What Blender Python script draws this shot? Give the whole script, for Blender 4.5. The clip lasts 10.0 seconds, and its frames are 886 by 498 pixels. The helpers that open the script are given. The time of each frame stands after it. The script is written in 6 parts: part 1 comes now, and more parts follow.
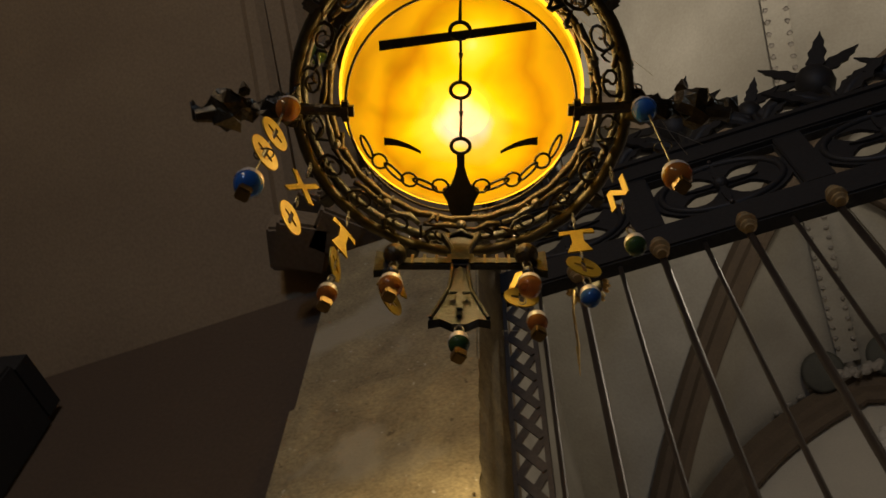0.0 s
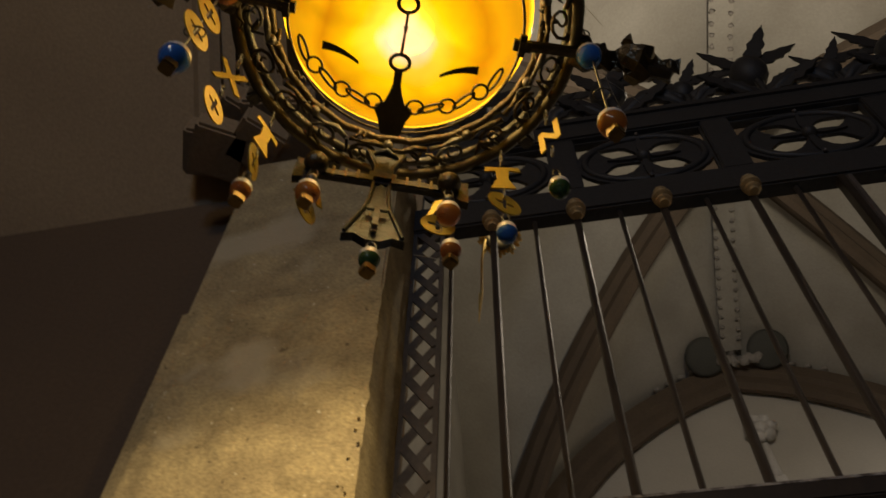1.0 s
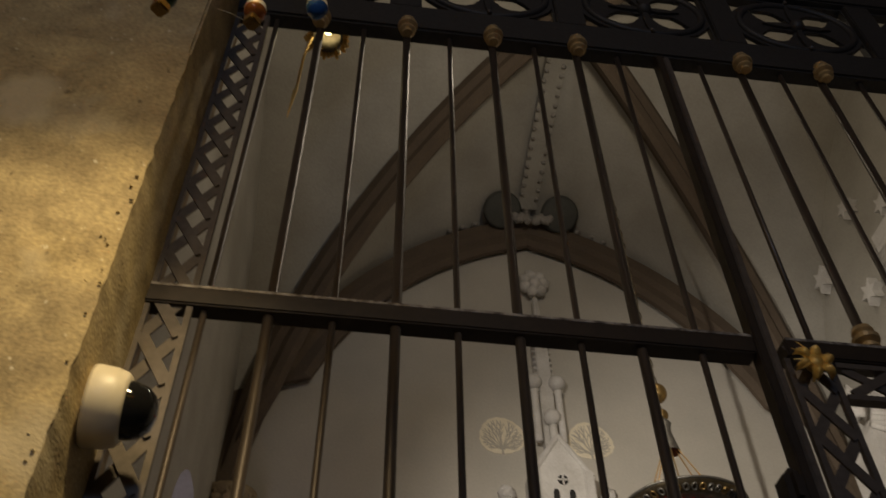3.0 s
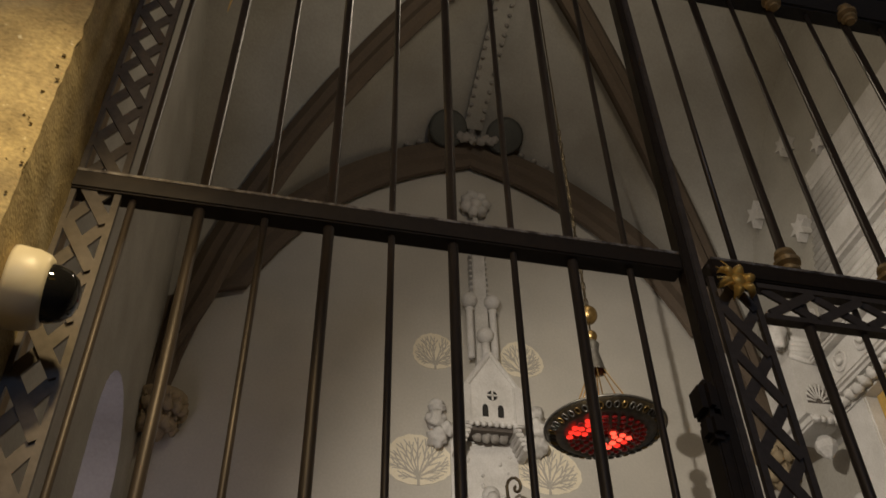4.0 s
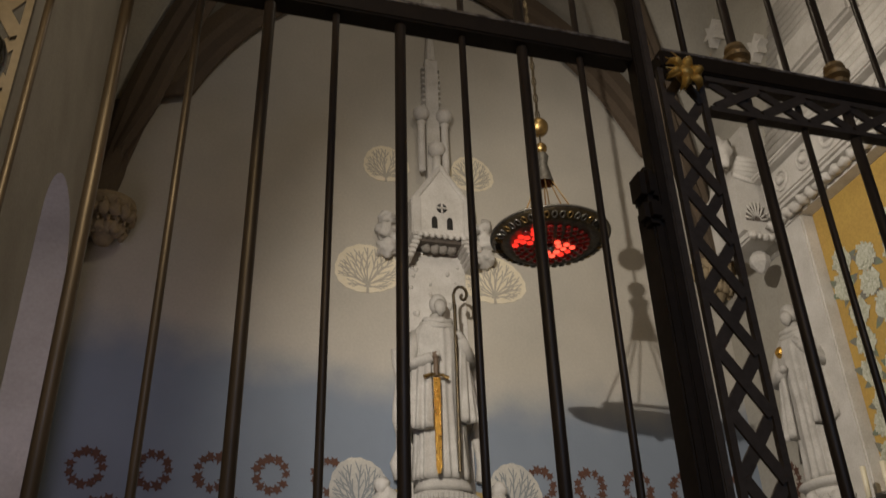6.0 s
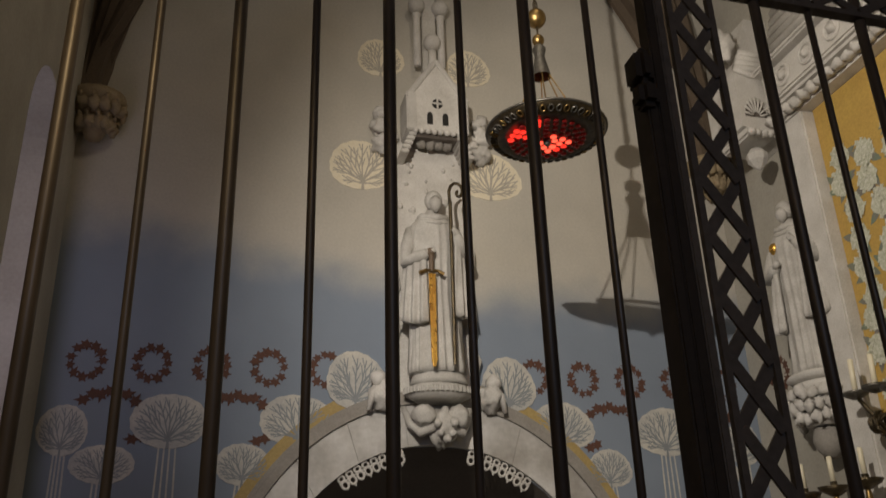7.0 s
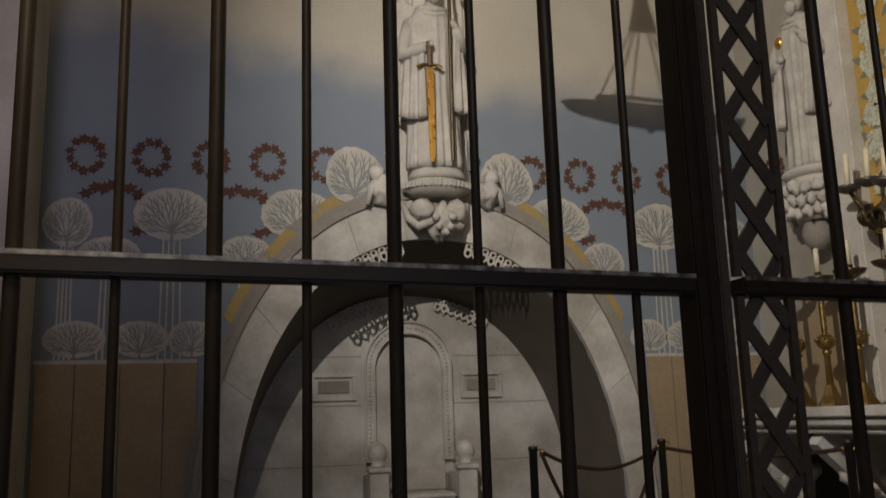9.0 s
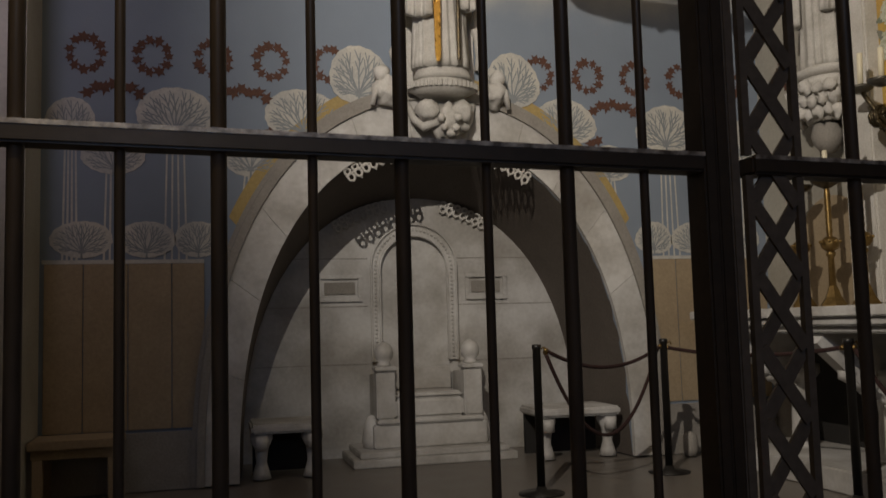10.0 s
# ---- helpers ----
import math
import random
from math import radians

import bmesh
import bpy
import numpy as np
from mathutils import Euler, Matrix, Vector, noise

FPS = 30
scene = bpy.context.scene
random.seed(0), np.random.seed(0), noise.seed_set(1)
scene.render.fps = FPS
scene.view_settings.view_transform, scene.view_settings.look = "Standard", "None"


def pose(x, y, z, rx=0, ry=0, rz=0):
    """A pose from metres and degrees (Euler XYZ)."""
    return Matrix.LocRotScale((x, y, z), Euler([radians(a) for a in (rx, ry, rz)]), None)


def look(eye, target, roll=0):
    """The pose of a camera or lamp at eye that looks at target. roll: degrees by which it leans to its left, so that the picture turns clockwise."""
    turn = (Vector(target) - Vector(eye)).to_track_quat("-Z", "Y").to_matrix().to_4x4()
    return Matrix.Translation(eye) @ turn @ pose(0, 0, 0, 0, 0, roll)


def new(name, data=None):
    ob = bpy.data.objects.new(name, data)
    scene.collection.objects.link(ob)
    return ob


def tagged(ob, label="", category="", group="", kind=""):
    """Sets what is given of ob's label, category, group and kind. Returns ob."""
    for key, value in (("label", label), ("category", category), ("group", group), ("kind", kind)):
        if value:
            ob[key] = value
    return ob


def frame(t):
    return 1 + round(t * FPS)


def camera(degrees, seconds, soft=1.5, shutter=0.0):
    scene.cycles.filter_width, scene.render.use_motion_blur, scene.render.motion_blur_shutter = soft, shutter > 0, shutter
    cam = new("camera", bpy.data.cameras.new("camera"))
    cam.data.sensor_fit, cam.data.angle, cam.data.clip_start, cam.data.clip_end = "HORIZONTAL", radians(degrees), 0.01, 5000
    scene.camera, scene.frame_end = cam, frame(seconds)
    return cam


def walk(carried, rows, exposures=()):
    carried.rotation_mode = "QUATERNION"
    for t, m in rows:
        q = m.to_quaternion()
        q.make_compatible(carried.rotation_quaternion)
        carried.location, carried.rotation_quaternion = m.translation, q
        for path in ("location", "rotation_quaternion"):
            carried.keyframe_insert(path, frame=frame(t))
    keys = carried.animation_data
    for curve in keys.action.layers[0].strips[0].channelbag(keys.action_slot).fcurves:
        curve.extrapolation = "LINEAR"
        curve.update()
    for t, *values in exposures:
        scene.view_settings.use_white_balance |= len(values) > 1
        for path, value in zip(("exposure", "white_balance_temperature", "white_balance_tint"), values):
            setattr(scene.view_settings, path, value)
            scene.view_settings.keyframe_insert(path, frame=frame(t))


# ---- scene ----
cam = camera(53.2, 10.0, shutter=0.4)
PATH = [
    (0, (0.318, -1.55, 1.387), (-0.07, -0.667, 3.139), 3.3),
    (0.5, (0.307, -1.536, 1.391), (-0.008, -0.584, 3.122), 2.8),
    (1, (0.3, -1.516, 1.388), (0.074, -0.475, 3.081), 2.1),
    (1.5, (0.304, -1.502, 1.381), (0.185, -0.367, 3.024), 1.4),
    (2, (0.31, -1.498, 1.375), (0.296, -0.275, 2.957), 0.8),
    (2.5, (0.327, -1.489, 1.362), (0.41, -0.191, 2.881), -0.2),
    (3, (0.341, -1.481, 1.349), (0.514, -0.117, 2.801), -0.8),
    (3.2, (0.347, -1.477, 1.344), (0.562, -0.094, 2.762), -0.8),
    (4.3, (0.364, -1.447, 1.317), (0.708, 0.051, 2.602), -1.5),
    (4.5, (0.366, -1.443, 1.311), (0.728, 0.072, 2.566), -1.5),
    (5, (0.374, -1.432, 1.293), (0.778, 0.134, 2.47), -1.8),
    (5.5, (0.38, -1.417, 1.276), (0.816, 0.2, 2.368), -1.8),
    (5.7, (0.384, -1.413, 1.27), (0.832, 0.227, 2.324), -1.9),
    (6.8, (0.405, -1.378, 1.25), (0.899, 0.372, 2.08), -2.0),
    (7, (0.411, -1.375, 1.245), (0.902, 0.395, 2.037), -2.0),
    (7.5, (0.407, -1.372, 1.227), (0.908, 0.434, 1.923), -2.1),
    (8, (0.411, -1.37, 1.196), (0.92, 0.468, 1.798), -2.0),
    (8.5, (0.415, -1.371, 1.18), (0.928, 0.497, 1.677), -2.0),
    (9, (0.409, -1.366, 1.158), (0.924, 0.528, 1.534), -1.8),
    (9.5, (0.413, -1.366, 1.127), (0.923, 0.55, 1.39), -1.6),
    (10, (0.409, -1.351, 1.107), (0.915, 0.576, 1.279), -1.6),
]
walk(cam, [(t, look(eye, target, roll)) for t, eye, target, roll in PATH])

# the chapel behind the gate is drawn in its own measures and laid into place by CHAPEL
CHAPEL = Matrix(((1.008, 0, 0, 0.0179), (0, 1, 0, 0), (0, 0, 1.008, 0), (0, 0, 0, 1)))
# the old gate has sunk a little towards its free side
GATE = Matrix(((1, 0, 0, 0), (0, 1, 0, 0), (-0.022, 0, 1, 0.0145), (0, 0, 0, 1)))
FLOOR = -0.012

# ---- light ----
EXPOSURE = 0.0
scene.view_settings.exposure = EXPOSURE
world = bpy.data.worlds.new("dim_interior")
scene.world = world
world.use_nodes = True
world.node_tree.nodes["Background"].inputs[0].default_value = (0.55, 0.60, 0.72, 1)
world.node_tree.nodes["Background"].inputs[1].default_value = 0.02


def lamp(name, kind, place, target, energy, colour, **more):
    data = bpy.data.lights.new(name, kind)
    data.energy, data.color = energy, colour
    if kind == "SPOT":
        data.spot_size, data.spot_blend = radians(more["cone"]), more["blend"]
        data.shadow_soft_size = more["soft"]
    elif kind == "AREA":
        data.shape, data.size, data.size_y = "RECTANGLE", more["w"], more["h"]
    else:
        data.shadow_soft_size = more["soft"]
    ob = new(name, data)
    ob.matrix_world = look(place, target)
    return ob


# spotlight behind the gate's frieze, which throws the red lamp's shadow on the end wall
lamp("chapel_spot_light", "SPOT", CHAPEL @ Vector((0.20, 0.33, 4.30)), CHAPEL @ Vector((4.46, 4.77, 3.34)), 700, (1.0, 0.90, 0.78), cone=94, blend=0.80, soft=0.02)
# unseen warm fill light added high in the vault
lamp("vault_fill_light", "POINT", CHAPEL @ Vector((1.9, 1.2, 7.4)), (2, 3, 5), 66, (1.0, 0.85, 0.65), soft=0.15)
# cool daylight of the nave behind the walker
lamp("nave_light", "AREA", (0.12, -6.6, 3.3), (0.6, 5.0, 3.0), 36, (0.40, 0.61, 1.0), w=0.7, h=0.7)
# unseen warm fill added in the nave for the gate and aisle
lamp("nave_fill_light", "POINT", (-0.9, -4.6, 4.6), (0, 0, 0), 70, (1.0, 0.77, 0.50), soft=0.4)
# bulb of the amber lamp, over the bowl
lamp("bulb_light", "POINT", (0.142, -1.090, 2.738), (0.15, -1.1, 0), 3.5, (1.0, 0.70, 0.28), soft=0.04)
# unseen spot added above the lamp's crown to light the pier
lamp("pier_fill_spot", "SPOT", (0.16, -1.13, 3.28), (-0.42, -0.21, 1.72), 76, (1.0, 0.76, 0.40), cone=74, blend=0.85, soft=0.05)
# area lamp added inside the side recess, in place of unseen daylight
lamp("recess_light", "AREA", CHAPEL @ Vector((-0.98, 3.76, 3.5)), CHAPEL @ Vector((-1.0, 4.9, 3.5)), 5.0, (0.90, 0.80, 0.98), w=0.3, h=2.4)
# bulb in the red glass lamp
lamp("red_bulb_light", "POINT", CHAPEL @ Vector((2.28, 3.0, 4.17)), (2.28, 3, 0), 1.5, (1.0, 0.25, 0.1), soft=0.03)

# ---- materials ----


def mat(name, colour, rough=0.6, metal=0.0, second=None, scale=6.0, mix=0.5, grain=60.0, grain_mix=0.25, bump=0.15, spec=0.5,
        stretch=(1, 1, 1), vary=0.0, bump_dist=0.01):
    """Two scales of colour variation, roughness that follows them, and a fine relief, all in metres."""
    m = bpy.data.materials.new(name)
    m.use_nodes = True
    nt = m.node_tree
    b = nt.nodes["Principled BSDF"]
    geo = nt.nodes.new("ShaderNodeNewGeometry")
    mp = nt.nodes.new("ShaderNodeMapping")
    mp.inputs["Scale"].default_value = stretch
    nt.links.new(geo.outputs["Position"], mp.inputs[0])
    n1 = nt.nodes.new("ShaderNodeTexNoise")
    n1.inputs["Scale"].default_value, n1.inputs["Detail"].default_value = scale, 6
    n2 = nt.nodes.new("ShaderNodeTexNoise")
    n2.inputs["Scale"].default_value, n2.inputs["Detail"].default_value = grain, 4
    for n in (n1, n2):
        nt.links.new(mp.outputs[0], n.inputs["Vector"])
    r1 = nt.nodes.new("ShaderNodeValToRGB")
    r1.color_ramp.elements[0].position, r1.color_ramp.elements[1].position = 0.35, 0.68
    second = second or tuple(c * 0.7 for c in colour)
    r1.color_ramp.elements[0].color = (*[d * mix + c * (1 - mix) for c, d in zip(colour, second)], 1)
    r1.color_ramp.elements[1].color = (*colour, 1)
    nt.links.new(n1.outputs["Fac"], r1.inputs[0])
    mx = nt.nodes.new("ShaderNodeMix")
    mx.data_type, mx.blend_type = "RGBA", "OVERLAY"
    mx.inputs[0].default_value = grain_mix
    nt.links.new(r1.outputs[0], mx.inputs[6])
    nt.links.new(n2.outputs["Fac"], mx.inputs[7])
    out = mx.outputs[2]
    if vary:
        info = nt.nodes.new("ShaderNodeObjectInfo")
        hsv = nt.nodes.new("ShaderNodeHueSaturation")
        ma = nt.nodes.new("ShaderNodeMapRange")
        ma.inputs[3].default_value, ma.inputs[4].default_value = 1 - vary, 1 + vary
        nt.links.new(info.outputs["Random"], ma.inputs[0])
        nt.links.new(ma.outputs[0], hsv.inputs["Value"])
        nt.links.new(out, hsv.inputs["Color"])
        out = hsv.outputs[0]
    nt.links.new(out, b.inputs["Base Color"])
    rr = nt.nodes.new("ShaderNodeMapRange")
    rr.inputs[3].default_value, rr.inputs[4].default_value = max(0.02, rough - 0.12), min(1, rough + 0.12)
    nt.links.new(n1.outputs["Fac"], rr.inputs[0])
    nt.links.new(rr.outputs[0], b.inputs["Roughness"])
    b.inputs["Metallic"].default_value = metal
    b.inputs["Specular IOR Level"].default_value = spec
    if bump:
        bp = nt.nodes.new("ShaderNodeBump")
        bp.inputs["Strength"].default_value, bp.inputs["Distance"].default_value = bump, bump_dist
        nt.links.new(n2.outputs["Fac"], bp.inputs["Height"])
        nt.links.new(bp.outputs[0], b.inputs["Normal"])
    return m


def glass(name, colour, rough=0.03, emit=None, strength=0.0, ior=1.45, trans=1.0):
    m = bpy.data.materials.new(name)
    m.use_nodes = True
    b = m.node_tree.nodes["Principled BSDF"]
    b.inputs["Base Color"].default_value = (*colour, 1)
    b.inputs["Roughness"].default_value = rough
    b.inputs["Transmission Weight"].default_value = trans
    b.inputs["IOR"].default_value = ior
    if emit:
        b.inputs["Emission Color"].default_value = (*emit, 1)
        b.inputs["Emission Strength"].default_value = strength
    return m


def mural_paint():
    """The end wall's sky: cream above, a cloudy edge, grey blue below with cool nave light painted in."""
    m = mat("mural_sky_cool_light", (0.50, 0.47, 0.41), rough=0.85, second=(0.43, 0.41, 0.36), scale=1.6, grain=45, grain_mix=0.12, bump=0.12)
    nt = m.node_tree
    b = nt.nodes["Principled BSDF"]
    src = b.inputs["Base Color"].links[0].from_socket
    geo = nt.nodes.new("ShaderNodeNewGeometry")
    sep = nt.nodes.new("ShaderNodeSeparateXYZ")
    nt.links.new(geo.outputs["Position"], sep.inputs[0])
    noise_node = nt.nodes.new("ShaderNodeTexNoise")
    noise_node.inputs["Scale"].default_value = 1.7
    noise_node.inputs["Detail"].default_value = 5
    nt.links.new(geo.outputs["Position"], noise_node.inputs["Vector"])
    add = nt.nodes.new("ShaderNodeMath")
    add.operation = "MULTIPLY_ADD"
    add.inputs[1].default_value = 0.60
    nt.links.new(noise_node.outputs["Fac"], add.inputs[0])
    # the blue climbs towards the west corner, painted there for cool light
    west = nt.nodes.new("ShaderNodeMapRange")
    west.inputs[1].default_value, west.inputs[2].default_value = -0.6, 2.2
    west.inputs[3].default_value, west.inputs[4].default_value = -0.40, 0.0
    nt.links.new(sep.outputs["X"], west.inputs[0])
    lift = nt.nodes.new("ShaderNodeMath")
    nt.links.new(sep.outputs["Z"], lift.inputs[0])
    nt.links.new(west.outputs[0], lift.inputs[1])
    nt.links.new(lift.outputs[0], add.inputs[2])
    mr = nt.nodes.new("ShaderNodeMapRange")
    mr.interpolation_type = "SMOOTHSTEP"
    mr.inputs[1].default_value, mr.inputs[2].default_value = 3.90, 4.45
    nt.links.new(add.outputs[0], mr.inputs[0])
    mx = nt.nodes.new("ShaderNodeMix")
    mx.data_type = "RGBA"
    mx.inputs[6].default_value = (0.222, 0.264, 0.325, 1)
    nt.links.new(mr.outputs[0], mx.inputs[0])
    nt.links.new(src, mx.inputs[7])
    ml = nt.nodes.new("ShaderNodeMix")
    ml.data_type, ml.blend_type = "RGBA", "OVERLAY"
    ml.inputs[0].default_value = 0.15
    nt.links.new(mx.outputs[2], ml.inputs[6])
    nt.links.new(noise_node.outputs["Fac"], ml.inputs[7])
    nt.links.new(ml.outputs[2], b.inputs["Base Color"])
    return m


M = {
    "iron": mat("black_iron", (0.056, 0.043, 0.033), rough=0.46, metal=0.3, second=(0.125, 0.096, 0.074), stretch=(1, 1, 0.2), scale=22, grain=60, grain_mix=0.35, bump=0.03),
    "iron_flat": mat("dull_iron_plate", (0.100, 0.082, 0.066), rough=0.5, metal=0.25, second=(0.145, 0.12, 0.10), scale=12, grain=60, grain_mix=0.4, bump=0.04),
    # frieze black set a little towards grey, standing in for glare haze
    "frieze": mat("black_iron_haze_lift", (0.040, 0.037, 0.034), rough=0.6, metal=0.2, second=(0.035, 0.032, 0.03), scale=7, grain=70, grain_mix=0.4, bump=0.1),
    "brass": mat("aged_brass", (0.30, 0.20, 0.075), rough=0.38, metal=0.9, second=(0.13, 0.08, 0.03), scale=30, grain=200, bump=0.1),
    "pendant": mat("yellow_brass_sheet", (0.46, 0.32, 0.035), rough=0.45, metal=0.5, second=(0.30, 0.21, 0.03), scale=40, grain=250, bump=0.08),
    "bronze": mat("dark_bronze", (0.055, 0.045, 0.032), rough=0.35, metal=0.85, second=(0.16, 0.12, 0.06), scale=30, grain=160, bump=0.3),
    "bronze_light": mat("worn_bronze", (0.16, 0.15, 0.13), rough=0.36, metal=0.75, second=(0.05, 0.042, 0.032), scale=40, grain=180, bump=0.3),
    "pier": mat("old_plastered_stone", (0.46, 0.36, 0.185), rough=0.85, second=(0.27, 0.205, 0.105), scale=7, mix=0.85, grain=95, grain_mix=0.6, bump=0.5, stretch=(1, 1, 1.4), bump_dist=0.004),
    "plaster_dark": mat("brown_plaster", (0.31, 0.225, 0.130), rough=0.9, second=(0.20, 0.138, 0.080), scale=1.5, grain=60, bump=0.3),
    "plaster": mat("grey_vault_plaster", (0.43, 0.41, 0.36), rough=0.9, second=(0.30, 0.28, 0.235), mix=0.8, scale=1.4, grain=40, grain_mix=0.15, bump=0.25),
    "rib": mat("brown_rib_stone", (0.115, 0.085, 0.058), rough=0.85, second=(0.075, 0.055, 0.038), scale=5, grain=50, bump=0.4),
    "stone": mat("pale_carved_stone", (0.62, 0.60, 0.565), rough=0.75, second=(0.40, 0.38, 0.34), scale=5, grain=70, grain_mix=0.25, bump=0.35, vary=0.08),
    "marble": mat("white_marble", (0.62, 0.61, 0.59), rough=0.5, second=(0.36, 0.34, 0.31), scale=2.6, mix=1.0, grain=30, grain_mix=0.2, bump=0.12, vary=0.04),
    "statue": mat("pale_statue_stone", (0.54, 0.525, 0.49), rough=0.7, second=(0.32, 0.30, 0.27), scale=9, grain=80, grain_mix=0.25, bump=0.25),
    "grey_stone": mat("grey_moulding_stone", (0.30, 0.28, 0.25), rough=0.8, second=(0.22, 0.2, 0.18), scale=6, grain=60, bump=0.3),
    # stone darkened in its colour for the shade of soffits and hollows
    "soffit": mat("shade_darkened_stone", (0.12, 0.10, 0.085), rough=0.85, second=(0.08, 0.068, 0.055), scale=4, grain=50, bump=0.3),
    "yellow": mat("ochre_band_paint", (0.42, 0.31, 0.12), rough=0.8, second=(0.33, 0.24, 0.10), scale=6, grain=60, bump=0.15),
    "dado": mat("tan_dado_panel", (0.36, 0.28, 0.18), rough=0.7, second=(0.28, 0.21, 0.13), scale=4, grain=50, bump=0.12, vary=0.06),
    "tree": mat("pale_tree_paint", (0.60, 0.575, 0.51), rough=0.85, second=(0.40, 0.40, 0.39), scale=4, mix=0.8, grain=60, bump=0.1),
    "cream_tree": mat("cream_tree_paint", (0.78, 0.71, 0.55), rough=0.85, second=(0.66, 0.60, 0.47), scale=5, grain=60, bump=0.1),
    "cream_line": mat("buff_branch_paint", (0.44, 0.41, 0.35), rough=0.85, second=(0.37, 0.34, 0.29), scale=6, grain=60, bump=0.1),
    "tree_line": mat("grey_branch_paint", (0.26, 0.28, 0.29), rough=0.85, second=(0.21, 0.23, 0.25), scale=6, grain=60, bump=0.1),
    "wreath": mat("rust_leaf_paint", (0.12, 0.053, 0.034), rough=0.8, second=(0.055, 0.028, 0.020), scale=25, grain=90, bump=0.1),
    "floor": mat("dark_stone_floor", (0.17, 0.15, 0.13), rough=0.35, second=(0.11, 0.10, 0.09), scale=3, grain=50, bump=0.1, vary=0.12),
    "gold": mat("gilding", (0.78, 0.46, 0.10), rough=0.3, metal=0.9, second=(0.5, 0.27, 0.06), scale=30, grain=90, bump=0.4),
    "ochre_panel": mat("ochre_painted_panel", (0.50, 0.33, 0.08), rough=0.75, second=(0.42, 0.26, 0.07), scale=4, grain=50, bump=0.1),
    "lilac": mat("pale_reveal_plaster", (0.60, 0.55, 0.55), rough=0.9, second=(0.5, 0.46, 0.46), scale=3, grain=50, bump=0.1),
    "cream_plastic": mat("cream_plastic", (0.72, 0.64, 0.46), rough=0.4, second=(0.66, 0.58, 0.42), scale=8, grain=60, grain_mix=0.05, bump=0.02),
    "black": mat("black_painted_steel", (0.012, 0.011, 0.010), rough=0.4, second=(0.02, 0.018, 0.016), scale=12, grain=90, bump=0.05),
    "rope": mat("wine_red_rope", (0.035, 0.012, 0.010), rough=0.9, second=(0.022, 0.008, 0.007), scale=60, grain=300, bump=0.6),
    "candle": mat("ivory_wax", (0.75, 0.69, 0.52), rough=0.45, second=(0.68, 0.62, 0.46), scale=20, grain=80, grain_mix=0.05, bump=0.03),
    "wood": mat("dark_bench_wood", (0.16, 0.11, 0.07), rough=0.55, second=(0.09, 0.06, 0.04), scale=5, grain=60, bump=0.2, stretch=(0.3, 1, 1)),
    "flower": mat("pale_flower_paint", (0.66, 0.66, 0.58), rough=0.8, second=(0.36, 0.38, 0.24), mix=0.75, scale=45, grain=90, bump=0.1),
    "leaf_paint": mat("green_leaf_paint", (0.16, 0.22, 0.15), rough=0.8, second=(0.25, 0.15, 0.18), scale=9, grain=60, bump=0.1),
    "web": mat("cobweb_thread", (0.5, 0.47, 0.4), rough=0.9, grain=100, bump=0),
    # near-black that stands for shade in hollows; also colours the timber case
    "near_black": mat("near_black_fill", (0.02, 0.018, 0.016), rough=0.9, scale=5, grain=40, bump=0.1),
    "red_glass": glass("lit_red_glass", (0.8, 0.03, 0.02), 0.15, (1.0, 0.035, 0.02), 1.3),
    "hot_glass": glass("lit_orange_red_glass", (0.9, 0.08, 0.02), 0.15, (1.0, 0.085, 0.045), 2.0),
    "blue_glass": glass("cobalt_glass_bead", (0.08, 0.34, 1.0), 0.04, trans=0.65),
    "green_glass": glass("bottle_green_glass_bead", (0.10, 0.22, 0.06), 0.04, trans=0.7),
    "amber_bead": glass("amber_glass_bead", (0.95, 0.34, 0.06), 0.04, trans=0.7),
    "dark_glass": glass("black_dome_glass", (0.01, 0.01, 0.01), 0.03, trans=0.0),
}


def speckle(m):
    """Pale grit and dark pits in the old plaster."""
    nt = m.node_tree
    b = nt.nodes["Principled BSDF"]
    geo = nt.nodes.new("ShaderNodeNewGeometry")
    src = b.inputs["Base Color"].links[0].from_socket
    for scale, lo, hi, col in ((48, 0.69, 0.75, (0.72, 0.64, 0.46, 1)), (34, 0.31, 0.27, (0.13, 0.095, 0.05, 1)), (3.2, 0.56, 0.66, (0.50, 0.42, 0.27, 1))):
        n = nt.nodes.new("ShaderNodeTexNoise")
        n.inputs["Scale"].default_value, n.inputs["Detail"].default_value = scale, 3
        nt.links.new(geo.outputs["Position"], n.inputs["Vector"])
        r = nt.nodes.new("ShaderNodeMapRange")
        r.inputs[1].default_value, r.inputs[2].default_value = lo, hi
        r.inputs[4].default_value = 0.8
        nt.links.new(n.outputs["Fac"], r.inputs[0])
        mx = nt.nodes.new("ShaderNodeMix")
        mx.data_type = "RGBA"
        nt.links.new(r.outputs[0], mx.inputs[0])
        nt.links.new(src, mx.inputs[6])
        mx.inputs[7].default_value = col
        src = mx.outputs[2]
    nt.links.new(src, b.inputs["Base Color"])


speckle(M["pier"])
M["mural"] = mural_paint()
M["dim_red"] = glass("dim_red_glass", (0.16, 0.01, 0.01), 0.2, (0.5, 0.01, 0.005), 0.05, trans=0.2)
M["corbel_stone"] = mat("yellowed_corbel_stone", (0.33, 0.26, 0.16), rough=0.8, second=(0.2, 0.15, 0.09), scale=14, grain=60, bump=0.3)
M["knob"] = mat("tan_brass", (0.55, 0.38, 0.17), rough=0.42, metal=0.3, second=(0.32, 0.23, 0.12), scale=30, grain=120, bump=0.05)
M["bead_pale"] = mat("pale_bead_cap", (0.80, 0.75, 0.66), rough=0.25, metal=0.2, second=(0.62, 0.56, 0.48), scale=60, grain=160, bump=0.02)
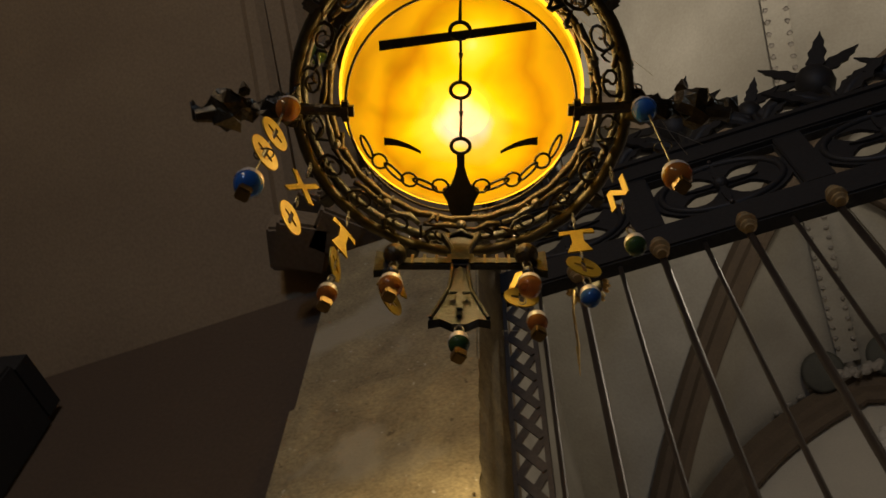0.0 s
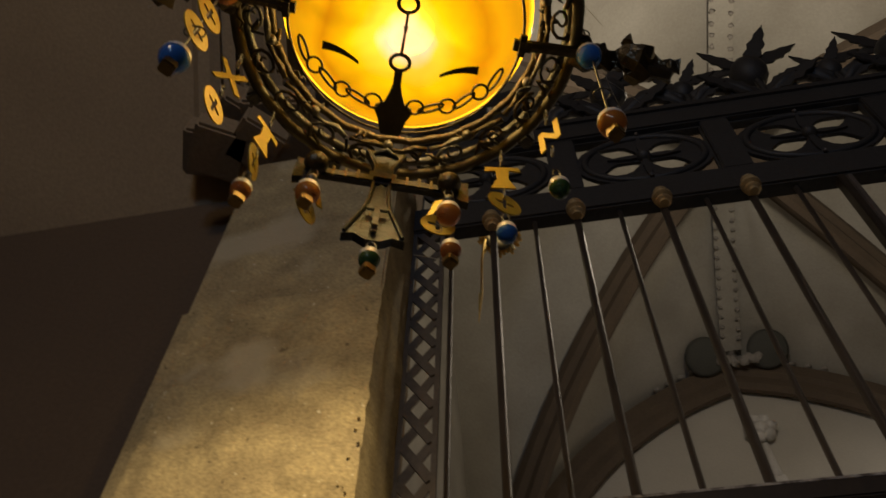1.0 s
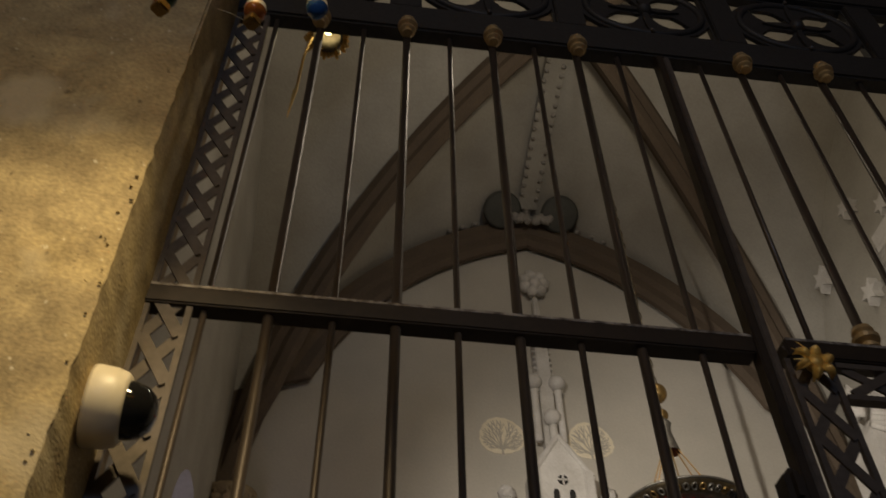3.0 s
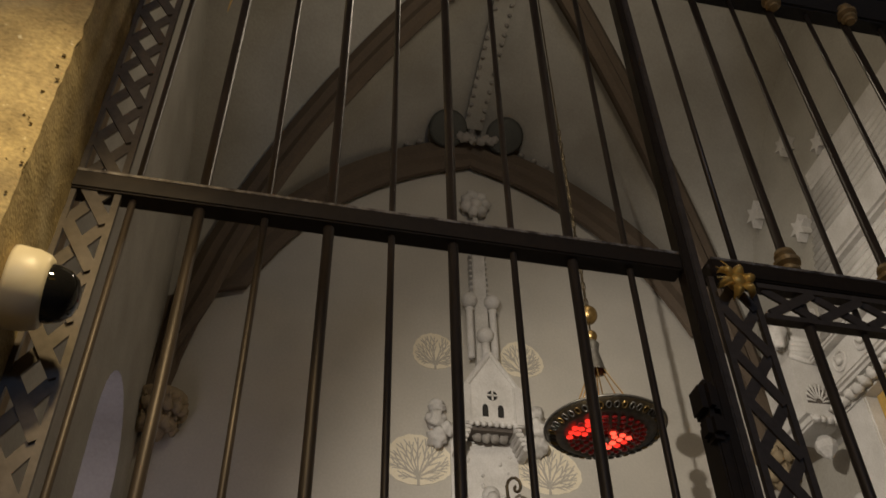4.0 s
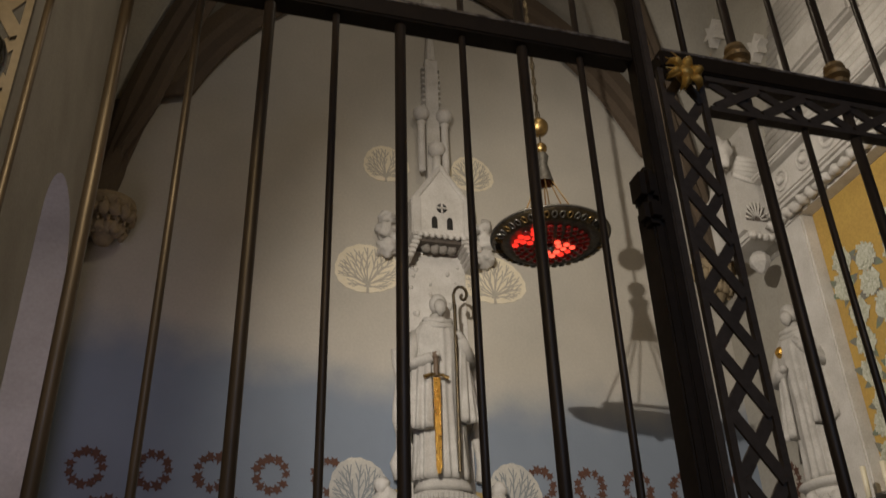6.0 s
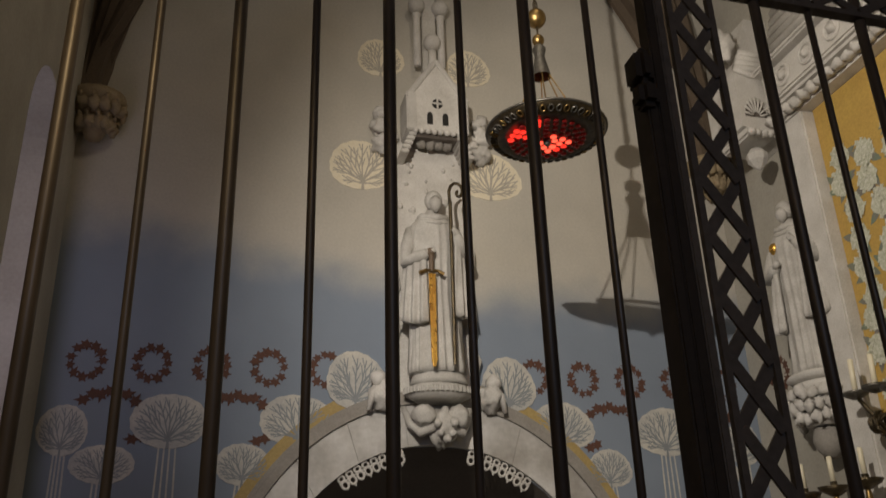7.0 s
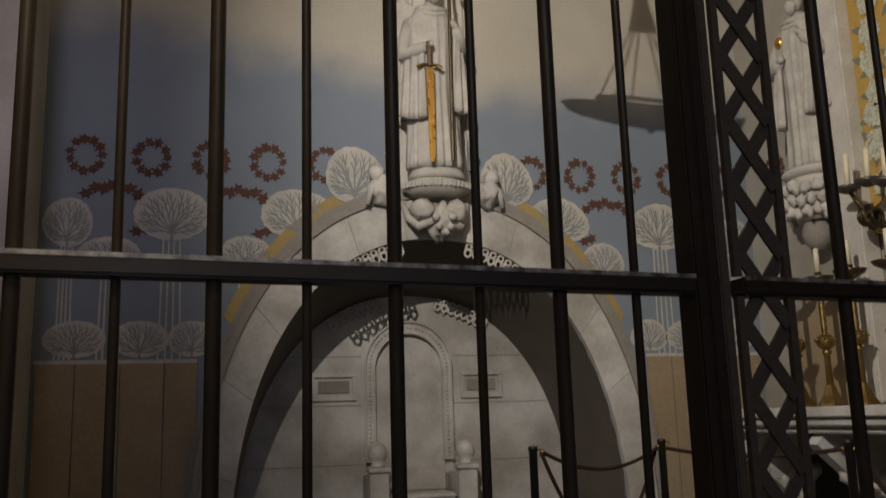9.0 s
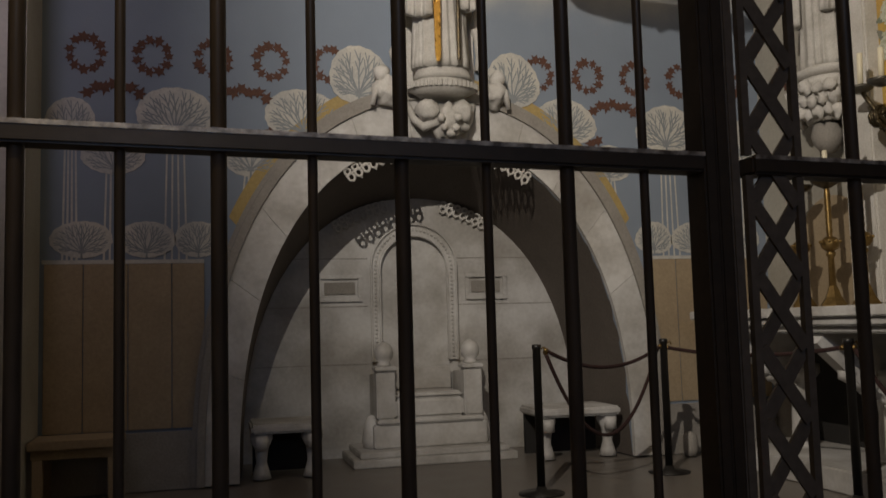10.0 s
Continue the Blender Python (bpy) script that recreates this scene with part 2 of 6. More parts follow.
# boss stone coloured darker for the shadow the bosses hang in
M["shield"] = mat("shaded_green_grey_stone", (0.075, 0.076, 0.065), rough=0.8, second=(0.05, 0.05, 0.044), scale=9, grain=60, bump=0.2)
# plaster coloured darker for the shade on the lower aisle wall
M["aisle_shade"] = mat("shaded_brown_plaster", (0.125, 0.082, 0.048), rough=0.9, second=(0.085, 0.055, 0.034), scale=1.5, grain=60, bump=0.2)
M["pewter"] = mat("worn_pewter", (0.050, 0.051, 0.055), rough=0.36, metal=0.6, second=(0.024, 0.024, 0.026), scale=40, grain=120, grain_mix=0.35, bump=0.15)


def amber_bowl():
    """Amber glass lit from inside: clear enough to let the bulb shine through."""
    m = bpy.data.materials.new("amber_bowl_glass")
    m.use_nodes = True
    nt = m.node_tree
    b = nt.nodes["Principled BSDF"]
    b.inputs["Base Color"].default_value = (0.55, 0.20, 0.005, 1)
    b.inputs["Roughness"].default_value = 0.12
    b.inputs["Transmission Weight"].default_value = 0.3
    b.inputs["IOR"].default_value = 1.2
    # the glass glows most where it is nearest the bulb
    geo = nt.nodes.new("ShaderNodeNewGeometry")
    n = nt.nodes.new("ShaderNodeTexNoise")
    n.inputs["Scale"].default_value, n.inputs["Detail"].default_value = 11, 3
    nt.links.new(geo.outputs["Position"], n.inputs["Vector"])
    dist = nt.nodes.new("ShaderNodeVectorMath")
    dist.operation = "DISTANCE"
    dist.inputs[1].default_value = (0.146, -1.111, 2.660)
    nt.links.new(geo.outputs["Position"], dist.inputs[0])
    add = nt.nodes.new("ShaderNodeMath")
    add.operation = "MULTIPLY_ADD"
    add.inputs[1].default_value = 0.045
    nt.links.new(n.outputs["Fac"], add.inputs[0])
    # a second, weaker glow painted in for the bright streak across the bowl
    far = nt.nodes.new("ShaderNodeVectorMath")
    far.operation = "DISTANCE"
    far.inputs[1].default_value = (0.198, -1.210, 2.650)
    nt.links.new(geo.outputs["Position"], far.inputs[0])
    off = nt.nodes.new("ShaderNodeMath")
    off.inputs[1].default_value = 0.042
    nt.links.new(far.outputs["Value"], off.inputs[0])
    low = nt.nodes.new("ShaderNodeMath")
    low.operation = "SMOOTH_MIN"
    low.inputs[2].default_value = 0.03
    nt.links.new(dist.outputs["Value"], low.inputs[0])
    nt.links.new(off.outputs[0], low.inputs[1])
    nt.links.new(low.outputs[0], add.inputs[2])
    r = nt.nodes.new("ShaderNodeValToRGB")
    e = r.color_ramp.elements
    e[0].position, e[0].color = 0.060, (1.0, 0.93, 0.62, 1)
    e[1].position, e[1].color = 0.220, (0.62, 0.34, 0.003, 1)
    for pos, col in ((0.078, (1.0, 0.80, 0.05, 1)), (0.101, (0.95, 0.66, 0.003, 1)), (0.124, (0.72, 0.43, 0.002, 1)), (0.144, (0.50, 0.235, 0.002, 1)), (0.161, (0.66, 0.37, 0.003, 1)), (0.186, (0.52, 0.28, 0.004, 1))):
        k = e.new(pos)
        k.color = col
    nt.links.new(add.outputs[0], r.inputs[0])
    # dimmer blotches put into the glow for the scrollwork's shadows
    scroll_shade = nt.nodes.new("ShaderNodeTexNoise")
    scroll_shade.inputs["Scale"].default_value, scroll_shade.inputs["Detail"].default_value = 7, 2
    scroll_shade.inputs["Distortion"].default_value = 1.2
    nt.links.new(geo.outputs["Position"], scroll_shade.inputs["Vector"])
    dim = nt.nodes.new("ShaderNodeMapRange")
    dim.inputs[1].default_value, dim.inputs[2].default_value = 0.34, 0.52
    dim.inputs[3].default_value, dim.inputs[4].default_value = 0.70, 1.0
    nt.links.new(scroll_shade.outputs["Fac"], dim.inputs[0])
    tint = nt.nodes.new("ShaderNodeMix")
    tint.data_type, tint.blend_type = "RGBA", "MULTIPLY"
    tint.inputs[0].default_value = 1.0
    nt.links.new(r.outputs[0], tint.inputs[6])
    nt.links.new(dim.outputs[0], tint.inputs[7])
    nt.links.new(tint.outputs[2], b.inputs["Emission Color"])
    b.inputs["Emission Strength"].default_value = 1.0
    return m


M["iron_dark"] = mat("black_rail_iron", (0.028, 0.020, 0.013), rough=0.5, metal=0.2, second=(0.055, 0.038, 0.025), scale=9, grain=60, grain_mix=0.35, bump=0.04)
M["hoop_brass"] = mat("olive_brass_hoop", (0.11, 0.088, 0.045), rough=0.42, metal=0.55, second=(0.05, 0.04, 0.022), scale=30, grain=140, bump=0.15)
M["gilt"] = mat("bright_gilding", (0.85, 0.55, 0.14), rough=0.4, metal=0.35, second=(0.6, 0.34, 0.07), scale=40, grain=120, bump=0.2)
# pale mottled iron that paints the highlight on rail edges
M["iron_glint"] = mat("iron_edge_glint", (0.55, 0.50, 0.44), rough=0.45, metal=0.4, second=(0.12, 0.10, 0.085), scale=38, mix=1.0, grain=160, grain_mix=0.5, bump=0.1)
M["amber"] = amber_bowl()
M["amber_rim"] = glass("lit_glass_edge", (1, 0.7, 0.1), 0.2, (1.0, 0.62, 0.02), 1.3, trans=0.3)
M["blue_dark"] = glass("dark_blue_glass_bead", (0.08, 0.30, 0.75), 0.04, trans=0.65)
M["bulb"] = glass("glowing_bulb", (1, 0.9, 0.6), 0.3, (1.0, 0.80, 0.35), 14.0, trans=0.0)

# ---- building tools ----
PLACE = {}
ROOM = [Matrix()]        # the measures in which the next things are drawn


def finish(bm, smooth=False):
    bmesh.ops.recalc_face_normals(bm, faces=bm.faces)
    me = bpy.data.meshes.new("mesh")
    bm.to_mesh(me)
    bm.free()
    if smooth:
        for p in me.polygons:
            p.use_smooth = True
    return me


def thing(name, place, label, category, group=""):
    ob = new(name)
    ob.empty_display_size = 0.05
    ob.location = ROOM[0] @ Vector(place)
    PLACE[ob] = Matrix.Translation(ob.location)
    return tagged(ob, label, category, group)


def part(name, bm, material, parent, label="", smooth=False):
    bm.transform(ROOM[0])
    me = finish(bm, smooth)
    me.name = name
    ob = new(name, me)
    me.materials.append(M[material])
    if parent:
        ob.parent = parent
        ob.matrix_parent_inverse = PLACE.get(parent, Matrix()).inverted()
    if label:
        ob["label"] = label
    return ob


def solid(name, bm, material, label, category, group="", kind="", smooth=False):
    """A thing of one mesh."""
    ob = part(name, bm, material, None, "", smooth)
    return tagged(ob, label, category, group, kind)


def box(bm, x0, x1, y0, y1, z0, z1, bevel=0.0):
    v = [bm.verts.new(p) for p in ((x0, y0, z0), (x1, y0, z0), (x1, y1, z0), (x0, y1, z0), (x0, y0, z1), (x1, y0, z1), (x1, y1, z1), (x0, y1, z1))]
    fs = [bm.faces.new([v[i] for i in q]) for q in ((3, 2, 1, 0), (4, 5, 6, 7), (0, 1, 5, 4), (1, 2, 6, 5), (2, 3, 7, 6), (3, 0, 4, 7))]
    if bevel:
        bmesh.ops.bevel(bm, geom=list({e for f in fs for e in f.edges}), offset=bevel, segments=2, affect="EDGES")
    return bm


def B(*a, **k):
    return box(bmesh.new(), *a, **k)


def tube(bm, pts, r, seg=10, closed=False):
    """A round bar along points; r is one radius or one for each point."""
    pts = [Vector(p) for p in pts]
    n = len(pts)
    rs = r if isinstance(r, (list, tuple)) else [r] * n
    rings = []
    up = None
    for i, p in enumerate(pts):
        d = (pts[(i + 1) % n] - pts[i - 1]) if closed else (pts[min(i + 1, n - 1)] - pts[max(i - 1, 0)])
        d.normalize()
        if up is None:
            up = d.orthogonal().normalized()
        up = (up - d * up.dot(d)).normalized()
        side = d.cross(up)
        rings.append([bm.verts.new(p + (up * math.cos(a) + side * math.sin(a)) * rs[i]) for a in [2 * math.pi * k / seg for k in range(seg)]])
    for i in range(n if closed else n - 1):
        a, b = rings[i], rings[(i + 1) % n]
        for k in range(seg):
            bm.faces.new((a[k], a[(k + 1) % seg], b[(k + 1) % seg], b[k]))
    if not closed:
        bm.faces.new(rings[0][::-1])
        bm.faces.new(rings[-1])
    return bm


def T(pts, r, seg=10, closed=False):
    return tube(bmesh.new(), pts, r, seg, closed)


def lathe(bm, profile, centre=(0, 0, 0), seg=24, squash=(1, 1)):
    """Turns (radius, z) pairs about the upright through centre."""
    c = Vector(centre)
    rings = []
    for r, z in profile:
        if r < 1e-5:
            rings.append([bm.verts.new(c + Vector((0, 0, z)))])
        else:
            rings.append([bm.verts.new(c + Vector((r * squash[0] * math.cos(2 * math.pi * k / seg), r * squash[1] * math.sin(2 * math.pi * k / seg), z))) for k in range(seg)])
    for a, b in zip(rings, rings[1:]):
        for k in range(seg):
            q = [a[k % len(a)], a[(k + 1) % len(a)], b[(k + 1) % len(b)], b[k % len(b)]]
            q = [v for i, v in enumerate(q) if v not in q[:i]]
            if len(q) > 2:
                bm.faces.new(q)
    return bm


def L(*a, **k):
    return lathe(bmesh.new(), *a, **k)


def prism(bm, outline, m, depth):
    """A flat outline of (u, v) with thickness, laid by the matrix m: u, v in its x and y, thickness along its z."""
    lo = [bm.verts.new(m @ Vector((u, v, 0))) for u, v in outline]
    hi = [bm.verts.new(m @ Vector((u, v, depth))) for u, v in outline]
    n = len(outline)
    bm.faces.new(lo[::-1])
    bm.faces.new(hi)
    for i in range(n):
        bm.faces.new((lo[i], lo[(i + 1) % n], hi[(i + 1) % n], hi[i]))
    return bm


def P(*a):
    return prism(bmesh.new(), *a)


def facing(x, y, z, turn=0):
    """A frame whose x runs along the gate, y up and thickness towards the walker."""
    return pose(x, y, z, 90, 0, turn)


def ball(bm, c, r, seg=14, tall=1.0):
    n = seg // 2 + 1
    return lathe(bm, [(r * math.sin(math.pi * i / n), -r * tall * math.cos(math.pi * i / n)) for i in range(n + 1)], c, seg)


def grid(bm, nu, nv, f):
    vs = [[bm.verts.new(f(i / nu, j / nv)) for j in range(nv + 1)] for i in range(nu + 1)]
    for i in range(nu):
        for j in range(nv):
            bm.faces.new((vs[i][j], vs[i + 1][j], vs[i + 1][j + 1], vs[i][j + 1]))
    return bm


def knobbly(c, r, seed=0.0, tall=1.0, amp=0.35, freq=1.6, fine=2):
    """A carved lump: an uneven ball with hollows."""
    b = bmesh.new()
    bmesh.ops.create_icosphere(b, subdivisions=fine, radius=1.0)
    for v in b.verts:
        d = noise.noise(v.co * freq + Vector((seed * 7.3 + c[0] * 9, c[1] * 5, c[2] * 11)))
        d2 = noise.noise(v.co * freq * 2.6 + Vector((c[2] * 13, seed, c[0] * 17)))
        k = r * (1 + amp * d + 0.6 * amp * d2)
        v.co = Vector((v.co.x * k, v.co.y * k, v.co.z * k * tall)) + Vector(c)
    return b

# ---- the setting ----
XL, XR, YB = -0.78, 5.05, 5.40       # chapel side walls and end wall
XC = 2.135                           # the chapel's middle line


def structure(name, bm, material, label, smooth=False):
    return solid(name, bm, material, label, "structure", "", "structure", smooth)


# floors: the chapel and the nave are one level
structure("floor", B(-6, 9, -7, 7.2, FLOOR - 0.25, FLOOR), "floor", "dark polished stone slab floor of chapel and nave")


def arch_half(z, w, h):
    return w * max(0.0, 1 - (max(z, 0) / h) ** 2.35) ** 0.46


def arch_line(w, h, n=28, c=XC):
    """Left foot over the crown to the right foot, as (x, z)."""
    pts = []
    for i in range(n + 1):
        a = math.pi * i / n
        zz = h * math.sin(a) ** (1 / 1.15) if 0 < i < n else 0.0
        half = arch_half(zz, w, h)
        pts.append((c - half if i <= n / 2 else c + half, zz))
    return pts


ROOM[0] = CHAPEL
NW, NH = 1.56, 2.555
# end wall: one sheet with thickness, with the niche cut through it
bm = bmesh.new()
inner = arch_line(NW, NH)
outer = []
for x, z in inner:
    dx, dz = x - XC, z - 0.0
    k = min((2.95 / abs(dx)) if abs(dx) > 1e-6 else 99, (9.6 / dz) if dz > 1e-6 else 99)
    outer.append((XC + dx * k, dz * k))
vi = [bm.verts.new((x, YB, z)) for x, z in inner]
vo = [bm.verts.new((x, YB, z)) for x, z in outer]
for i in range(len(vi) - 1):
    bm.faces.new((vi[i], vi[i + 1], vo[i + 1], vo[i]))
bmesh.ops.triangulate(bm, faces=bm.faces)
ex = bmesh.ops.extrude_face_region(bm, geom=list(bm.faces))
for v in [g for g in ex["geom"] if isinstance(g, bmesh.types.BMVert)]:
    v.co.y += 0.35
wall_end = structure("wall_north", bm, "mural", "painted chapel end wall, cream sky over grey blue with cool light painted in")
structure("wall_west", B(XL - 0.35, XL, 0.12, 3.70, -0.012, 10), "plaster", "plain grey plastered chapel side wall")
structure("wall_east", B(XR, XR + 0.35, 0.12, YB + 0.35, -0.012, 10), "plaster", "plain grey plastered chapel side wall")
bm = bmesh.new()
box(bm, XL - 0.35, XL, 4.86, YB + 0.35, -0.012, 10)
# head of the round-topped opening in the side wall
N = 14
yc, half, spring = 4.28, 0.58, 4.22
pts = [(yc - half * math.cos(math.pi * i / N), spring + half * math.sin(math.pi * i / N)) for i in range(N + 1)]
a = [[bm.verts.new((xx, y, z)) for y, z in pts] for xx in (XL, XL - 0.35)]
b = [[bm.verts.new((xx, y, 10)) for y, z in pts] for xx in (XL, XL - 0.35)]
for i in range(N):
    bm.faces.new((a[0][i], a[0][i + 1], b[0][i + 1], b[0][i]))
    bm.faces.new((a[1][i + 1], a[1][i], b[1][i], b[1][i + 1]))
    bm.faces.new((a[0][i + 1], a[0][i], a[1][i], a[1][i + 1]))
structure("wall_west_arch", bm, "plaster", "grey plaster wall over a round arched recess")
structure("recess_back", B(XL - 0.75, XL - 0.36, 3.2, 5.0, -0.012, 5.2), "lilac", "pale lilac plaster at the back of an arched recess")

# rib vault: two pointed barrels that cross
VY0, VY1 = 0.0, YB
VYC = (VY0 + VY1) / 2
SPRING, CROWN = 5.2, 9.05


def pointed(u):
    """Height over the springing for u from -1 to 1."""
    c = 0.30
    r = 1 + c
    top = math.sqrt(r * r - c * c)
    return math.sqrt(max(0.0, r * r - (abs(u) + c) ** 2)) / top


def dome_rise(u, v):
    return 0.36 * max(0.0, 1 - u * u) * max(0.0, 1 - v * v)


def vault_z(x, y):
    u, v = (x - XC) / 2.915, (y - VYC) / ((VY1 - VY0) / 2)
    return SPRING + (CROWN - SPRING) * max(pointed(max(-1, min(1, u))), pointed(max(-1, min(1, v)))) + dome_rise(u, v)


bm = grid(bmesh.new(), 56, 56, lambda a, b: Vector((XL + a * (XR - XL), VY0 + b * (VY1 - VY0), vault_z(XL + a * (XR - XL), VY0 + b * (VY1 - VY0)) + 0.06)))
structure("ceiling", bm, "plaster", "grey plastered rib vault over the chapel", True)
ROOM[0] = Matrix()
structure("ceiling_above", B(-6, 9, -7, 7, 10.4, 10.6), "plaster_dark", "dark vault above the nave")


def rib(name, pts, w, d, label, material="rib"):
    """A moulded rib: a wide back, a hollow and a roll below."""
    pts = [Vector(p) for p in pts]
    prof = [(-w, 0.02), (w, 0.02), (w, -d * 0.35), (w * 0.55, -d * 0.5), (w * 0.6, -d * 0.8), (0.25 * w, -d), (-0.25 * w, -d), (-w * 0.6, -d * 0.8), (-w * 0.55, -d * 0.5), (-w, -d * 0.35)]
    b = bmesh.new()
    rings = []
    chord = (pts[-1] - pts[0])
    flat = Vector((chord.x, chord.y, 0))
    side = Vector((0, 0, 1)).cross(flat).normalized()
    for i, p in enumerate(pts):
        t = (pts[min(i + 1, len(pts) - 1)] - pts[max(i - 1, 0)]).normalized()
        nrm = side.cross(t).normalized()
        if nrm.z < 0 and abs(nrm.z) > 0.2:
            nrm = -nrm
        rings.append([b.verts.new(p + side * u + nrm * v) for u, v in prof])
    for p, q in zip(rings, rings[1:]):
        for k in range(len(prof)):
            b.faces.new((p[k], p[(k + 1) % len(prof)], q[(k + 1) % len(prof)], q[k]))
    b.faces.new(rings[0][::-1])
    b.faces.new(rings[-1])
    return tagged(part(name, b, material, None), label, "vault rib", "", "structure")


ROOM[0] = CHAPEL
NR = 40
rib("wall_rib", [(XC + 2.84 * u, YB - 0.09, SPRING + (CROWN - 0.05 - SPRING) * pointed(u)) for u in [-1 + 2 * i / NR for i in range(NR + 1)]], 0.10, 0.34, "brown moulded wall rib over the end wall")
for name, s in (("diagonal_rib", 1), ("diagonal_rib", -1)):
    rib(name, [(XC + s * 2.86 * u, VYC + 2.66 * u, SPRING + (CROWN - SPRING) * pointed(u) + 0.02 + dome_rise(u, u)) for u in [-1 + 2 * i / NR for i in range(NR + 1)]], 0.13, 0.30, "brown moulded diagonal rib of the chapel vault")
rib("ridge_rib", [(XC, 0.1 + (YB - 0.15) * i / 20, CROWN + 0.05 + dome_rise(0, (0.1 + (YB - 0.15) * i / 20 - VYC) / 2.7)) for i in range(21)], 0.07, 0.10, "painted pale ridge rib of the vault", "grey_stone")

# pier, recess wall and vault on the nave side
ROOM[0] = Matrix()
PX0, PX1, PY = -0.67, -0.125, -0.285
bm = bmesh.new()


def pier_face(a, b):
    x, z = PX0 + a * (PX1 - PX0), b * 3.28 + FLOOR
    e = min(1, min(a, 1 - a) * 12)
    warp = 2.5 * noise.noise(Vector((x * 4, 8.1, z * 4)))
    pit = max(0.0, noise.noise(Vector((x * 37 + warp, 2.2, z * 29 - warp))) * (0.55 + 0.6 * noise.noise(Vector((x * 3, 4.4, z * 2)))) - 0.30) * 0.045
    d = pit + 0.010 * noise.fractal(Vector((x * 5, 1.3, z * 3.2)), 1.0, 2.0, 4) + 0.006 * noise.noise(Vector((x * 22, 5.1, z * 16)))
    return Vector((x + (1 - e) * 0.006 * noise.noise(Vector((a, 3, z * 23))) * (1 if a > 0.5 else 0), PY + 0.012 - e * 0.012 + e * d, z))


grid(bm, 84, 330, pier_face)
grid(bm, 12, 330, lambda a, b: Vector((PX1 + 0.006 * noise.noise(Vector((1, 3, b * 3.28 * 23))) * (1 - min(1, a * 3)) + min(1, a * 3) * 0.004 * noise.noise(Vector((2, a * 9, b * 50))), PY + 0.012 + a * 0.273, b * 3.28 + FLOOR)))
grid(bm, 4, 60, lambda a, b: Vector((PX0, PY + 0.012 + a * 0.29, b * 3.28 + FLOOR)))
structure("pier", bm, "pier", "rough yellowish plastered stone pier beside the gate", True)
pier_ob = bpy.data.objects["pier"]
flakes = random.Random(17)
for i in range(70):
    z = 3.2 - 1.6 * flakes.random() ** 0.6
    x = PX1 - 0.004 - 0.42 * flakes.random() ** 2.6
    b = knobbly((x, PY + 0.006, z), flakes.uniform(0.002, 0.0042), i, flakes.uniform(0.5, 0.9), 0.6)
    part("flake", b, "pier", pier_ob)
structure("pier_upper", B(PX0 + 0.004, PX1 - 0.002, PY + 0.020, 0.0, 3.258, 4.16, bevel=0.006), "pier", "set-back upper stone course of the pier")
structure("wall_pier_back", B(PX0 - 0.2, -0.14, 0.004, 0.11, FLOOR, 10), "plaster_dark", "plaster wall behind the pier and over it")
structure("wall_front_east", B(3.16, XR + 0.34, -0.10, 0.11, FLOOR, 10), "plaster_dark", "plain plaster wall beside the gate")
structure("wall_aisle", B(-5.5, PX0 - 0.001, 0.0, 0.3, FLOOR, 4.45), "aisle_shade", "aisle wall with its shade put into a dark brown colour")
# outer aisle vault leaning over the walker, with its ribs on block capitals
bm = grid(bmesh.new(), 10, 24, lambda a, b: Vector((-5.5 + a * 4.62, 0.02 - 3.2 * b, 4.45 + 2.6 * math.sin(min(1, b * 1.05) * math.pi / 2))))
structure("ceiling_aisle", bm, "plaster_dark", "brown plaster web of the aisle vault", True)
for x0, w, d in ((-0.98, 0.10, 0.16), (-0.76, 0.09, 0.24)):
    rib("aisle_rib", [(x0 - 0.06 * math.sin(b * 3), -0.1 - 3.0 * b, 4.75 + 2.5 * math.sin(min(1, b * 1.05) * math.pi / 2)) for b in [i / 24 for i in range(25)]], w, d, "moulded plaster rib springing over the aisle", "plaster_dark")
cap = thing("pier_capital", (-0.8, -0.25, 4.3), "chunky stone block capital under the aisle ribs", "capital")
for x, y, z, w, h, rz in ((-0.93, -0.20, 4.46, 0.10, 0.13, 20), (-0.78, -0.26, 4.42, 0.13, 0.16, 45), (-0.80, -0.30, 4.22, 0.10, 0.12, 30), (-0.62, -0.27, 4.40, 0.13, 0.16, 10), (-0.66, -0.30, 4.22, 0.09, 0.12, 45)):
    b = B(-w, w, -w, w, 0, h, bevel=0.012)
    b.transform(pose(x, y, z, 0, 0, rz))
    part("block", b, "plaster_dark", cap)
# tall dark case against the aisle wall, whose gabled shoulder comes into view
case = thing("timber_case", (-2.77, -0.2, FLOOR), "tall dark timber case with a gabled top against the aisle wall", "wooden case")
part("body", B(-3.55, -1.985, -0.30, -0.005, FLOOR, 4.06, bevel=0.01), "near_black", case)
part("gable", P([(-0.79, 4.062), (0.79, 4.062), (0.79, 4.16), (0.0, 4.44), (-0.79, 4.16)], facing(-2.775, -0.03, 0), 0.24), "near_black", case)
part("base", B(-3.59, -1.94, -0.34, -0.004, FLOOR, 0.16, bevel=0.01), "near_black", case)
# closing walls of the nave, out of sight
structure("wall_south", B(-6, 9, -7.3, -7, FLOOR, 10.5), "plaster_dark", "plain far wall of the nave")
structure("wall_nave_west", B(-6.3, -6, -7, 7, FLOOR, 10.5), "plaster_dark", "plain side wall of the nave")
structure("wall_nave_east", B(9, 9.3, -7, 7, FLOOR, 10.5), "plaster_dark", "plain side wall of the nave")

# ---- the gate ----
ROOM[0] = GATE
S = 0.14
ZT, ZM, ZL = 3.925, 2.650, 1.368      # undersides of the top, middle and low rail


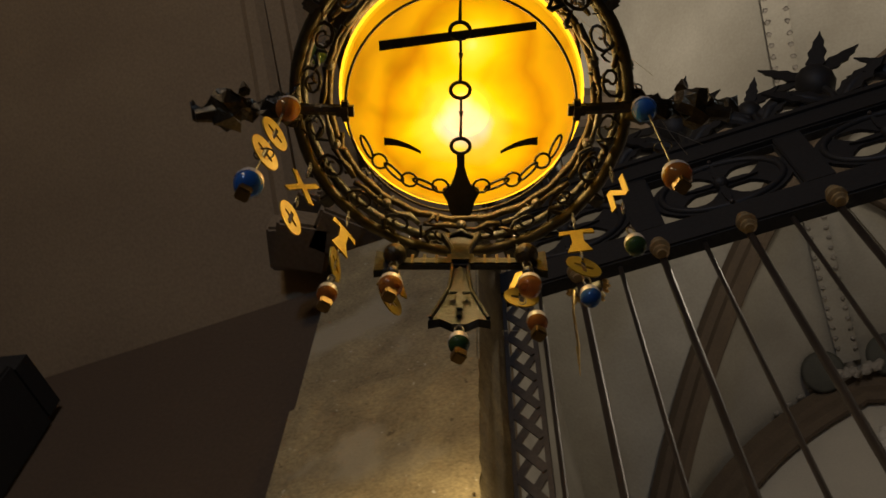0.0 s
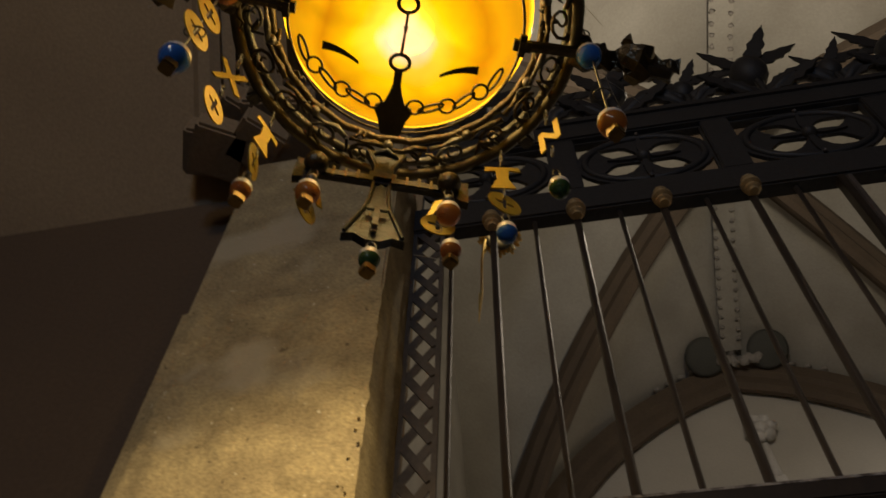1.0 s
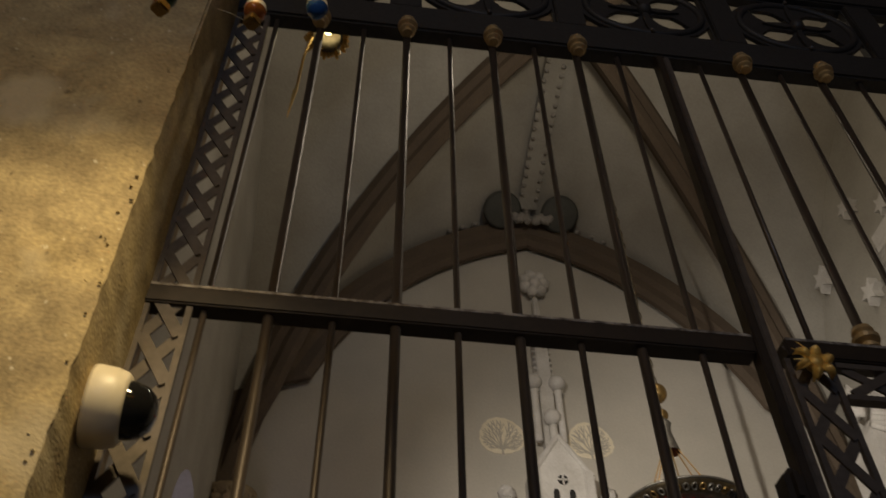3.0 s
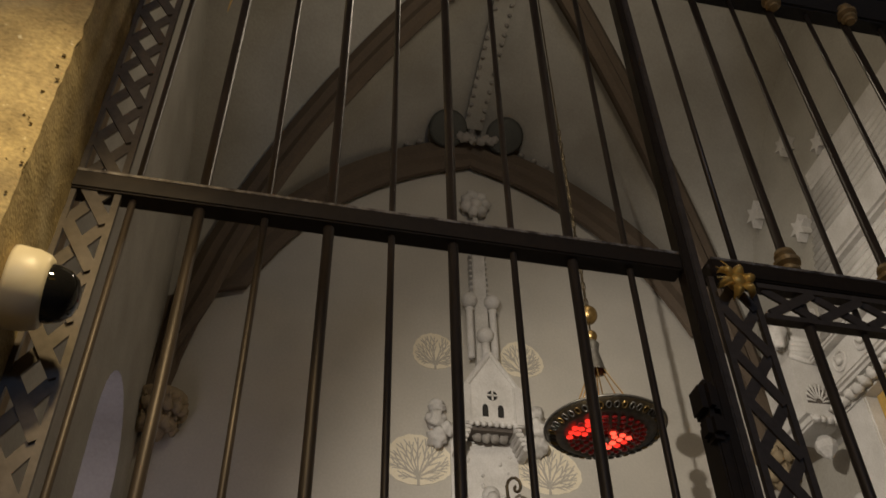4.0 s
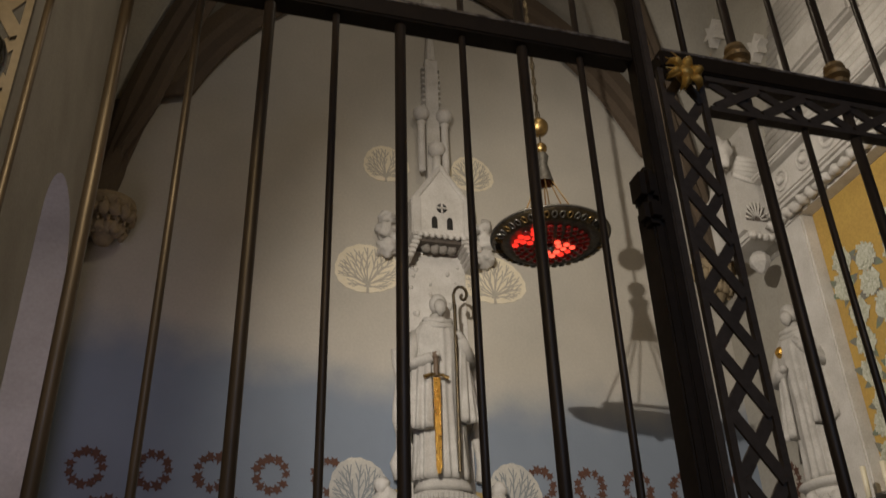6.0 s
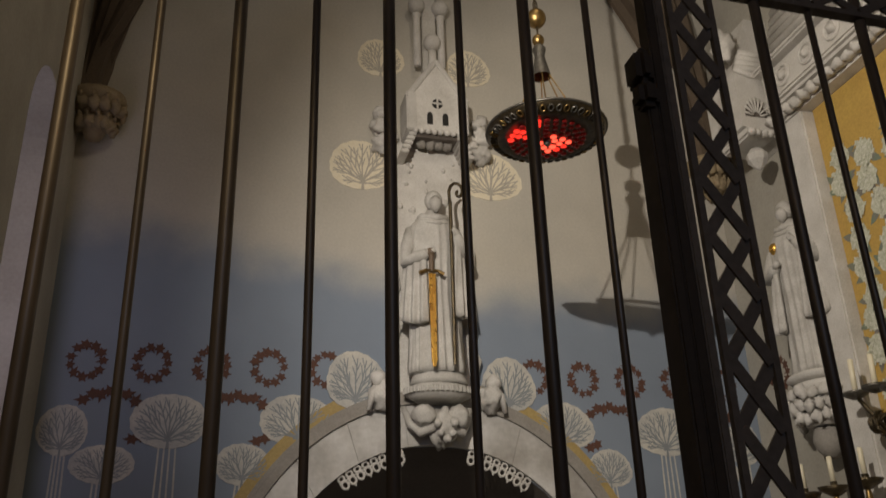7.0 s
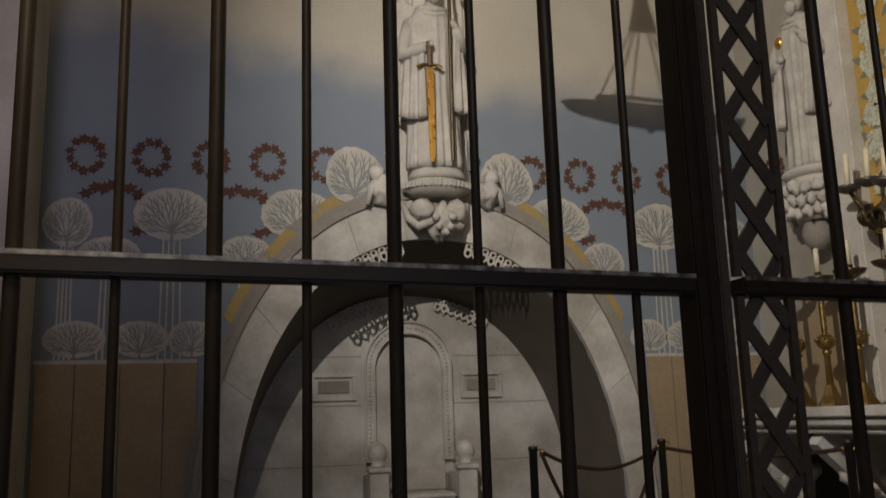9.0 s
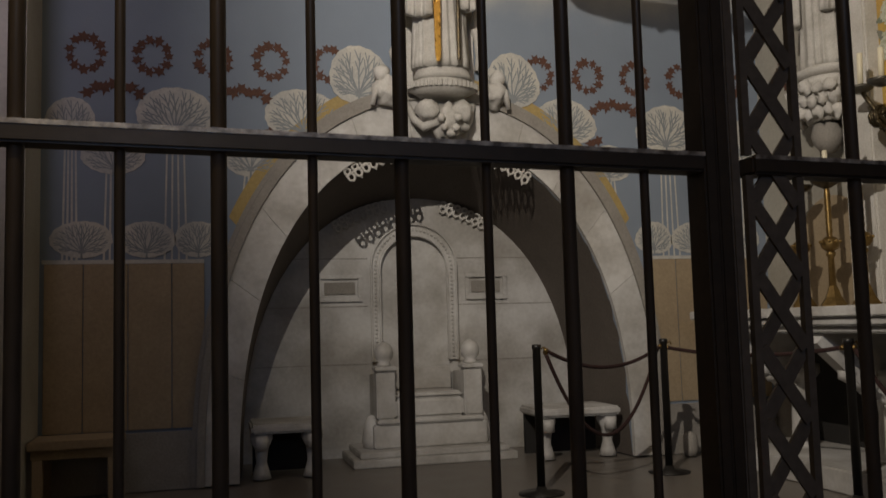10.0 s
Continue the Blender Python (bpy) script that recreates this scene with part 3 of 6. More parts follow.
def round_bar(parent, x, r, z0, z1, knob_at=()):
    bar = part("bar", L([(0, z0), (r, z0), (r, z1), (0, z1)], (x, 0, 0), 14), "iron", parent, "", True)
    for z in knob_at:
        part("knob", L([(0, z - 0.006), (r * 1.25, z - 0.006), (r * 1.35, z + 0.002), (r * 2.1, z + 0.007), (r * 2.15, z + 0.014), (r * 1.35, z + 0.019), (r * 1.35, z + 0.025), (r * 2.6, z + 0.031), (r * 2.7, z + 0.041), (r * 1.6, z + 0.047), (r * 1.6, z + 0.053), (r * 2.2, z + 0.060), (r * 1.9, z + 0.072), (0, z + 0.08)], (x, -0.030 if z > 3 else -0.004, 0), 20), "knob", bar, "turned brass collar")
    return bar


def rail(parent, x0, x1, z0, z1, y0=-0.026, y1=0.026):
    ob = part("rail", B(x0, x1, y0, y1, z0, z1, bevel=0.004), "iron_dark", parent)
    # pale strip in place of the highlight along the rail's top edge
    part("worn_edge", B(x0 + 0.004, x1 - 0.004, y0 - 0.0014, y0 + 0.010, z1 - 0.0060, z1 + 0.0012), "iron_glint", ob, "mottled pale strip for the highlight on the top edge")
    return ob


def lattice(parent, x0, x1, z0, z1, step=0.1247, bar=0.0115, y=-0.012, along="z", phase=1.504):
    """An upright strip of crossed flat bars between two thin stiles."""
    frame_bm = bmesh.new()
    st = 0.014
    if along == "z":
        box(frame_bm, x0, x0 + st, y - 0.006, y + 0.007, z0, z1)
        box(frame_bm, x1 - st, x1, y - 0.006, y + 0.007, z0, z1)
        w, length = x1 - x0 - 2 * st, z1 - z0
    else:
        box(frame_bm, x0, x1, y - 0.006, y + 0.02, z0, z0 + st)
        box(frame_bm, x0, x1, y - 0.006, y + 0.02, z1 - st, z1)
        w, length = z1 - z0 - 2 * st, x1 - x0
    strip = part("lattice_frame", frame_bm, "iron_flat", parent, "dull grey iron lattice strip")
    # the crossings keep one rhythm over the whole gate
    lo, hi = (z0, z1) if along == "z" else (x0, x1)
    first = phase + step * math.ceil((lo - phase) / step + 0.32)
    c = first
    while c < hi + 0.3 * step:
        for s in (1, -1):
            ln, ang = math.hypot(w, step), math.atan2(step, w) * s
            b = B(-ln / 2, ln / 2, -0.003 + 0.0031 * s, 0.003 + 0.0031 * s, -bar, bar)
            if along == "z":
                b.transform(pose((x0 + x1) / 2, y, c) @ Matrix.Rotation(-ang, 4, "Y"))
            else:
                b.transform(pose(c, y, (z0 + z1) / 2) @ Matrix.Rotation(-ang + math.pi / 2, 4, "Y"))
            part("lattice_bar", b, "iron_flat", strip)
        c += step
    return strip


grille = thing("iron_grille", (0.6, 0, 0), "tall black iron grille leaf with alternating thick and thin round bars", "gate", "gate leaves")
for k in range(0, 9):
    thick = k % 2 == 1
    round_bar(grille, k * S, 0.0122 if thick else 0.0078, FLOOR - 0.02, ZT, (ZT - 0.034,) if thick else ())
for z0, z1 in ((ZM, ZM + 0.052), (ZL, ZL + 0.032), (FLOOR + 0.02, FLOOR + 0.08)):
    rail(grille, -0.145, 1.243, z0, z1)
lattice(grille, -0.128, -0.022, ZM + 0.054, ZT, bar=0.0125)
lattice(grille, -0.128, -0.022, ZL + 0.034, ZM - 0.002, bar=0.0135)
lattice(grille, -0.128, -0.022, FLOOR + 0.09, ZL - 0.002)
post = part("stile", B(1.244, 1.267, -0.028, 0.012, FLOOR - 0.02, ZT, bevel=0.003), "iron_dark", grille, "slim square closing stile")
lock = part("lock_post", B(1.219, 1.2425, -0.030, 0.034, FLOOR - 0.02, 2.26, bevel=0.004), "iron_dark", grille, "heavy black post beside the closing stile")
part("post_head", B(1.204, 1.2425, -0.042, 0.030, 2.262, 2.345, bevel=0.014), "iron_dark", lock)
part("latch", B(1.198, 1.2425, -0.050, 0.0, 2.20, 2.258, bevel=0.012), "iron_dark", lock)
part("latch", B(1.200, 1.2425, -0.045, 0.0, 0.74, 0.80, bevel=0.010), "iron", lock)

right = thing("iron_grille", (2.2, 0, 0), "black iron grille leaf with lattice strips and gilt rosette", "gate", "gate leaves")
# paler plate iron on this stile puts its light into the colour
part("stile", B(1.271, 1.291, -0.024, 0.01, FLOOR - 0.02, ZT, bevel=0.003), "iron_flat", right)
lattice(right, 1.305, 1.420, FLOOR + 0.09, ZL - 0.002, bar=0.0120)
lattice(right, 1.305, 1.420, ZL + 0.034, ZM - 0.002, bar=0.0125)
for z0, z1 in ((ZM, ZM + 0.052), (ZL, ZL + 0.032), (FLOOR + 0.02, FLOOR + 0.08)):
    rail(right, 1.316, 3.05, z0, z1)
lattice(right, 1.426, 3.0, ZM - 0.105, ZM - 0.002, along="x", step=0.125)
for k in range(10, 22):
    thick = k % 2 == 1
    z_low = ZM if k == 10 else FLOOR - 0.02
    round_bar(right, k * S, 0.0122 if thick else 0.0078, z_low, ZT, (ZT - 0.034, ZM + 0.050) if thick else ())
part("stile", B(3.05, 3.11, -0.03, 0.05, FLOOR, ZT, bevel=0.004), "iron", right)


def rosette(parent, x, z, r):
    core = part("rosette", ball(bmesh.new(), (x, -0.05, z), r * 0.5, 12), "gilt", parent, "gilt iron rosette with curled petals", True)
    for i in range(6):
        a = i * math.pi / 3 + 0.3
        c = Vector((x, -0.045, z))
        d = Vector((math.cos(a), 0, math.sin(a)))
        s = Vector((-math.sin(a), 0, math.cos(a)))
        b = bmesh.new()
        grid(b, 5, 5, lambda u, v: c + d * (r * (0.15 + 1.0 * u)) + s * (r * 0.62 * (v - 0.5) * math.sin(math.pi * (0.18 + 0.75 * u))) + Vector((0, -0.030 * math.sin(u * 2.6) + 0.02 * (v - 0.5) ** 2 * 4 * u, 0)))
        ex = bmesh.ops.extrude_face_region(b, geom=list(b.faces))
        for v in [g for g in ex["geom"] if isinstance(g, bmesh.types.BMVert)]:
            v.co.y += 0.003
        part("petal", b, "gilt", core, "", True)
    for a in (2.2, 2.7, 3.3, 3.8):
        part("tendril", T([(x, -0.05, z), (x + 0.03 * math.cos(a), -0.07, z + 0.03 * math.sin(a)), (x + 0.055 * math.cos(a), -0.062, z + 0.055 * math.sin(a) + 0.006)], [0.003, 0.0022, 0.001], 6), "gilt", core)


rosette(right, 1.352, 2.610, 0.042)

# frieze over both leaves, with pierced four-leaf panels and a thistle cresting
frieze = thing("iron_frieze", (1.4, 0, ZT), "black pierced iron frieze over the gate with quatrefoil panels", "gate frieze")
FX0, FX1 = -0.145, 3.15
for z0, z1, d in ((ZT, 4.075, 0.030), (4.455, 4.60, 0.034)):
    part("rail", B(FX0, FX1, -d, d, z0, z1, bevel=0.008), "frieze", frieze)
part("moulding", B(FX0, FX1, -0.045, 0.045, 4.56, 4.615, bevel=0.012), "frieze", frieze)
PW = 0.571
xs = [0.412 + PW * i for i in range(-1, 6)]
for x in xs:
    if FX0 < x - 0.05 and x < FX1 - 0.05:
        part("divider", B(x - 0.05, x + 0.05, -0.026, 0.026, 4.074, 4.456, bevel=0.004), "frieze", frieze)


def leaf_outline(n, w, ln, spikes=0.0):
    left, right_ = [], []
    for i in range(n + 1):
        u = i / n
        hw = w * math.sin(math.pi * u ** 0.8) * (1 + spikes * (1 if i % 2 else -0.4))
        left.append((-hw, ln * u))
        right_.append((hw, ln * u))
    return [(0, 0)] + left[1:-1] + [(0, ln)] + right_[1:-1][::-1]




def pierced_panel(cx, cz, w, h, holes):
    """A plate with real openings, cut out of a fine grid and thickened."""
    b = bmesh.new()
    nu, nv = 104, 80
    vs = {}

    def vert(i, j):
        if (i, j) not in vs:
            vs[i, j] = b.verts.new((cx + w * (i / nu - 0.5), -0.006, cz + h * (j / nv - 0.5)))
        return vs[i, j]
    for i in range(nu):
        for j in range(nv):
            u, v = abs(w * ((i + 0.5) / nu - 0.5)), abs(h * ((j + 0.5) / nv - 0.5))
            if not holes(u, v):
                b.faces.new((vert(i, j), vert(i + 1, j), vert(i + 1, j + 1), vert(i, j + 1)))
    ex = bmesh.ops.extrude_face_region(b, geom=list(b.faces))
    for v in [g for g in ex["geom"] if isinstance(g, bmesh.types.BMVert)]:
        v.co.y += 0.014
    return b


def quatrefoil(u, v):
    """Four pointed leaf openings round the flower, and the corner gaps outside the ring."""
    du, dv = (u - 0.085) * 0.90 + (v - 0.062) * 0.43, -(u - 0.085) * 0.43 + (v - 0.062) * 0.90
    leaf = abs(dv) < 0.043 * (1 - (abs(du) / 0.082) ** 1.5) if abs(du) < 0.082 else False
    out = (u / 0.225) ** 2 + (v / 0.170) ** 2
    return leaf or (out > 1.16 and u < 0.232 and v < 0.182)


for x in xs:
    cx = x + PW / 2
    if cx + 0.2 > FX1 or cx - 0.24 < FX0:
        continue
    cz = 4.265
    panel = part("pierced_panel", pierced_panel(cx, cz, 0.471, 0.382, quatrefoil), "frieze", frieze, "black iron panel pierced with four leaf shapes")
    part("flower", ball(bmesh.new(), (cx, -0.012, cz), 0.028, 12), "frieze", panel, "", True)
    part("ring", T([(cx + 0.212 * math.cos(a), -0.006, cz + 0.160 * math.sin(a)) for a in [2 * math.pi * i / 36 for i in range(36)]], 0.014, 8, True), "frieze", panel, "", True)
    for i in range(4):
        part("petal", P(leaf_outline(8, 0.013, 0.13 if i % 2 else 0.17, 0.10), facing(cx, -0.008, cz) @ Matrix.Rotation(i * math.pi / 2, 4, "Z"), 0.008), "frieze", panel)
    for sz in (-1, 1):
        part("rivet", ball(bmesh.new(), (cx, -0.022, cz + sz * 0.163), 0.009, 8), "iron_flat", panel, "", True)


def thistle(x, size):
    t = thing("iron_thistle", (x, 0, 4.615), "spiky black wrought iron thistle on the gate's cresting", "cresting", "thistle cresting")
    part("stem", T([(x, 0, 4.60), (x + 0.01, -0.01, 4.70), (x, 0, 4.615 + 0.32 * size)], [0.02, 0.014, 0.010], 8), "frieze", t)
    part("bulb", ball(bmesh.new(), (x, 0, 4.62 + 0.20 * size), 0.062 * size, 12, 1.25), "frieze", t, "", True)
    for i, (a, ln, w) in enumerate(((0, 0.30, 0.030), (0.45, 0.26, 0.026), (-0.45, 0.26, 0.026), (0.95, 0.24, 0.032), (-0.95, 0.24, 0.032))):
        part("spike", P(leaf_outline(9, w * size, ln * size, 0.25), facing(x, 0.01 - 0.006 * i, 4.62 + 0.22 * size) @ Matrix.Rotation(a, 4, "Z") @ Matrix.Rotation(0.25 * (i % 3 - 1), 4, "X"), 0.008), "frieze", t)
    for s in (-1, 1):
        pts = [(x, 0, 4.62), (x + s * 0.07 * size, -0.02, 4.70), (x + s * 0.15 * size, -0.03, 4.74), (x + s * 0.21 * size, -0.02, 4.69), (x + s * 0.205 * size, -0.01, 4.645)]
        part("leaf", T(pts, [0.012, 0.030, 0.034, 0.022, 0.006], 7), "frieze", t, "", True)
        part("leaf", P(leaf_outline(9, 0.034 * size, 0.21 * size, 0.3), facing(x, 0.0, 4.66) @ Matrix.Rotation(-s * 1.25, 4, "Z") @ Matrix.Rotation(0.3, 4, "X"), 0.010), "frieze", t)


for i in range(11):
    thistle(0.08 + 0.286 * i, 1.25 if i % 2 == 0 else 0.82)

# ---- end wall: niche, throne, mural ----
ROOM[0] = CHAPEL
structure("niche_back", B(XC - 1.9, XC + 1.9, 6.40, 6.6, -0.012, 2.9), "marble", "pale marble back wall of the niche")
BW, BH = 1.50, 2.24
bm = bmesh.new()
fr, bk = arch_line(NW, NH, 40), arch_line(BW, BH, 40)
grid(bm, 40, 4, lambda a, b: Vector((fr[round(a * 40)][0] * (1 - b) + bk[round(a * 40)][0] * b, YB + b * 1.0, fr[round(a * 40)][1] * (1 - b) + bk[round(a * 40)][1] * b)))
structure("niche_soffit", bm, "soffit", "stone soffit of the arched niche, coloured dark for its shade", True)


def band(w0, h0, w1, h1, y0, y1, a0, a1, n=6):
    """A piece of the arch's face between two arch lines, from a0 to a1 along it, with thickness."""
    lo, hi = arch_line(w0, h0, 120), arch_line(w1, h1, 120)
    b = bmesh.new()
    idx = [a0 + (a1 - a0) * i / n for i in range(n + 1)]

    def at(line, s):
        s = max(0, min(0.9999, s)) * 120
        i = int(s)
        f = s - i
        return (line[i][0] * (1 - f) + line[i + 1][0] * f, line[i][1] * (1 - f) + line[i + 1][1] * f)
    rows = []
    for s in idx:
        p, q = at(lo, s), at(hi, s)
        rows.append([b.verts.new(v) for v in ((p[0], y0, p[1]), (q[0], y0, q[1]), (q[0], y1, q[1]), (p[0], y1, p[1]))])
    for r, t in zip(rows, rows[1:]):
        for k in range(4):
            b.faces.new((r[k], r[(k + 1) % 4], t[(k + 1) % 4], t[k]))
    b.faces.new(rows[0][::-1])
    b.faces.new(rows[-1])
    return b


arch = tagged(thing("niche_arch", (XC, YB, 0), "pale stone voussoir arch framing the throne niche", "arch"), kind="structure")
NV = 13
for i in range(NV):
    part("voussoir", band(NW, NH, NW + 0.24, NH + 0.32, YB - 0.05, YB - 0.002, i / NV + 0.00022, (i + 1) / NV - 0.00022), "marble", arch)
part("moulding", band(NW + 0.242, NH + 0.322, NW + 0.30, NH + 0.39, YB - 0.075, YB - 0.002, 0, 1, 60), "grey_stone", arch, "grey stone hood moulding")
part("moulding", band(NW + 0.302, NH + 0.392, NW + 0.335, NH + 0.43, YB - 0.05, YB - 0.002, 0, 1, 60), "grey_stone", arch, "grey stone hood moulding")
part("painted_band", band(NW + 0.337, NH + 0.432, NW + 0.40, NH + 0.53, YB - 0.006, YB - 0.002, 0.20, 0.80, 60), "yellow", arch, "ochre yellow painted band")


def lace(name, w, h, y, a0, a1):
    """Pierced stone fringe that hangs from the arch line: small framed loops."""
    t = thing(name, (XC, y, h), "pierced lace-like stone fringe under the arch crown", "stone fringe", "niche fringes")
    line = arch_line(w, h, 200)
    def at(f, drop):
        i = min(198, max(1, int(f * 200)))
        p, q = line[i - 1], line[i + 1]
        dx, dz = q[0] - p[0], q[1] - p[1]
        ln = math.hypot(dx, dz)
        x, z = line[i][0] + (f * 200 - i) * dx / 2, line[i][1] + (f * 200 - i) * dz / 2
        return Vector((x + drop * dz / ln, y, z - drop * dx / ln)), Vector((dx / ln, 0, dz / ln)), Vector((dz / ln, 0, -dx / ln))
    n = 8
    for i in range(n):
        f = a0 + (a1 - a0) * (i + 0.5) / n
        piece = bmesh.new()
        # an upper row of round loops, a bar, and a lower row of leaf loops with a pointed drop
        for drop, r, tall in ((0.030, 0.024, 0.9), (0.082, 0.026, 1.15)):
            c, tx, nx = at(f, drop)
            tube(piece, [c + tx * r * math.cos(k) + nx * r * tall * math.sin(k) for k in [j * math.pi / 5 for j in range(10)]], 0.010, 6, True)
        c, tx, nx = at(f, 0.056)
        tube(piece, [c - tx * 0.034, c + tx * 0.034], 0.008, 6)
        c, tx, nx = at(f, 0.112)
        tube(piece, [c, c + nx * (0.022 if i % 2 else 0.012)], [0.013, 0.004], 6)
        part("loop", piece, "stone", t)


for y, w, h in ((YB - 0.02, NW, NH), (6.36, BW, BH)):
    lace("stone_fringe", w, h, y, 0.345, 0.455)
    lace("stone_fringe", w, h, y, 0.545, 0.655)

# carved boss, corbel and statue over the crown
ST = 0.25
corbel = thing("statue_corbel", (XC, YB - 0.2, 2.55), "carved pale stone corbel with two round bosses under the statue", "corbel")
part("shelf", L([(0, 0), (0.18, 0), (0.272, 0.05), (0.272, 0.10), (0.22, 0.115), (0.22, 0.13), (0, 0.13)], (XC, YB - 0.16, 2.865), 28, squash=(1, 0.7)), "statue", corbel, "", True)
for i in range(22):
    a = math.pi + math.pi * (i + 0.5) / 22
    part("fluting", L([(0, 0), (0.014, 0.004), (0.014, 0.05), (0, 0.055)], (XC + 0.277 * math.cos(a), YB - 0.16 + 0.194 * math.sin(a), 2.910), 6), "statue", corbel)
part("plinth", L([(0, 0), (0.235, 0), (0.225, 0.03), (0.20, 0.09), (0.14, 0.125), (0, 0.13)], (XC, YB - 0.17, 2.995), 20, squash=(1, 0.75)), "statue", corbel, "", True)
for s in (-1, 1):
    part("boss", knobbly((XC + s * 0.135, YB - 0.22, 2.745), 0.088, s, 1.0, 0.30, 2.2, 3), "statue", corbel, "", True)
    part("leaf_scroll", T([(XC + s * 0.05, YB - 0.25, 2.66), (XC + s * 0.16, YB - 0.20, 2.62), (XC + s * 0.22, YB - 0.12, 2.70), (XC + s * 0.27, YB - 0.08, 2.84)], [0.03, 0.04, 0.035, 0.02], 8), "statue", corbel, "", True)
part("mask", knobbly((XC + 0.02, YB - 0.19, 2.66), 0.100, 3, 1.5, 0.42, 2.2, 3), "statue", corbel, "", True)
for x, z, r in ((XC - 0.03, 2.60, 0.025), (XC + 0.06, 2.60, 0.028), (XC + 0.02, 2.555, 0.03), (XC - 0.05, 2.67, 0.03), (XC + 0.08, 2.68, 0.03)):
    part("knurl", knobbly((x, YB - 0.30, z), r * 1.1), "statue", corbel, "", True)
for s in (-1, 1):
    g = thing("carved_figure", (XC + s * 0.42, YB - 0.06, 2.86), "small crouching pale stone carving perched on the arch", "carving", "perched carvings")
    part("body", knobbly((XC + s * 0.44, YB - 0.09, 2.93), 0.095, s, 1.15, 0.5, 2.0, 3), "stone", g, "", True)
    part("head", knobbly((XC + s * 0.47, YB - 0.11, 3.05), 0.066, s), "stone", g, "", True)
    part("limb", T([(XC + s * 0.38, YB - 0.08, 2.98), (XC + s * 0.52, YB - 0.15, 2.93), (XC + s * 0.55, YB - 0.13, 2.80)], [0.03, 0.03, 0.02], 8), "stone", g, "", True)


def drape(b, top, hem, thick, folds, depth, seed=0.0):
    """A hanging sleeve: closed cloth between an upper line and a hem, both (start, end), with pleats."""
    t0, t1, h0, h1 = Vector(top[0]), Vector(top[1]), Vector(hem[0]), Vector(hem[1])
    nv, nu = 14, 26
    rings = []
    for j in range(nv + 1):
        v = j / nv
        p, q = t0.lerp(h0, v), t1.lerp(h1, v)
        across = (q - p)
        out = Vector((across.y, -across.x, 0)).normalized()
        if out.y > 0:
            out = -out
        front, back = [], []
        for i in range(nu + 1):
            u = i / nu
            c = p.lerp(q, u)
            swell = math.sin(math.pi * u) ** 0.5
            w = depth * (0.3 + v) * math.cos(folds * math.pi * u + seed + 1.3 * v) * swell
            sag = Vector((0, 0, -0.03 * v * math.sin(math.pi * u)))
            front.append(b.verts.new(c + out * (thick * swell * (0.7 + 0.5 * v) + w) + sag))
            back.append(b.verts.new(c - out * thick * swell * 0.8 + sag))
        rings.append(front + back[1:-1][::-1])
    n = len(rings[0])
    for r, s_ in zip(rings, rings[1:]):
        for k in range(n):
            b.faces.new((r[k], r[(k + 1) % n], s_[(k + 1) % n], s_[k]))
    b.faces.new(rings[0][::-1])
    b.faces.new(rings[-1])


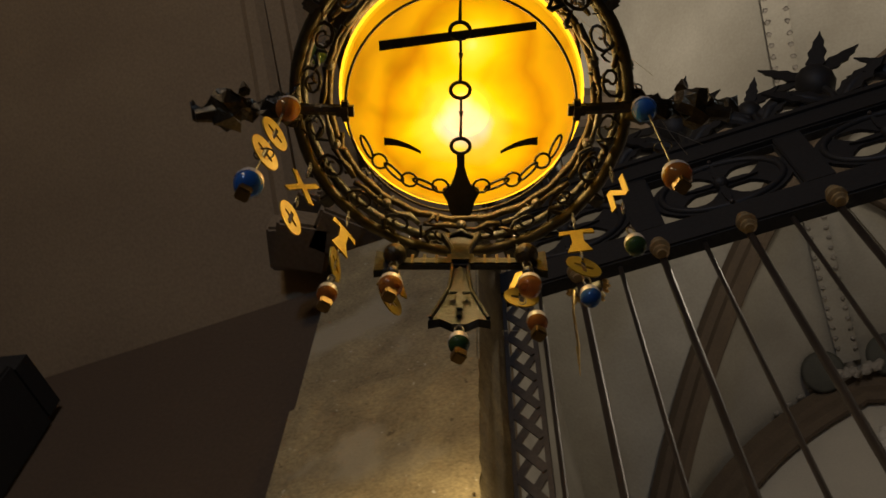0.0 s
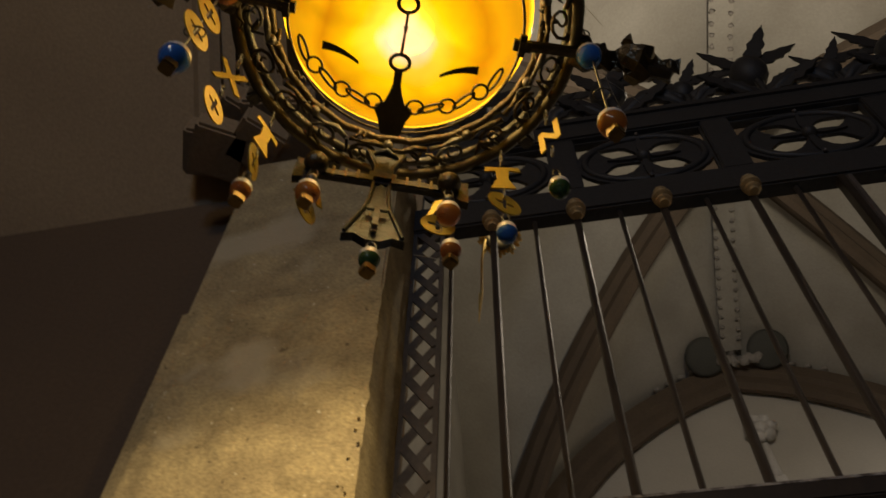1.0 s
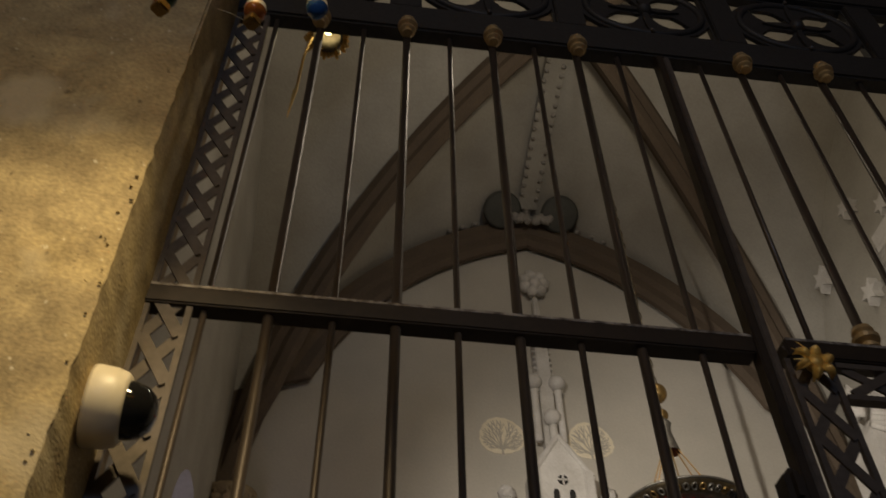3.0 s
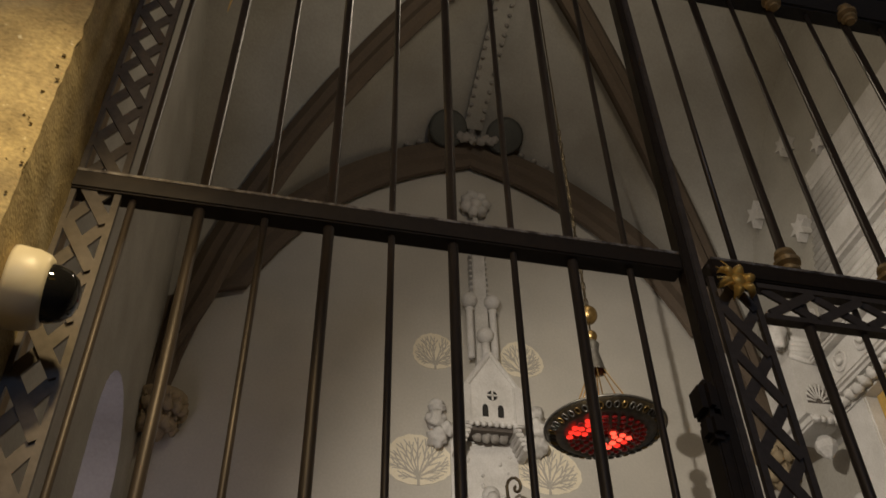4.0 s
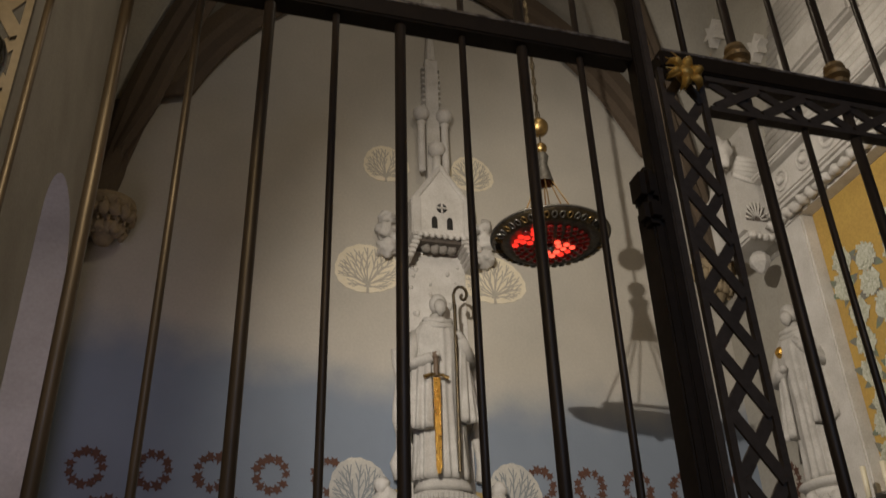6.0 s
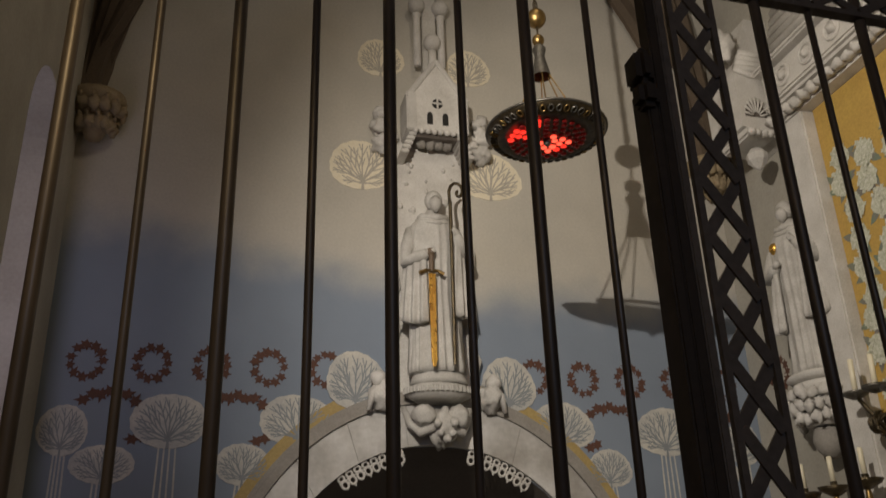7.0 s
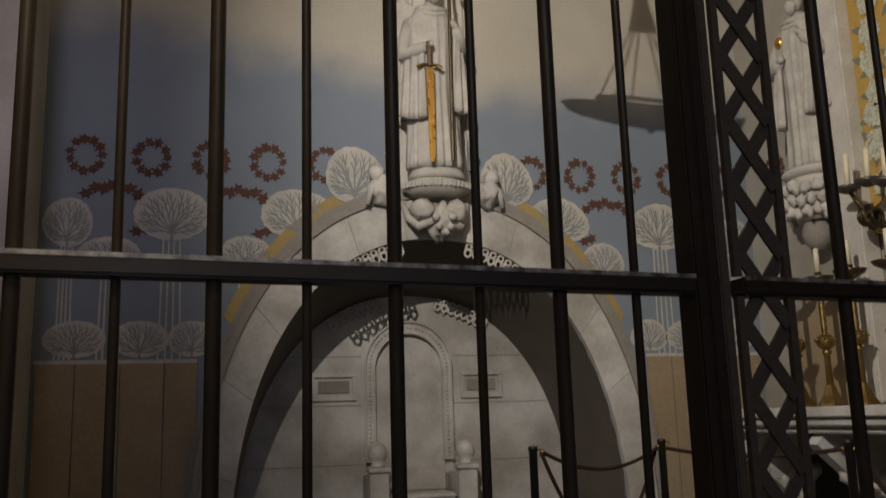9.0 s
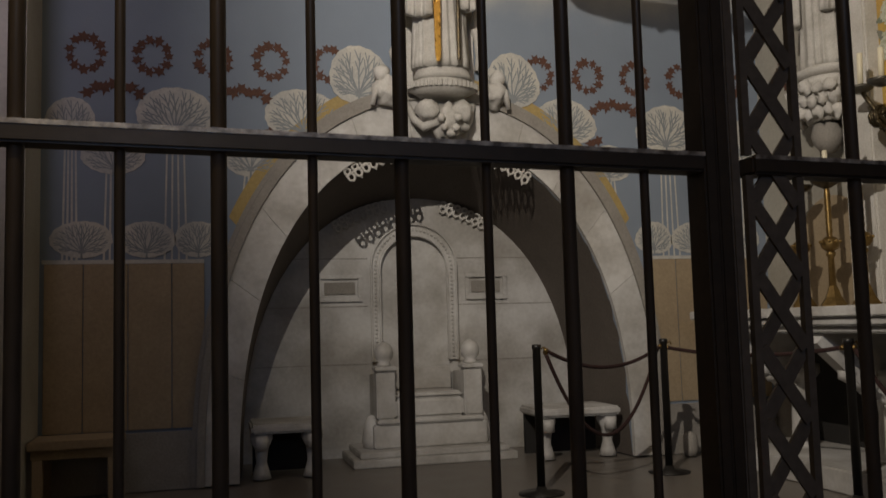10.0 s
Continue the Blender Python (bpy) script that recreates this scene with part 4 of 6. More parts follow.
def robed_figure(name, x, y, z0, h, label, turn=0.0, folds=19):
    """A robed statue in one plain mesh: pleated robe, hanging sleeves, collar, bearded head."""
    b = bmesh.new()
    prof = [(0.0, 0.140, 0.100), (0.03, 0.140, 0.100), (0.12, 0.132, 0.096), (0.25, 0.128, 0.092), (0.40, 0.122, 0.088), (0.55, 0.128, 0.088), (0.65, 0.140, 0.088), (0.72, 0.146, 0.086), (0.77, 0.134, 0.080), (0.805, 0.108, 0.072), (0.83, 0.075, 0.062), (0.85, 0.046, 0.046), (0.88, 0.036, 0.038)]
    rings = []
    seg = 120
    for u, rx, ry in prof:
        ring = []
        for k in range(seg):
            a = 2 * math.pi * k / seg
            w = math.cos(0.5 * (folds * a + 2.6 * math.sin(2 * a) + 1.7 * math.sin(5 * a + 1) + 2 * u))
            f = 1 + (0.022 + 0.085 * max(0, 1 - u * 1.1)) * (1 - 2 * abs(w) ** 0.7) * (1 if u < 0.80 else 0)
            ring.append(b.verts.new((rx * h * f * math.cos(a), ry * h * f * math.sin(a), u * h)))
        rings.append(ring)
    for p, q in zip(rings, rings[1:]):
        for k in range(seg):
            b.faces.new((p[k], p[(k + 1) % seg], q[(k + 1) % seg], q[k]))
    b.faces.new(rings[0][::-1])
    b.faces.new(rings[-1])
    # head, beard and the rolled collar
    ball(b, (0.004 * h, -0.018 * h, 0.940 * h), 0.048 * h, 20, 1.18)
    tube(b, [(0.004 * h, -0.040 * h, 0.935 * h), (0.006 * h, -0.058 * h, 0.905 * h), (0.006 * h, -0.056 * h, 0.878 * h), (0.006 * h, -0.050 * h, 0.858 * h)], [0.030 * h, 0.034 * h, 0.026 * h, 0.006 * h], 12)
    tube(b, [((0.068 + 0.012 * math.sin(a)) * h * math.cos(a), (0.055 * math.sin(a) - 0.012) * h, (0.842 + 0.020 * math.sin(a)) * h) for a in [2 * math.pi * k / 24 for k in range(24)]], [(0.017 + 0.004 * math.sin(5 * k)) * h for k in range(24)], 8, True)
    tube(b, [((0.082 + 0.012 * math.sin(a)) * h * math.cos(a), (0.062 * math.sin(a) - 0.014) * h, (0.818 + 0.030 * math.sin(a)) * h) for a in [2 * math.pi * k / 24 for k in range(24)]], [(0.013 + 0.003 * math.sin(4 * k)) * h for k in range(24)], 8, True)
    for s, hand, elbow, hem in ((-1, (-0.035, -0.125, 0.605), (-0.155, -0.05, 0.565), 0.235), (1, (0.075, -0.125, 0.735), (0.158, -0.05, 0.600), 0.275)):
        H, E = Vector(hand) * h, Vector(elbow) * h
        sh = Vector((s * 0.118, -0.005, 0.765)) * h
        tube(b, [sh, sh.lerp(E, 0.5) + Vector((s * 0.006, 0, 0)) * h, E, E.lerp(H, 0.55), E.lerp(H, 0.8)], [0.030 * h, 0.034 * h, 0.036 * h, 0.032 * h, 0.026 * h], 14)
        tube(b, [E.lerp(H, 0.7), H, H + Vector((0.012, -0.004, 0.004)) * h], [0.016 * h, 0.020 * h, 0.014 * h], 10)
        drape(b, ((s * 0.150 * h, 0.01 * h, 0.66 * h), E.lerp(H, 0.75)), ((s * 0.190 * h, -0.02 * h, (hem + 0.03) * h), (s * 0.060 * h, -0.115 * h, hem * h)), 0.028 * h, 7, 0.012 * h, s)
    b.transform(pose(x, y, z0, 0, 0, turn))
    return solid(name, b, "statue", label, "statue", smooth=True)


robed_figure("statue", XC - 0.02, YB - 0.20, 3.075, 1.60, "pale stone robed statue standing on a carved corbel")
sword = thing("gilt_sword", (XC - 0.09, YB - 0.42, 3.08), "upright sword with gilded blade held by the statue", "sword")
part("blade", P([(-0.010, 0), (0.010, 0), (0.022, 0.05), (0.028, 0.76), (-0.028, 0.76), (-0.022, 0.05)], facing(XC - 0.09, YB - 0.400, 3.08), 0.016), "gold", sword, "hammered gold blade")
part("crossguard", T([(XC - 0.19, YB - 0.40, 3.845), (XC - 0.14, YB - 0.40, 3.87), (XC - 0.04, YB - 0.40, 3.87), (XC + 0.01, YB - 0.40, 3.845)], [0.018, 0.014, 0.014, 0.018], 8), "brass", sword)
part("grip", L([(0, 0), (0.020, 0), (0.020, 0.14), (0.032, 0.16), (0.030, 0.20), (0, 0.21)], (XC - 0.09, YB - 0.395, 3.86), 12), "wood", sword)
staff = thing("crozier", (XC + 0.09, YB - 0.40, 3.2), "dark iron staff with a curled crook held by the statue", "staff")
part("shaft", T([(XC + 0.075, YB - 0.40, 3.10), (XC + 0.085, YB - 0.40, 4.50)], 0.016, 8), "bronze", staff)
part("crook", T([(XC + 0.085, YB - 0.39, 4.48)] + [(XC + 0.155 + (0.075 - 0.006 * i) * math.cos(math.pi - i * 0.55), YB - 0.39, 4.60 + (0.10 - 0.007 * i) * math.sin(math.pi - i * 0.55)) for i in range(14)], 0.014, 8), "bronze", staff, "", True)
# shallow panel behind the statue
structure("statue_backing", P([(-0.30, 2.95), (0.30, 2.95), (0.30, 5.2), (0.2, 5.35), (-0.2, 5.35), (-0.30, 5.2)], facing(XC, YB - 0.002, 0), 0.03), "stone", "shallow pale carved panel behind the statue")
for s in (-1, 1):
    t = thing("carved_tree_relief", (XC + s * 0.33, YB - 0.03, 3.1), "thin knobbly carved stem beside the statue", "carving", "carved stems")
    part("stem", T([(XC + s * (0.33 + 0.025 * math.sin(i * 1.7)), YB - 0.06, 3.12 + i * 0.12) for i in range(10)], [0.035 + 0.012 * math.sin(i * 2.3) for i in range(10)], 8), "stone", t, "", True)

relief = random.Random(21)
for i in range(16):
    x, z = XC + relief.uniform(-0.27, 0.27), relief.uniform(4.55, 5.12)
    structure("relief_leaf", knobbly((x, YB - 0.033, z), relief.uniform(0.012, 0.022), i, relief.uniform(0.7, 1.8), 0.5), "stone", "low carved leaf on the panel behind the statue", True)

# stone canopy like a little church
can = thing("stone_canopy", (XC + 0.03, YB - 0.15, 5.2), "pale stone canopy carved like a small church with round-topped towers", "canopy")
HX = XC + 0.035
house = part("house", P([(-0.225, 0), (0.225, 0), (0.225, 0.36), (0, 0.70), (-0.225, 0.36)], facing(HX, YB - 0.01, 5.24), 0.27), "stone", can)
# near-black plates take the place of the shaded openings
for x in (-0.07, 0.07):
    part("window", P([(-0.026, 0), (0.026, 0), (0.026, 0.09), (0.018, 0.115), (0, 0.125), (-0.018, 0.115), (-0.026, 0.09)], facing(HX + x, YB - 0.281, 5.30), 0.006), "near_black", house, "dark little arched window")
part("rose_window", P([(0.048 * math.cos(a), 0.048 * math.sin(a)) for a in [i * math.pi / 10 for i in range(20)]], facing(HX, YB - 0.281, 5.515), 0.006), "near_black", house)
for a in (0, 90):
    part("tracery", P([(-0.05, -0.008), (0.05, -0.008), (0.05, 0.008), (-0.05, 0.008)], facing(HX, YB - 0.289, 5.515) @ Matrix.Rotation(radians(a), 4, "Z"), 0.005), "stone", house)
for s in (-1, 1):
    part("roof_edge", T([(HX + s * 0.27, YB - 0.27, 5.56), (HX, YB - 0.27, 5.97)], 0.030, 8), "stone", can)
    part("corner_shaft", B(HX + s * 0.235 - 0.045, HX + s * 0.235 + 0.045, YB - 0.30, YB - 0.01, 5.22, 5.62, bevel=0.012), "stone", can)
    for i in range(5):
        part("bracket", B(HX + s * (0.22 + 0.018 * i) - 0.035, HX + s * (0.22 + 0.018 * i) + 0.035, YB - 0.26, YB - 0.01, 5.19 - 0.045 * i, 5.23 - 0.045 * i, bevel=0.008), "stone", can)
    part("turret", L([(0, 0), (0.035, 0), (0.035, 0.55), (0.05, 0.57), (0, 0.6)], (HX - 0.02 + s * 0.115, YB - 0.14, 6.0), 14), "stone", can, "", True)
    part("turret_ball", ball(bmesh.new(), (HX - 0.02 + s * 0.115, YB - 0.14, 6.68), 0.082, 16), "stone", can, "", True)
    for z, r in ((5.05, 0.08), (5.22, 0.085), (5.36, 0.07), (5.14, 0.06)):
        part("foliage", knobbly((HX + s * (0.42 + 0.05 * math.sin(z * 40)), YB - 0.07, z + 0.12), r * 1.05, z, 1.0, 0.6, 1.7, 3), "stone", can, "", True)
# slab coloured dark for the shade under the canopy
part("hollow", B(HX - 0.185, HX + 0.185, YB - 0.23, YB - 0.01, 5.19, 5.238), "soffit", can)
for i in range(4):
    part("carved_knob", knobbly((HX - 0.12 + 0.08 * i, YB - 0.14, 5.17), 0.045, i, 0.9, 0.5), "grey_stone", can, "", True)
for i in range(8):
    part("scallop", ball(bmesh.new(), (HX - 0.2 + i * 0.057, YB - 0.27, 5.235), 0.028, 8), "stone", can, "", True)
part("turret", L([(0, 0), (0.04, 0), (0.04, 0.2), (0, 0.22)], (HX, YB - 0.17, 5.95), 14), "stone", can, "", True)
part("turret_ball", ball(bmesh.new(), (HX, YB - 0.17, 6.25), 0.085, 16), "stone", can, "", True)
part("spire", B(HX - 0.075, HX + 0.055, YB - 0.12, YB - 0.01, 5.9, 7.42, bevel=0.01), "stone", can)
for i in range(9):
    part("crocket", B(HX - 0.105, HX + 0.085, YB - 0.09, YB - 0.02, 6.75 + i * 0.07, 6.775 + i * 0.07, bevel=0.006), "stone", can)
part("spire", L([(0, 0), (0.055, 0), (0.03, 0.45), (0, 0.46)], (HX - 0.01, YB - 0.08, 7.40), 8), "stone", can)
for i in range(7):
    a = i * 2 * math.pi / 7
    part("finial", knobbly((HX - 0.01 + 0.10 * math.cos(a), YB - 0.10, 8.06 + 0.10 * math.sin(a) * 1.2), 0.068, i), "stone", can, "", True)
part("finial", ball(bmesh.new(), (HX - 0.01, YB - 0.14, 8.02), 0.07, 12), "stone", can, "", True)

# painted trees and wreaths of the mural
trees = random.Random(4)


def tree(x, z, w, h, base, lift=0.0, crown="tree", line="tree_line", label="pale tree silhouette with grey branches painted on the wall"):
    """A flat painted tree: a scalloped crown with incised branch strokes and a trunk."""
    t = thing("painted_tree", (x, YB, base), label, "mural tree", "mural trees")
    n = 72
    out = []
    for i in range(n):
        a = 2 * math.pi * i / n
        k = 1 + 0.014 * math.sin(a * 17 + x * 9) + 0.03 * math.sin(a * 3 + x)
        r = (w / 2) * k * math.cos(a), (h / 2) * (1 + (0.05 if math.sin(a) > 0 else -0.22)) * k * math.sin(a)
        out.append(r)
    part("crown", P(out, facing(x, YB - 0.0015 - lift, z), 0.004), crown, t)
    if base < z - h * 0.6:
        tw = w * 0.14
        for k in (-1, -0.35, 0.3, 1):
            part("trunk", P([(tw * k - 0.007, 0), (tw * k + 0.007, 0), (tw * k * 0.75 + 0.006, (z - h * 0.33 - base)), (tw * k * 0.75 - 0.006, (z - h * 0.33 - base))], facing(x, YB - 0.0012, base), 0.003), "tree", t)
    b = bmesh.new()

    def edge(p, ang):
        """How far the crown reaches from p along ang."""
        t_ = 0.0
        while t_ < h:
            q = (p[0] + t_ * math.cos(ang), p[1] + t_ * math.sin(ang))
            if (q[0] / (w * 0.445)) ** 2 + (q[1] / (h * (0.47 if q[1] > 0 else 0.345))) ** 2 > 1:
                break
            t_ += h * 0.015
        return t_

    def stroke(p, q, w0, w1, layer):
        dx, dz = q[0] - p[0], q[1] - p[1]
        ln = math.hypot(dx, dz) or 1
        nx, nz = -dz / ln, dx / ln
        prism(b, [(p[0] - nx * w0, p[1] - nz * w0), (q[0] - nx * w1, q[1] - nz * w1), (q[0] + nx * w1, q[1] + nz * w1), (p[0] + nx * w0, p[1] + nz * w0)], facing(x, YB - 0.0056 - lift - layer, z), 0.0008)

    wd = min(w, h) * 0.0122
    stroke((0, -h * 0.40), (0, -h * 0.27), wd * 2.2, wd * 1.5, 0)
    nl = 13
    for k in range(nl):
        a = math.pi * (0.04 + 0.92 * k / (nl - 1)) + trees.uniform(-0.05, 0.05)
        p = (0.009 * w * (nl // 2 - k) * -1, -h * 0.28 + 0.010 * h * (k % 2))
        reach = edge(p, a) * trees.uniform(0.90, 1.0)
        bend = trees.uniform(-0.10, 0.10)
        m_ = (p[0] + 0.5 * reach * math.cos(a + bend), p[1] + 0.5 * reach * math.sin(a + bend))
        q = (p[0] + reach * math.cos(a), p[1] + reach * math.sin(a))
        stroke(p, m_, wd * 1.05, wd * 1.0, 0.00005 * k)
        stroke(m_, q, wd * 1.0, wd * 0.8, 0.00005 * k)
        side = 1
        for f in (0.42, 0.56, 0.68, 0.80):
            side = -side
            r0 = (p[0] + (m_[0] - p[0]) * f * 2, p[1] + (m_[1] - p[1]) * f * 2) if f < 0.5 else (m_[0] + (q[0] - m_[0]) * (f - 0.5) * 2, m_[1] + (q[1] - m_[1]) * (f - 0.5) * 2)
            a2 = a + side * trees.uniform(0.28, 0.5)
            ln = min(edge(r0, a2) * 0.95, h * 0.24 * trees.uniform(0.7, 1.0))
            r1 = (r0[0] + ln * math.cos(a2), r0[1] + ln * math.sin(a2))
            stroke(r0, r1, wd * 0.9, wd * 0.7, 0.0005 + 0.00003 * k)
    part("branching", b, line, t, "thin painted branch strokes")


for s in (-1, 1):
    X = lambda d: XC + s * d
    tree(X(0.63), 3.03, 0.47, 0.50, 2.80, 0.007)
    tree(X(1.07), 2.71, 0.58, 0.42, 2.45)
    tree(X(1.46), 2.38, 0.40, 0.33, 2.10)
    tree(X(2.00), 2.68, 0.55, 0.44, 1.63)
    tree(X(2.43), 2.37, 0.44, 0.30, 1.63)
    tree(X(2.20), 1.76, 0.40, 0.29, 1.63)
    tree(X(2.64), 1.76, 0.42, 0.29, 1.63)
    tree(X(1.84), 1.76, 0.34, 0.29, 1.63)
    tree(X(0.58), 4.95, 0.60, 0.52, 4.75, crown="cream_tree", line="cream_line", label="cream tree silhouette with buff branches on the sky")
    tree(X(0.42), 6.10, 0.44, 0.44, 5.95, crown="cream_tree", line="cream_line", label="cream tree silhouette with buff branches on the sky")
    tree(X(2.72), 2.60, 0.34, 0.40, 1.63)

STAR = [(0.046 * (1 if i % 2 == 0 else 0.55) * (1 + 0.16 * math.sin(i * 2.3)) * math.cos(i * math.pi / 6), 0.046 * (1 if i % 2 == 0 else 0.55) * math.sin(i * math.pi / 6)) for i in range(12)]


def wreath(m, label="ring wreath of rust brown leaves painted on the wall"):
    t = thing("painted_wreath", m.translation, label, "wreath", "mural wreaths")
    for i in range(11):
        a = i * 2 * math.pi / 11 + trees.uniform(-0.08, 0.08)
        k = trees.uniform(0.85, 1.15)
        part("leaf", P(STAR, m @ pose(0.112 * math.cos(a), 0.122 * math.sin(a), 0.0007 * (i % 7) + 0.0003 * (i > 6), 0, 0, math.degrees(a) + trees.uniform(0, 60)) @ Matrix.Diagonal((1.06 * k, 0.86 * k, 1, 1)), 0.002), "wreath", t)


for s in (-1, 1):
    for d in (0.86, 1.30, 1.73, 2.16, 2.62):
        wreath(facing(XC + s * d, YB - 0.001, 3.135))
    for d, z in ((1.52, 2.84), (2.43, 2.84), (2.22, 2.52), (1.34, 2.52), (2.72, 2.50)):
        t = thing("painted_garland", (XC + s * d, YB, z), "short garland of rust brown leaves painted on the wall", "garland", "mural garlands")
        n = 7 if z > 2.6 else 2
        for i in range(n):
            u = (i - (n - 1) / 2) * 0.060
            part("leaf", P(STAR, facing(XC + s * d + u, YB - 0.001 - 0.0011 * i, z + 0.05 - 1.4 * u * u + 0.022 * (i % 2)) @ pose(0, 0, 0, 0, 0, 40 * i) @ Matrix.Diagonal((1.25, 1.05, 1, 1)), 0.002), "wreath", t)
for y in (4.98, 4.55):
    wreath(Matrix.Translation((XR - 0.001, y, 3.13)) @ pose(0, 0, 0, 90, 0, -90))

# dado of tan panels and a low skirting
for s in (-1, 1):
    dado = tagged(thing("dado", (XC + s * 2.4, YB, 0.3), "tan painted wood dado panels under the mural", "dado"), kind="structure")
    x = 1.80
    for w in (0.23, 0.30, 0.30, 0.26):
        a, b_ = XC + s * x, XC + s * (x + w - 0.006)
        part("panel", B(min(a, b_), max(a, b_), YB - 0.012, YB - 0.002, 0.42, 1.60, bevel=0.003), "dado", dado)
        x += w
    a, b_ = sorted((XC + s * 1.80, XC + s * 2.9))
    part("skirting", B(a, b_, YB - 0.03, YB - 0.002, -0.01, 0.40, bevel=0.006), "grey_stone", dado, "grey stone skirting")
    part("cap", B(a, b_, YB - 0.008, YB - 0.002, 1.602, 1.63), "tree", dado, "thin pale painted line")

# ---- hanging lamp with the amber bowl ----
ROOM[0] = Matrix()
LM = pose(0.149, -1.130, 2.676, 0, 0, 20)
lampA = thing("hanging_lamp", (0.149, -1.130, 2.676), "dark bronze crown lamp with lit amber glass bowl and beads", "lamp")


def lp(name, bm, material, parent=lampA, label="", smooth=False):
    bm.transform(LM)
    return part(name, bm, material, parent, label, smooth)


def circle(r, z, n=48, a0=0.0, a1=2 * math.pi, rz=0.0):
    return [(r * math.cos(a0 + (a1 - a0) * i / n), r * math.sin(a0 + (a1 - a0) * i / n), z + rz * math.sin(i * 1.9)) for i in range(n + (0 if abs(a1 - a0 - 2 * math.pi) < 1e-6 else 1))]


bowl = lp("bowl", L([(0, -0.045), (0.07, -0.042), (0.125, -0.030), (0.160, -0.010), (0.180, 0.012), (0.187, 0.030), (0.183, 0.031), (0.176, 0.014), (0.156, -0.006), (0.12, -0.025), (0.06, -0.037), (0, -0.040)], (0, 0, 0), 64), "amber", lampA, "glowing amber glass bowl", True)
bowl.visible_shadow = False
lp("rim", T(circle(0.186, 0.030, 64), 0.0040, 8, True), "amber_rim", lampA, "bright glass edge", True)
lp("wire_ring", T(circle(0.172, -0.030, 64), 0.0022, 6, True), "bronze", lampA, "", True)
# dark strip in place of a bar's shadow in the glass
lp("strap", P([(-0.114, -0.112), (0.106, -0.138), (0.106, -0.127), (-0.114, -0.098)], pose(0, 0, -0.064), 0.003), "bronze", lampA)
for s in (-1, 1):
    # dark curved strip in place of a shadow behind the glass
    b = bmesh.new()
    grid(b, 8, 1, lambda u, v: Vector((s * (0.115 - 0.055 * u), 0.044 + 0.018 * u ** 2 + (v - 0.5) * 0.013 * (1 - u * 0.6), -0.050)))
    lp("tongue", b, "bronze", lampA)
    clamp = bmesh.new()
    box(clamp, s * 0.172 - 0.013, s * 0.172 + 0.013, -0.016, 0.016, -0.050, -0.025, bevel=0.008)
    tube(clamp, [(s * 0.17, 0, -0.035), (s * 0.30, 0, -0.02)], 0.009, 8)
    lp("clamp", clamp, "bronze", lampA)
    # beast-head bracket
    hd = bmesh.new()
    tube(hd, [(s * (0.25 + 0.0075 * k), 0.003 * math.sin(k), -0.026 + 0.006 * math.sin(k * 0.9) - 0.0007 * max(0, k - 14)) for k in range(21)], [0.017 + 0.007 * math.sin(k * 0.62) + (0.006 if 11 < k < 17 else 0) for k in range(21)], 12)
    for v in hd.verts:
        v.co += Vector((0.010 * noise.noise(v.co * 55), 0.016 * noise.noise(v.co * 70 + Vector((3, 0, 0))), 0.014 * noise.noise(v.co * 62 + Vector((0, 7, 0)))))
    head_ = lp("bracket", hd, "bronze", lampA, "dark bronze beast-head bracket")
    for e in (-1, 1):
        lp("ear", T([(s * 0.330, e * 0.018, 0.0), (s * 0.336, e * 0.026, 0.022)], [0.010, 0.002], 6), "bronze", head_)
    lp("jaw", T([(s * 0.36, 0, -0.045), (s * 0.392, 0, -0.058)], [0.014, 0.009], 6), "bronze", head_)
# crown: two hoops, pierced scrollwork and clips
lp("hoop", T(circle(0.243, 0.012, 72), 0.0075, 8, True), "bronze_light", lampA, "worn bronze hoop", True)
lp("hoop", T(circle(0.250, -0.018, 72, rz=0.0025), 0.0092, 10, True), "hoop_brass", lampA, "olive brass hoop", True)
lp("hoop", T(circle(0.203, 0.006, 72, rz=0.004), 0.0065, 7, True), "bronze", lampA, "", True)
rl = random.Random(11)
NS = 20
for i in range(NS):
    a = 2 * math.pi * (i + 0.5) / NS
    c = Vector((0.227 * math.cos(a), 0.227 * math.sin(a), -0.004))
    u, v = Vector((math.cos(a), math.sin(a), 0)), Vector((-math.sin(a), math.cos(a), 0))
    sc = bmesh.new()
    pts = [c + u * (0.019 - 0.0011 * k) * math.cos(k * 0.62) + v * (0.028 - 0.0016 * k) * math.sin(k * 0.62) + Vector((0, 0, -0.012 + 0.001 * k)) for k in range(15)]
    tube(sc, pts, [0.0034 - 0.0001 * k for k in range(15)], 6)
    w = [c + u * (-0.022 + 0.004 * rl.random()) + v * (-0.03 + 0.02 * k) + Vector((0, 0, -0.010 * rl.random() - 0.006)) for k in range(4)]
    tube(sc, w, [0.0045, 0.006, 0.003, 0.005], 5)
    lp("scroll", sc, "bronze" if i % 3 else "bronze_light", lampA, "", True)
    clip = bmesh.new()
    a2 = 2 * math.pi * i / NS
    if i % 2 == 0:
        box(clip, -0.012, 0.012, -0.011, 0.011, -0.030, 0.022, bevel=0.004)
        clip.transform(pose(0.262 * math.cos(a2), 0.262 * math.sin(a2), 0, 0, 0, math.degrees(a2)))
        lp("clip", clip, "bronze_light", lampA)
    else:
        ball(clip, (0.205 * math.cos(a2), 0.205 * math.sin(a2), -0.012), 0.009, 8)
        lp("stud", clip, "bronze_light", lampA, "", True)


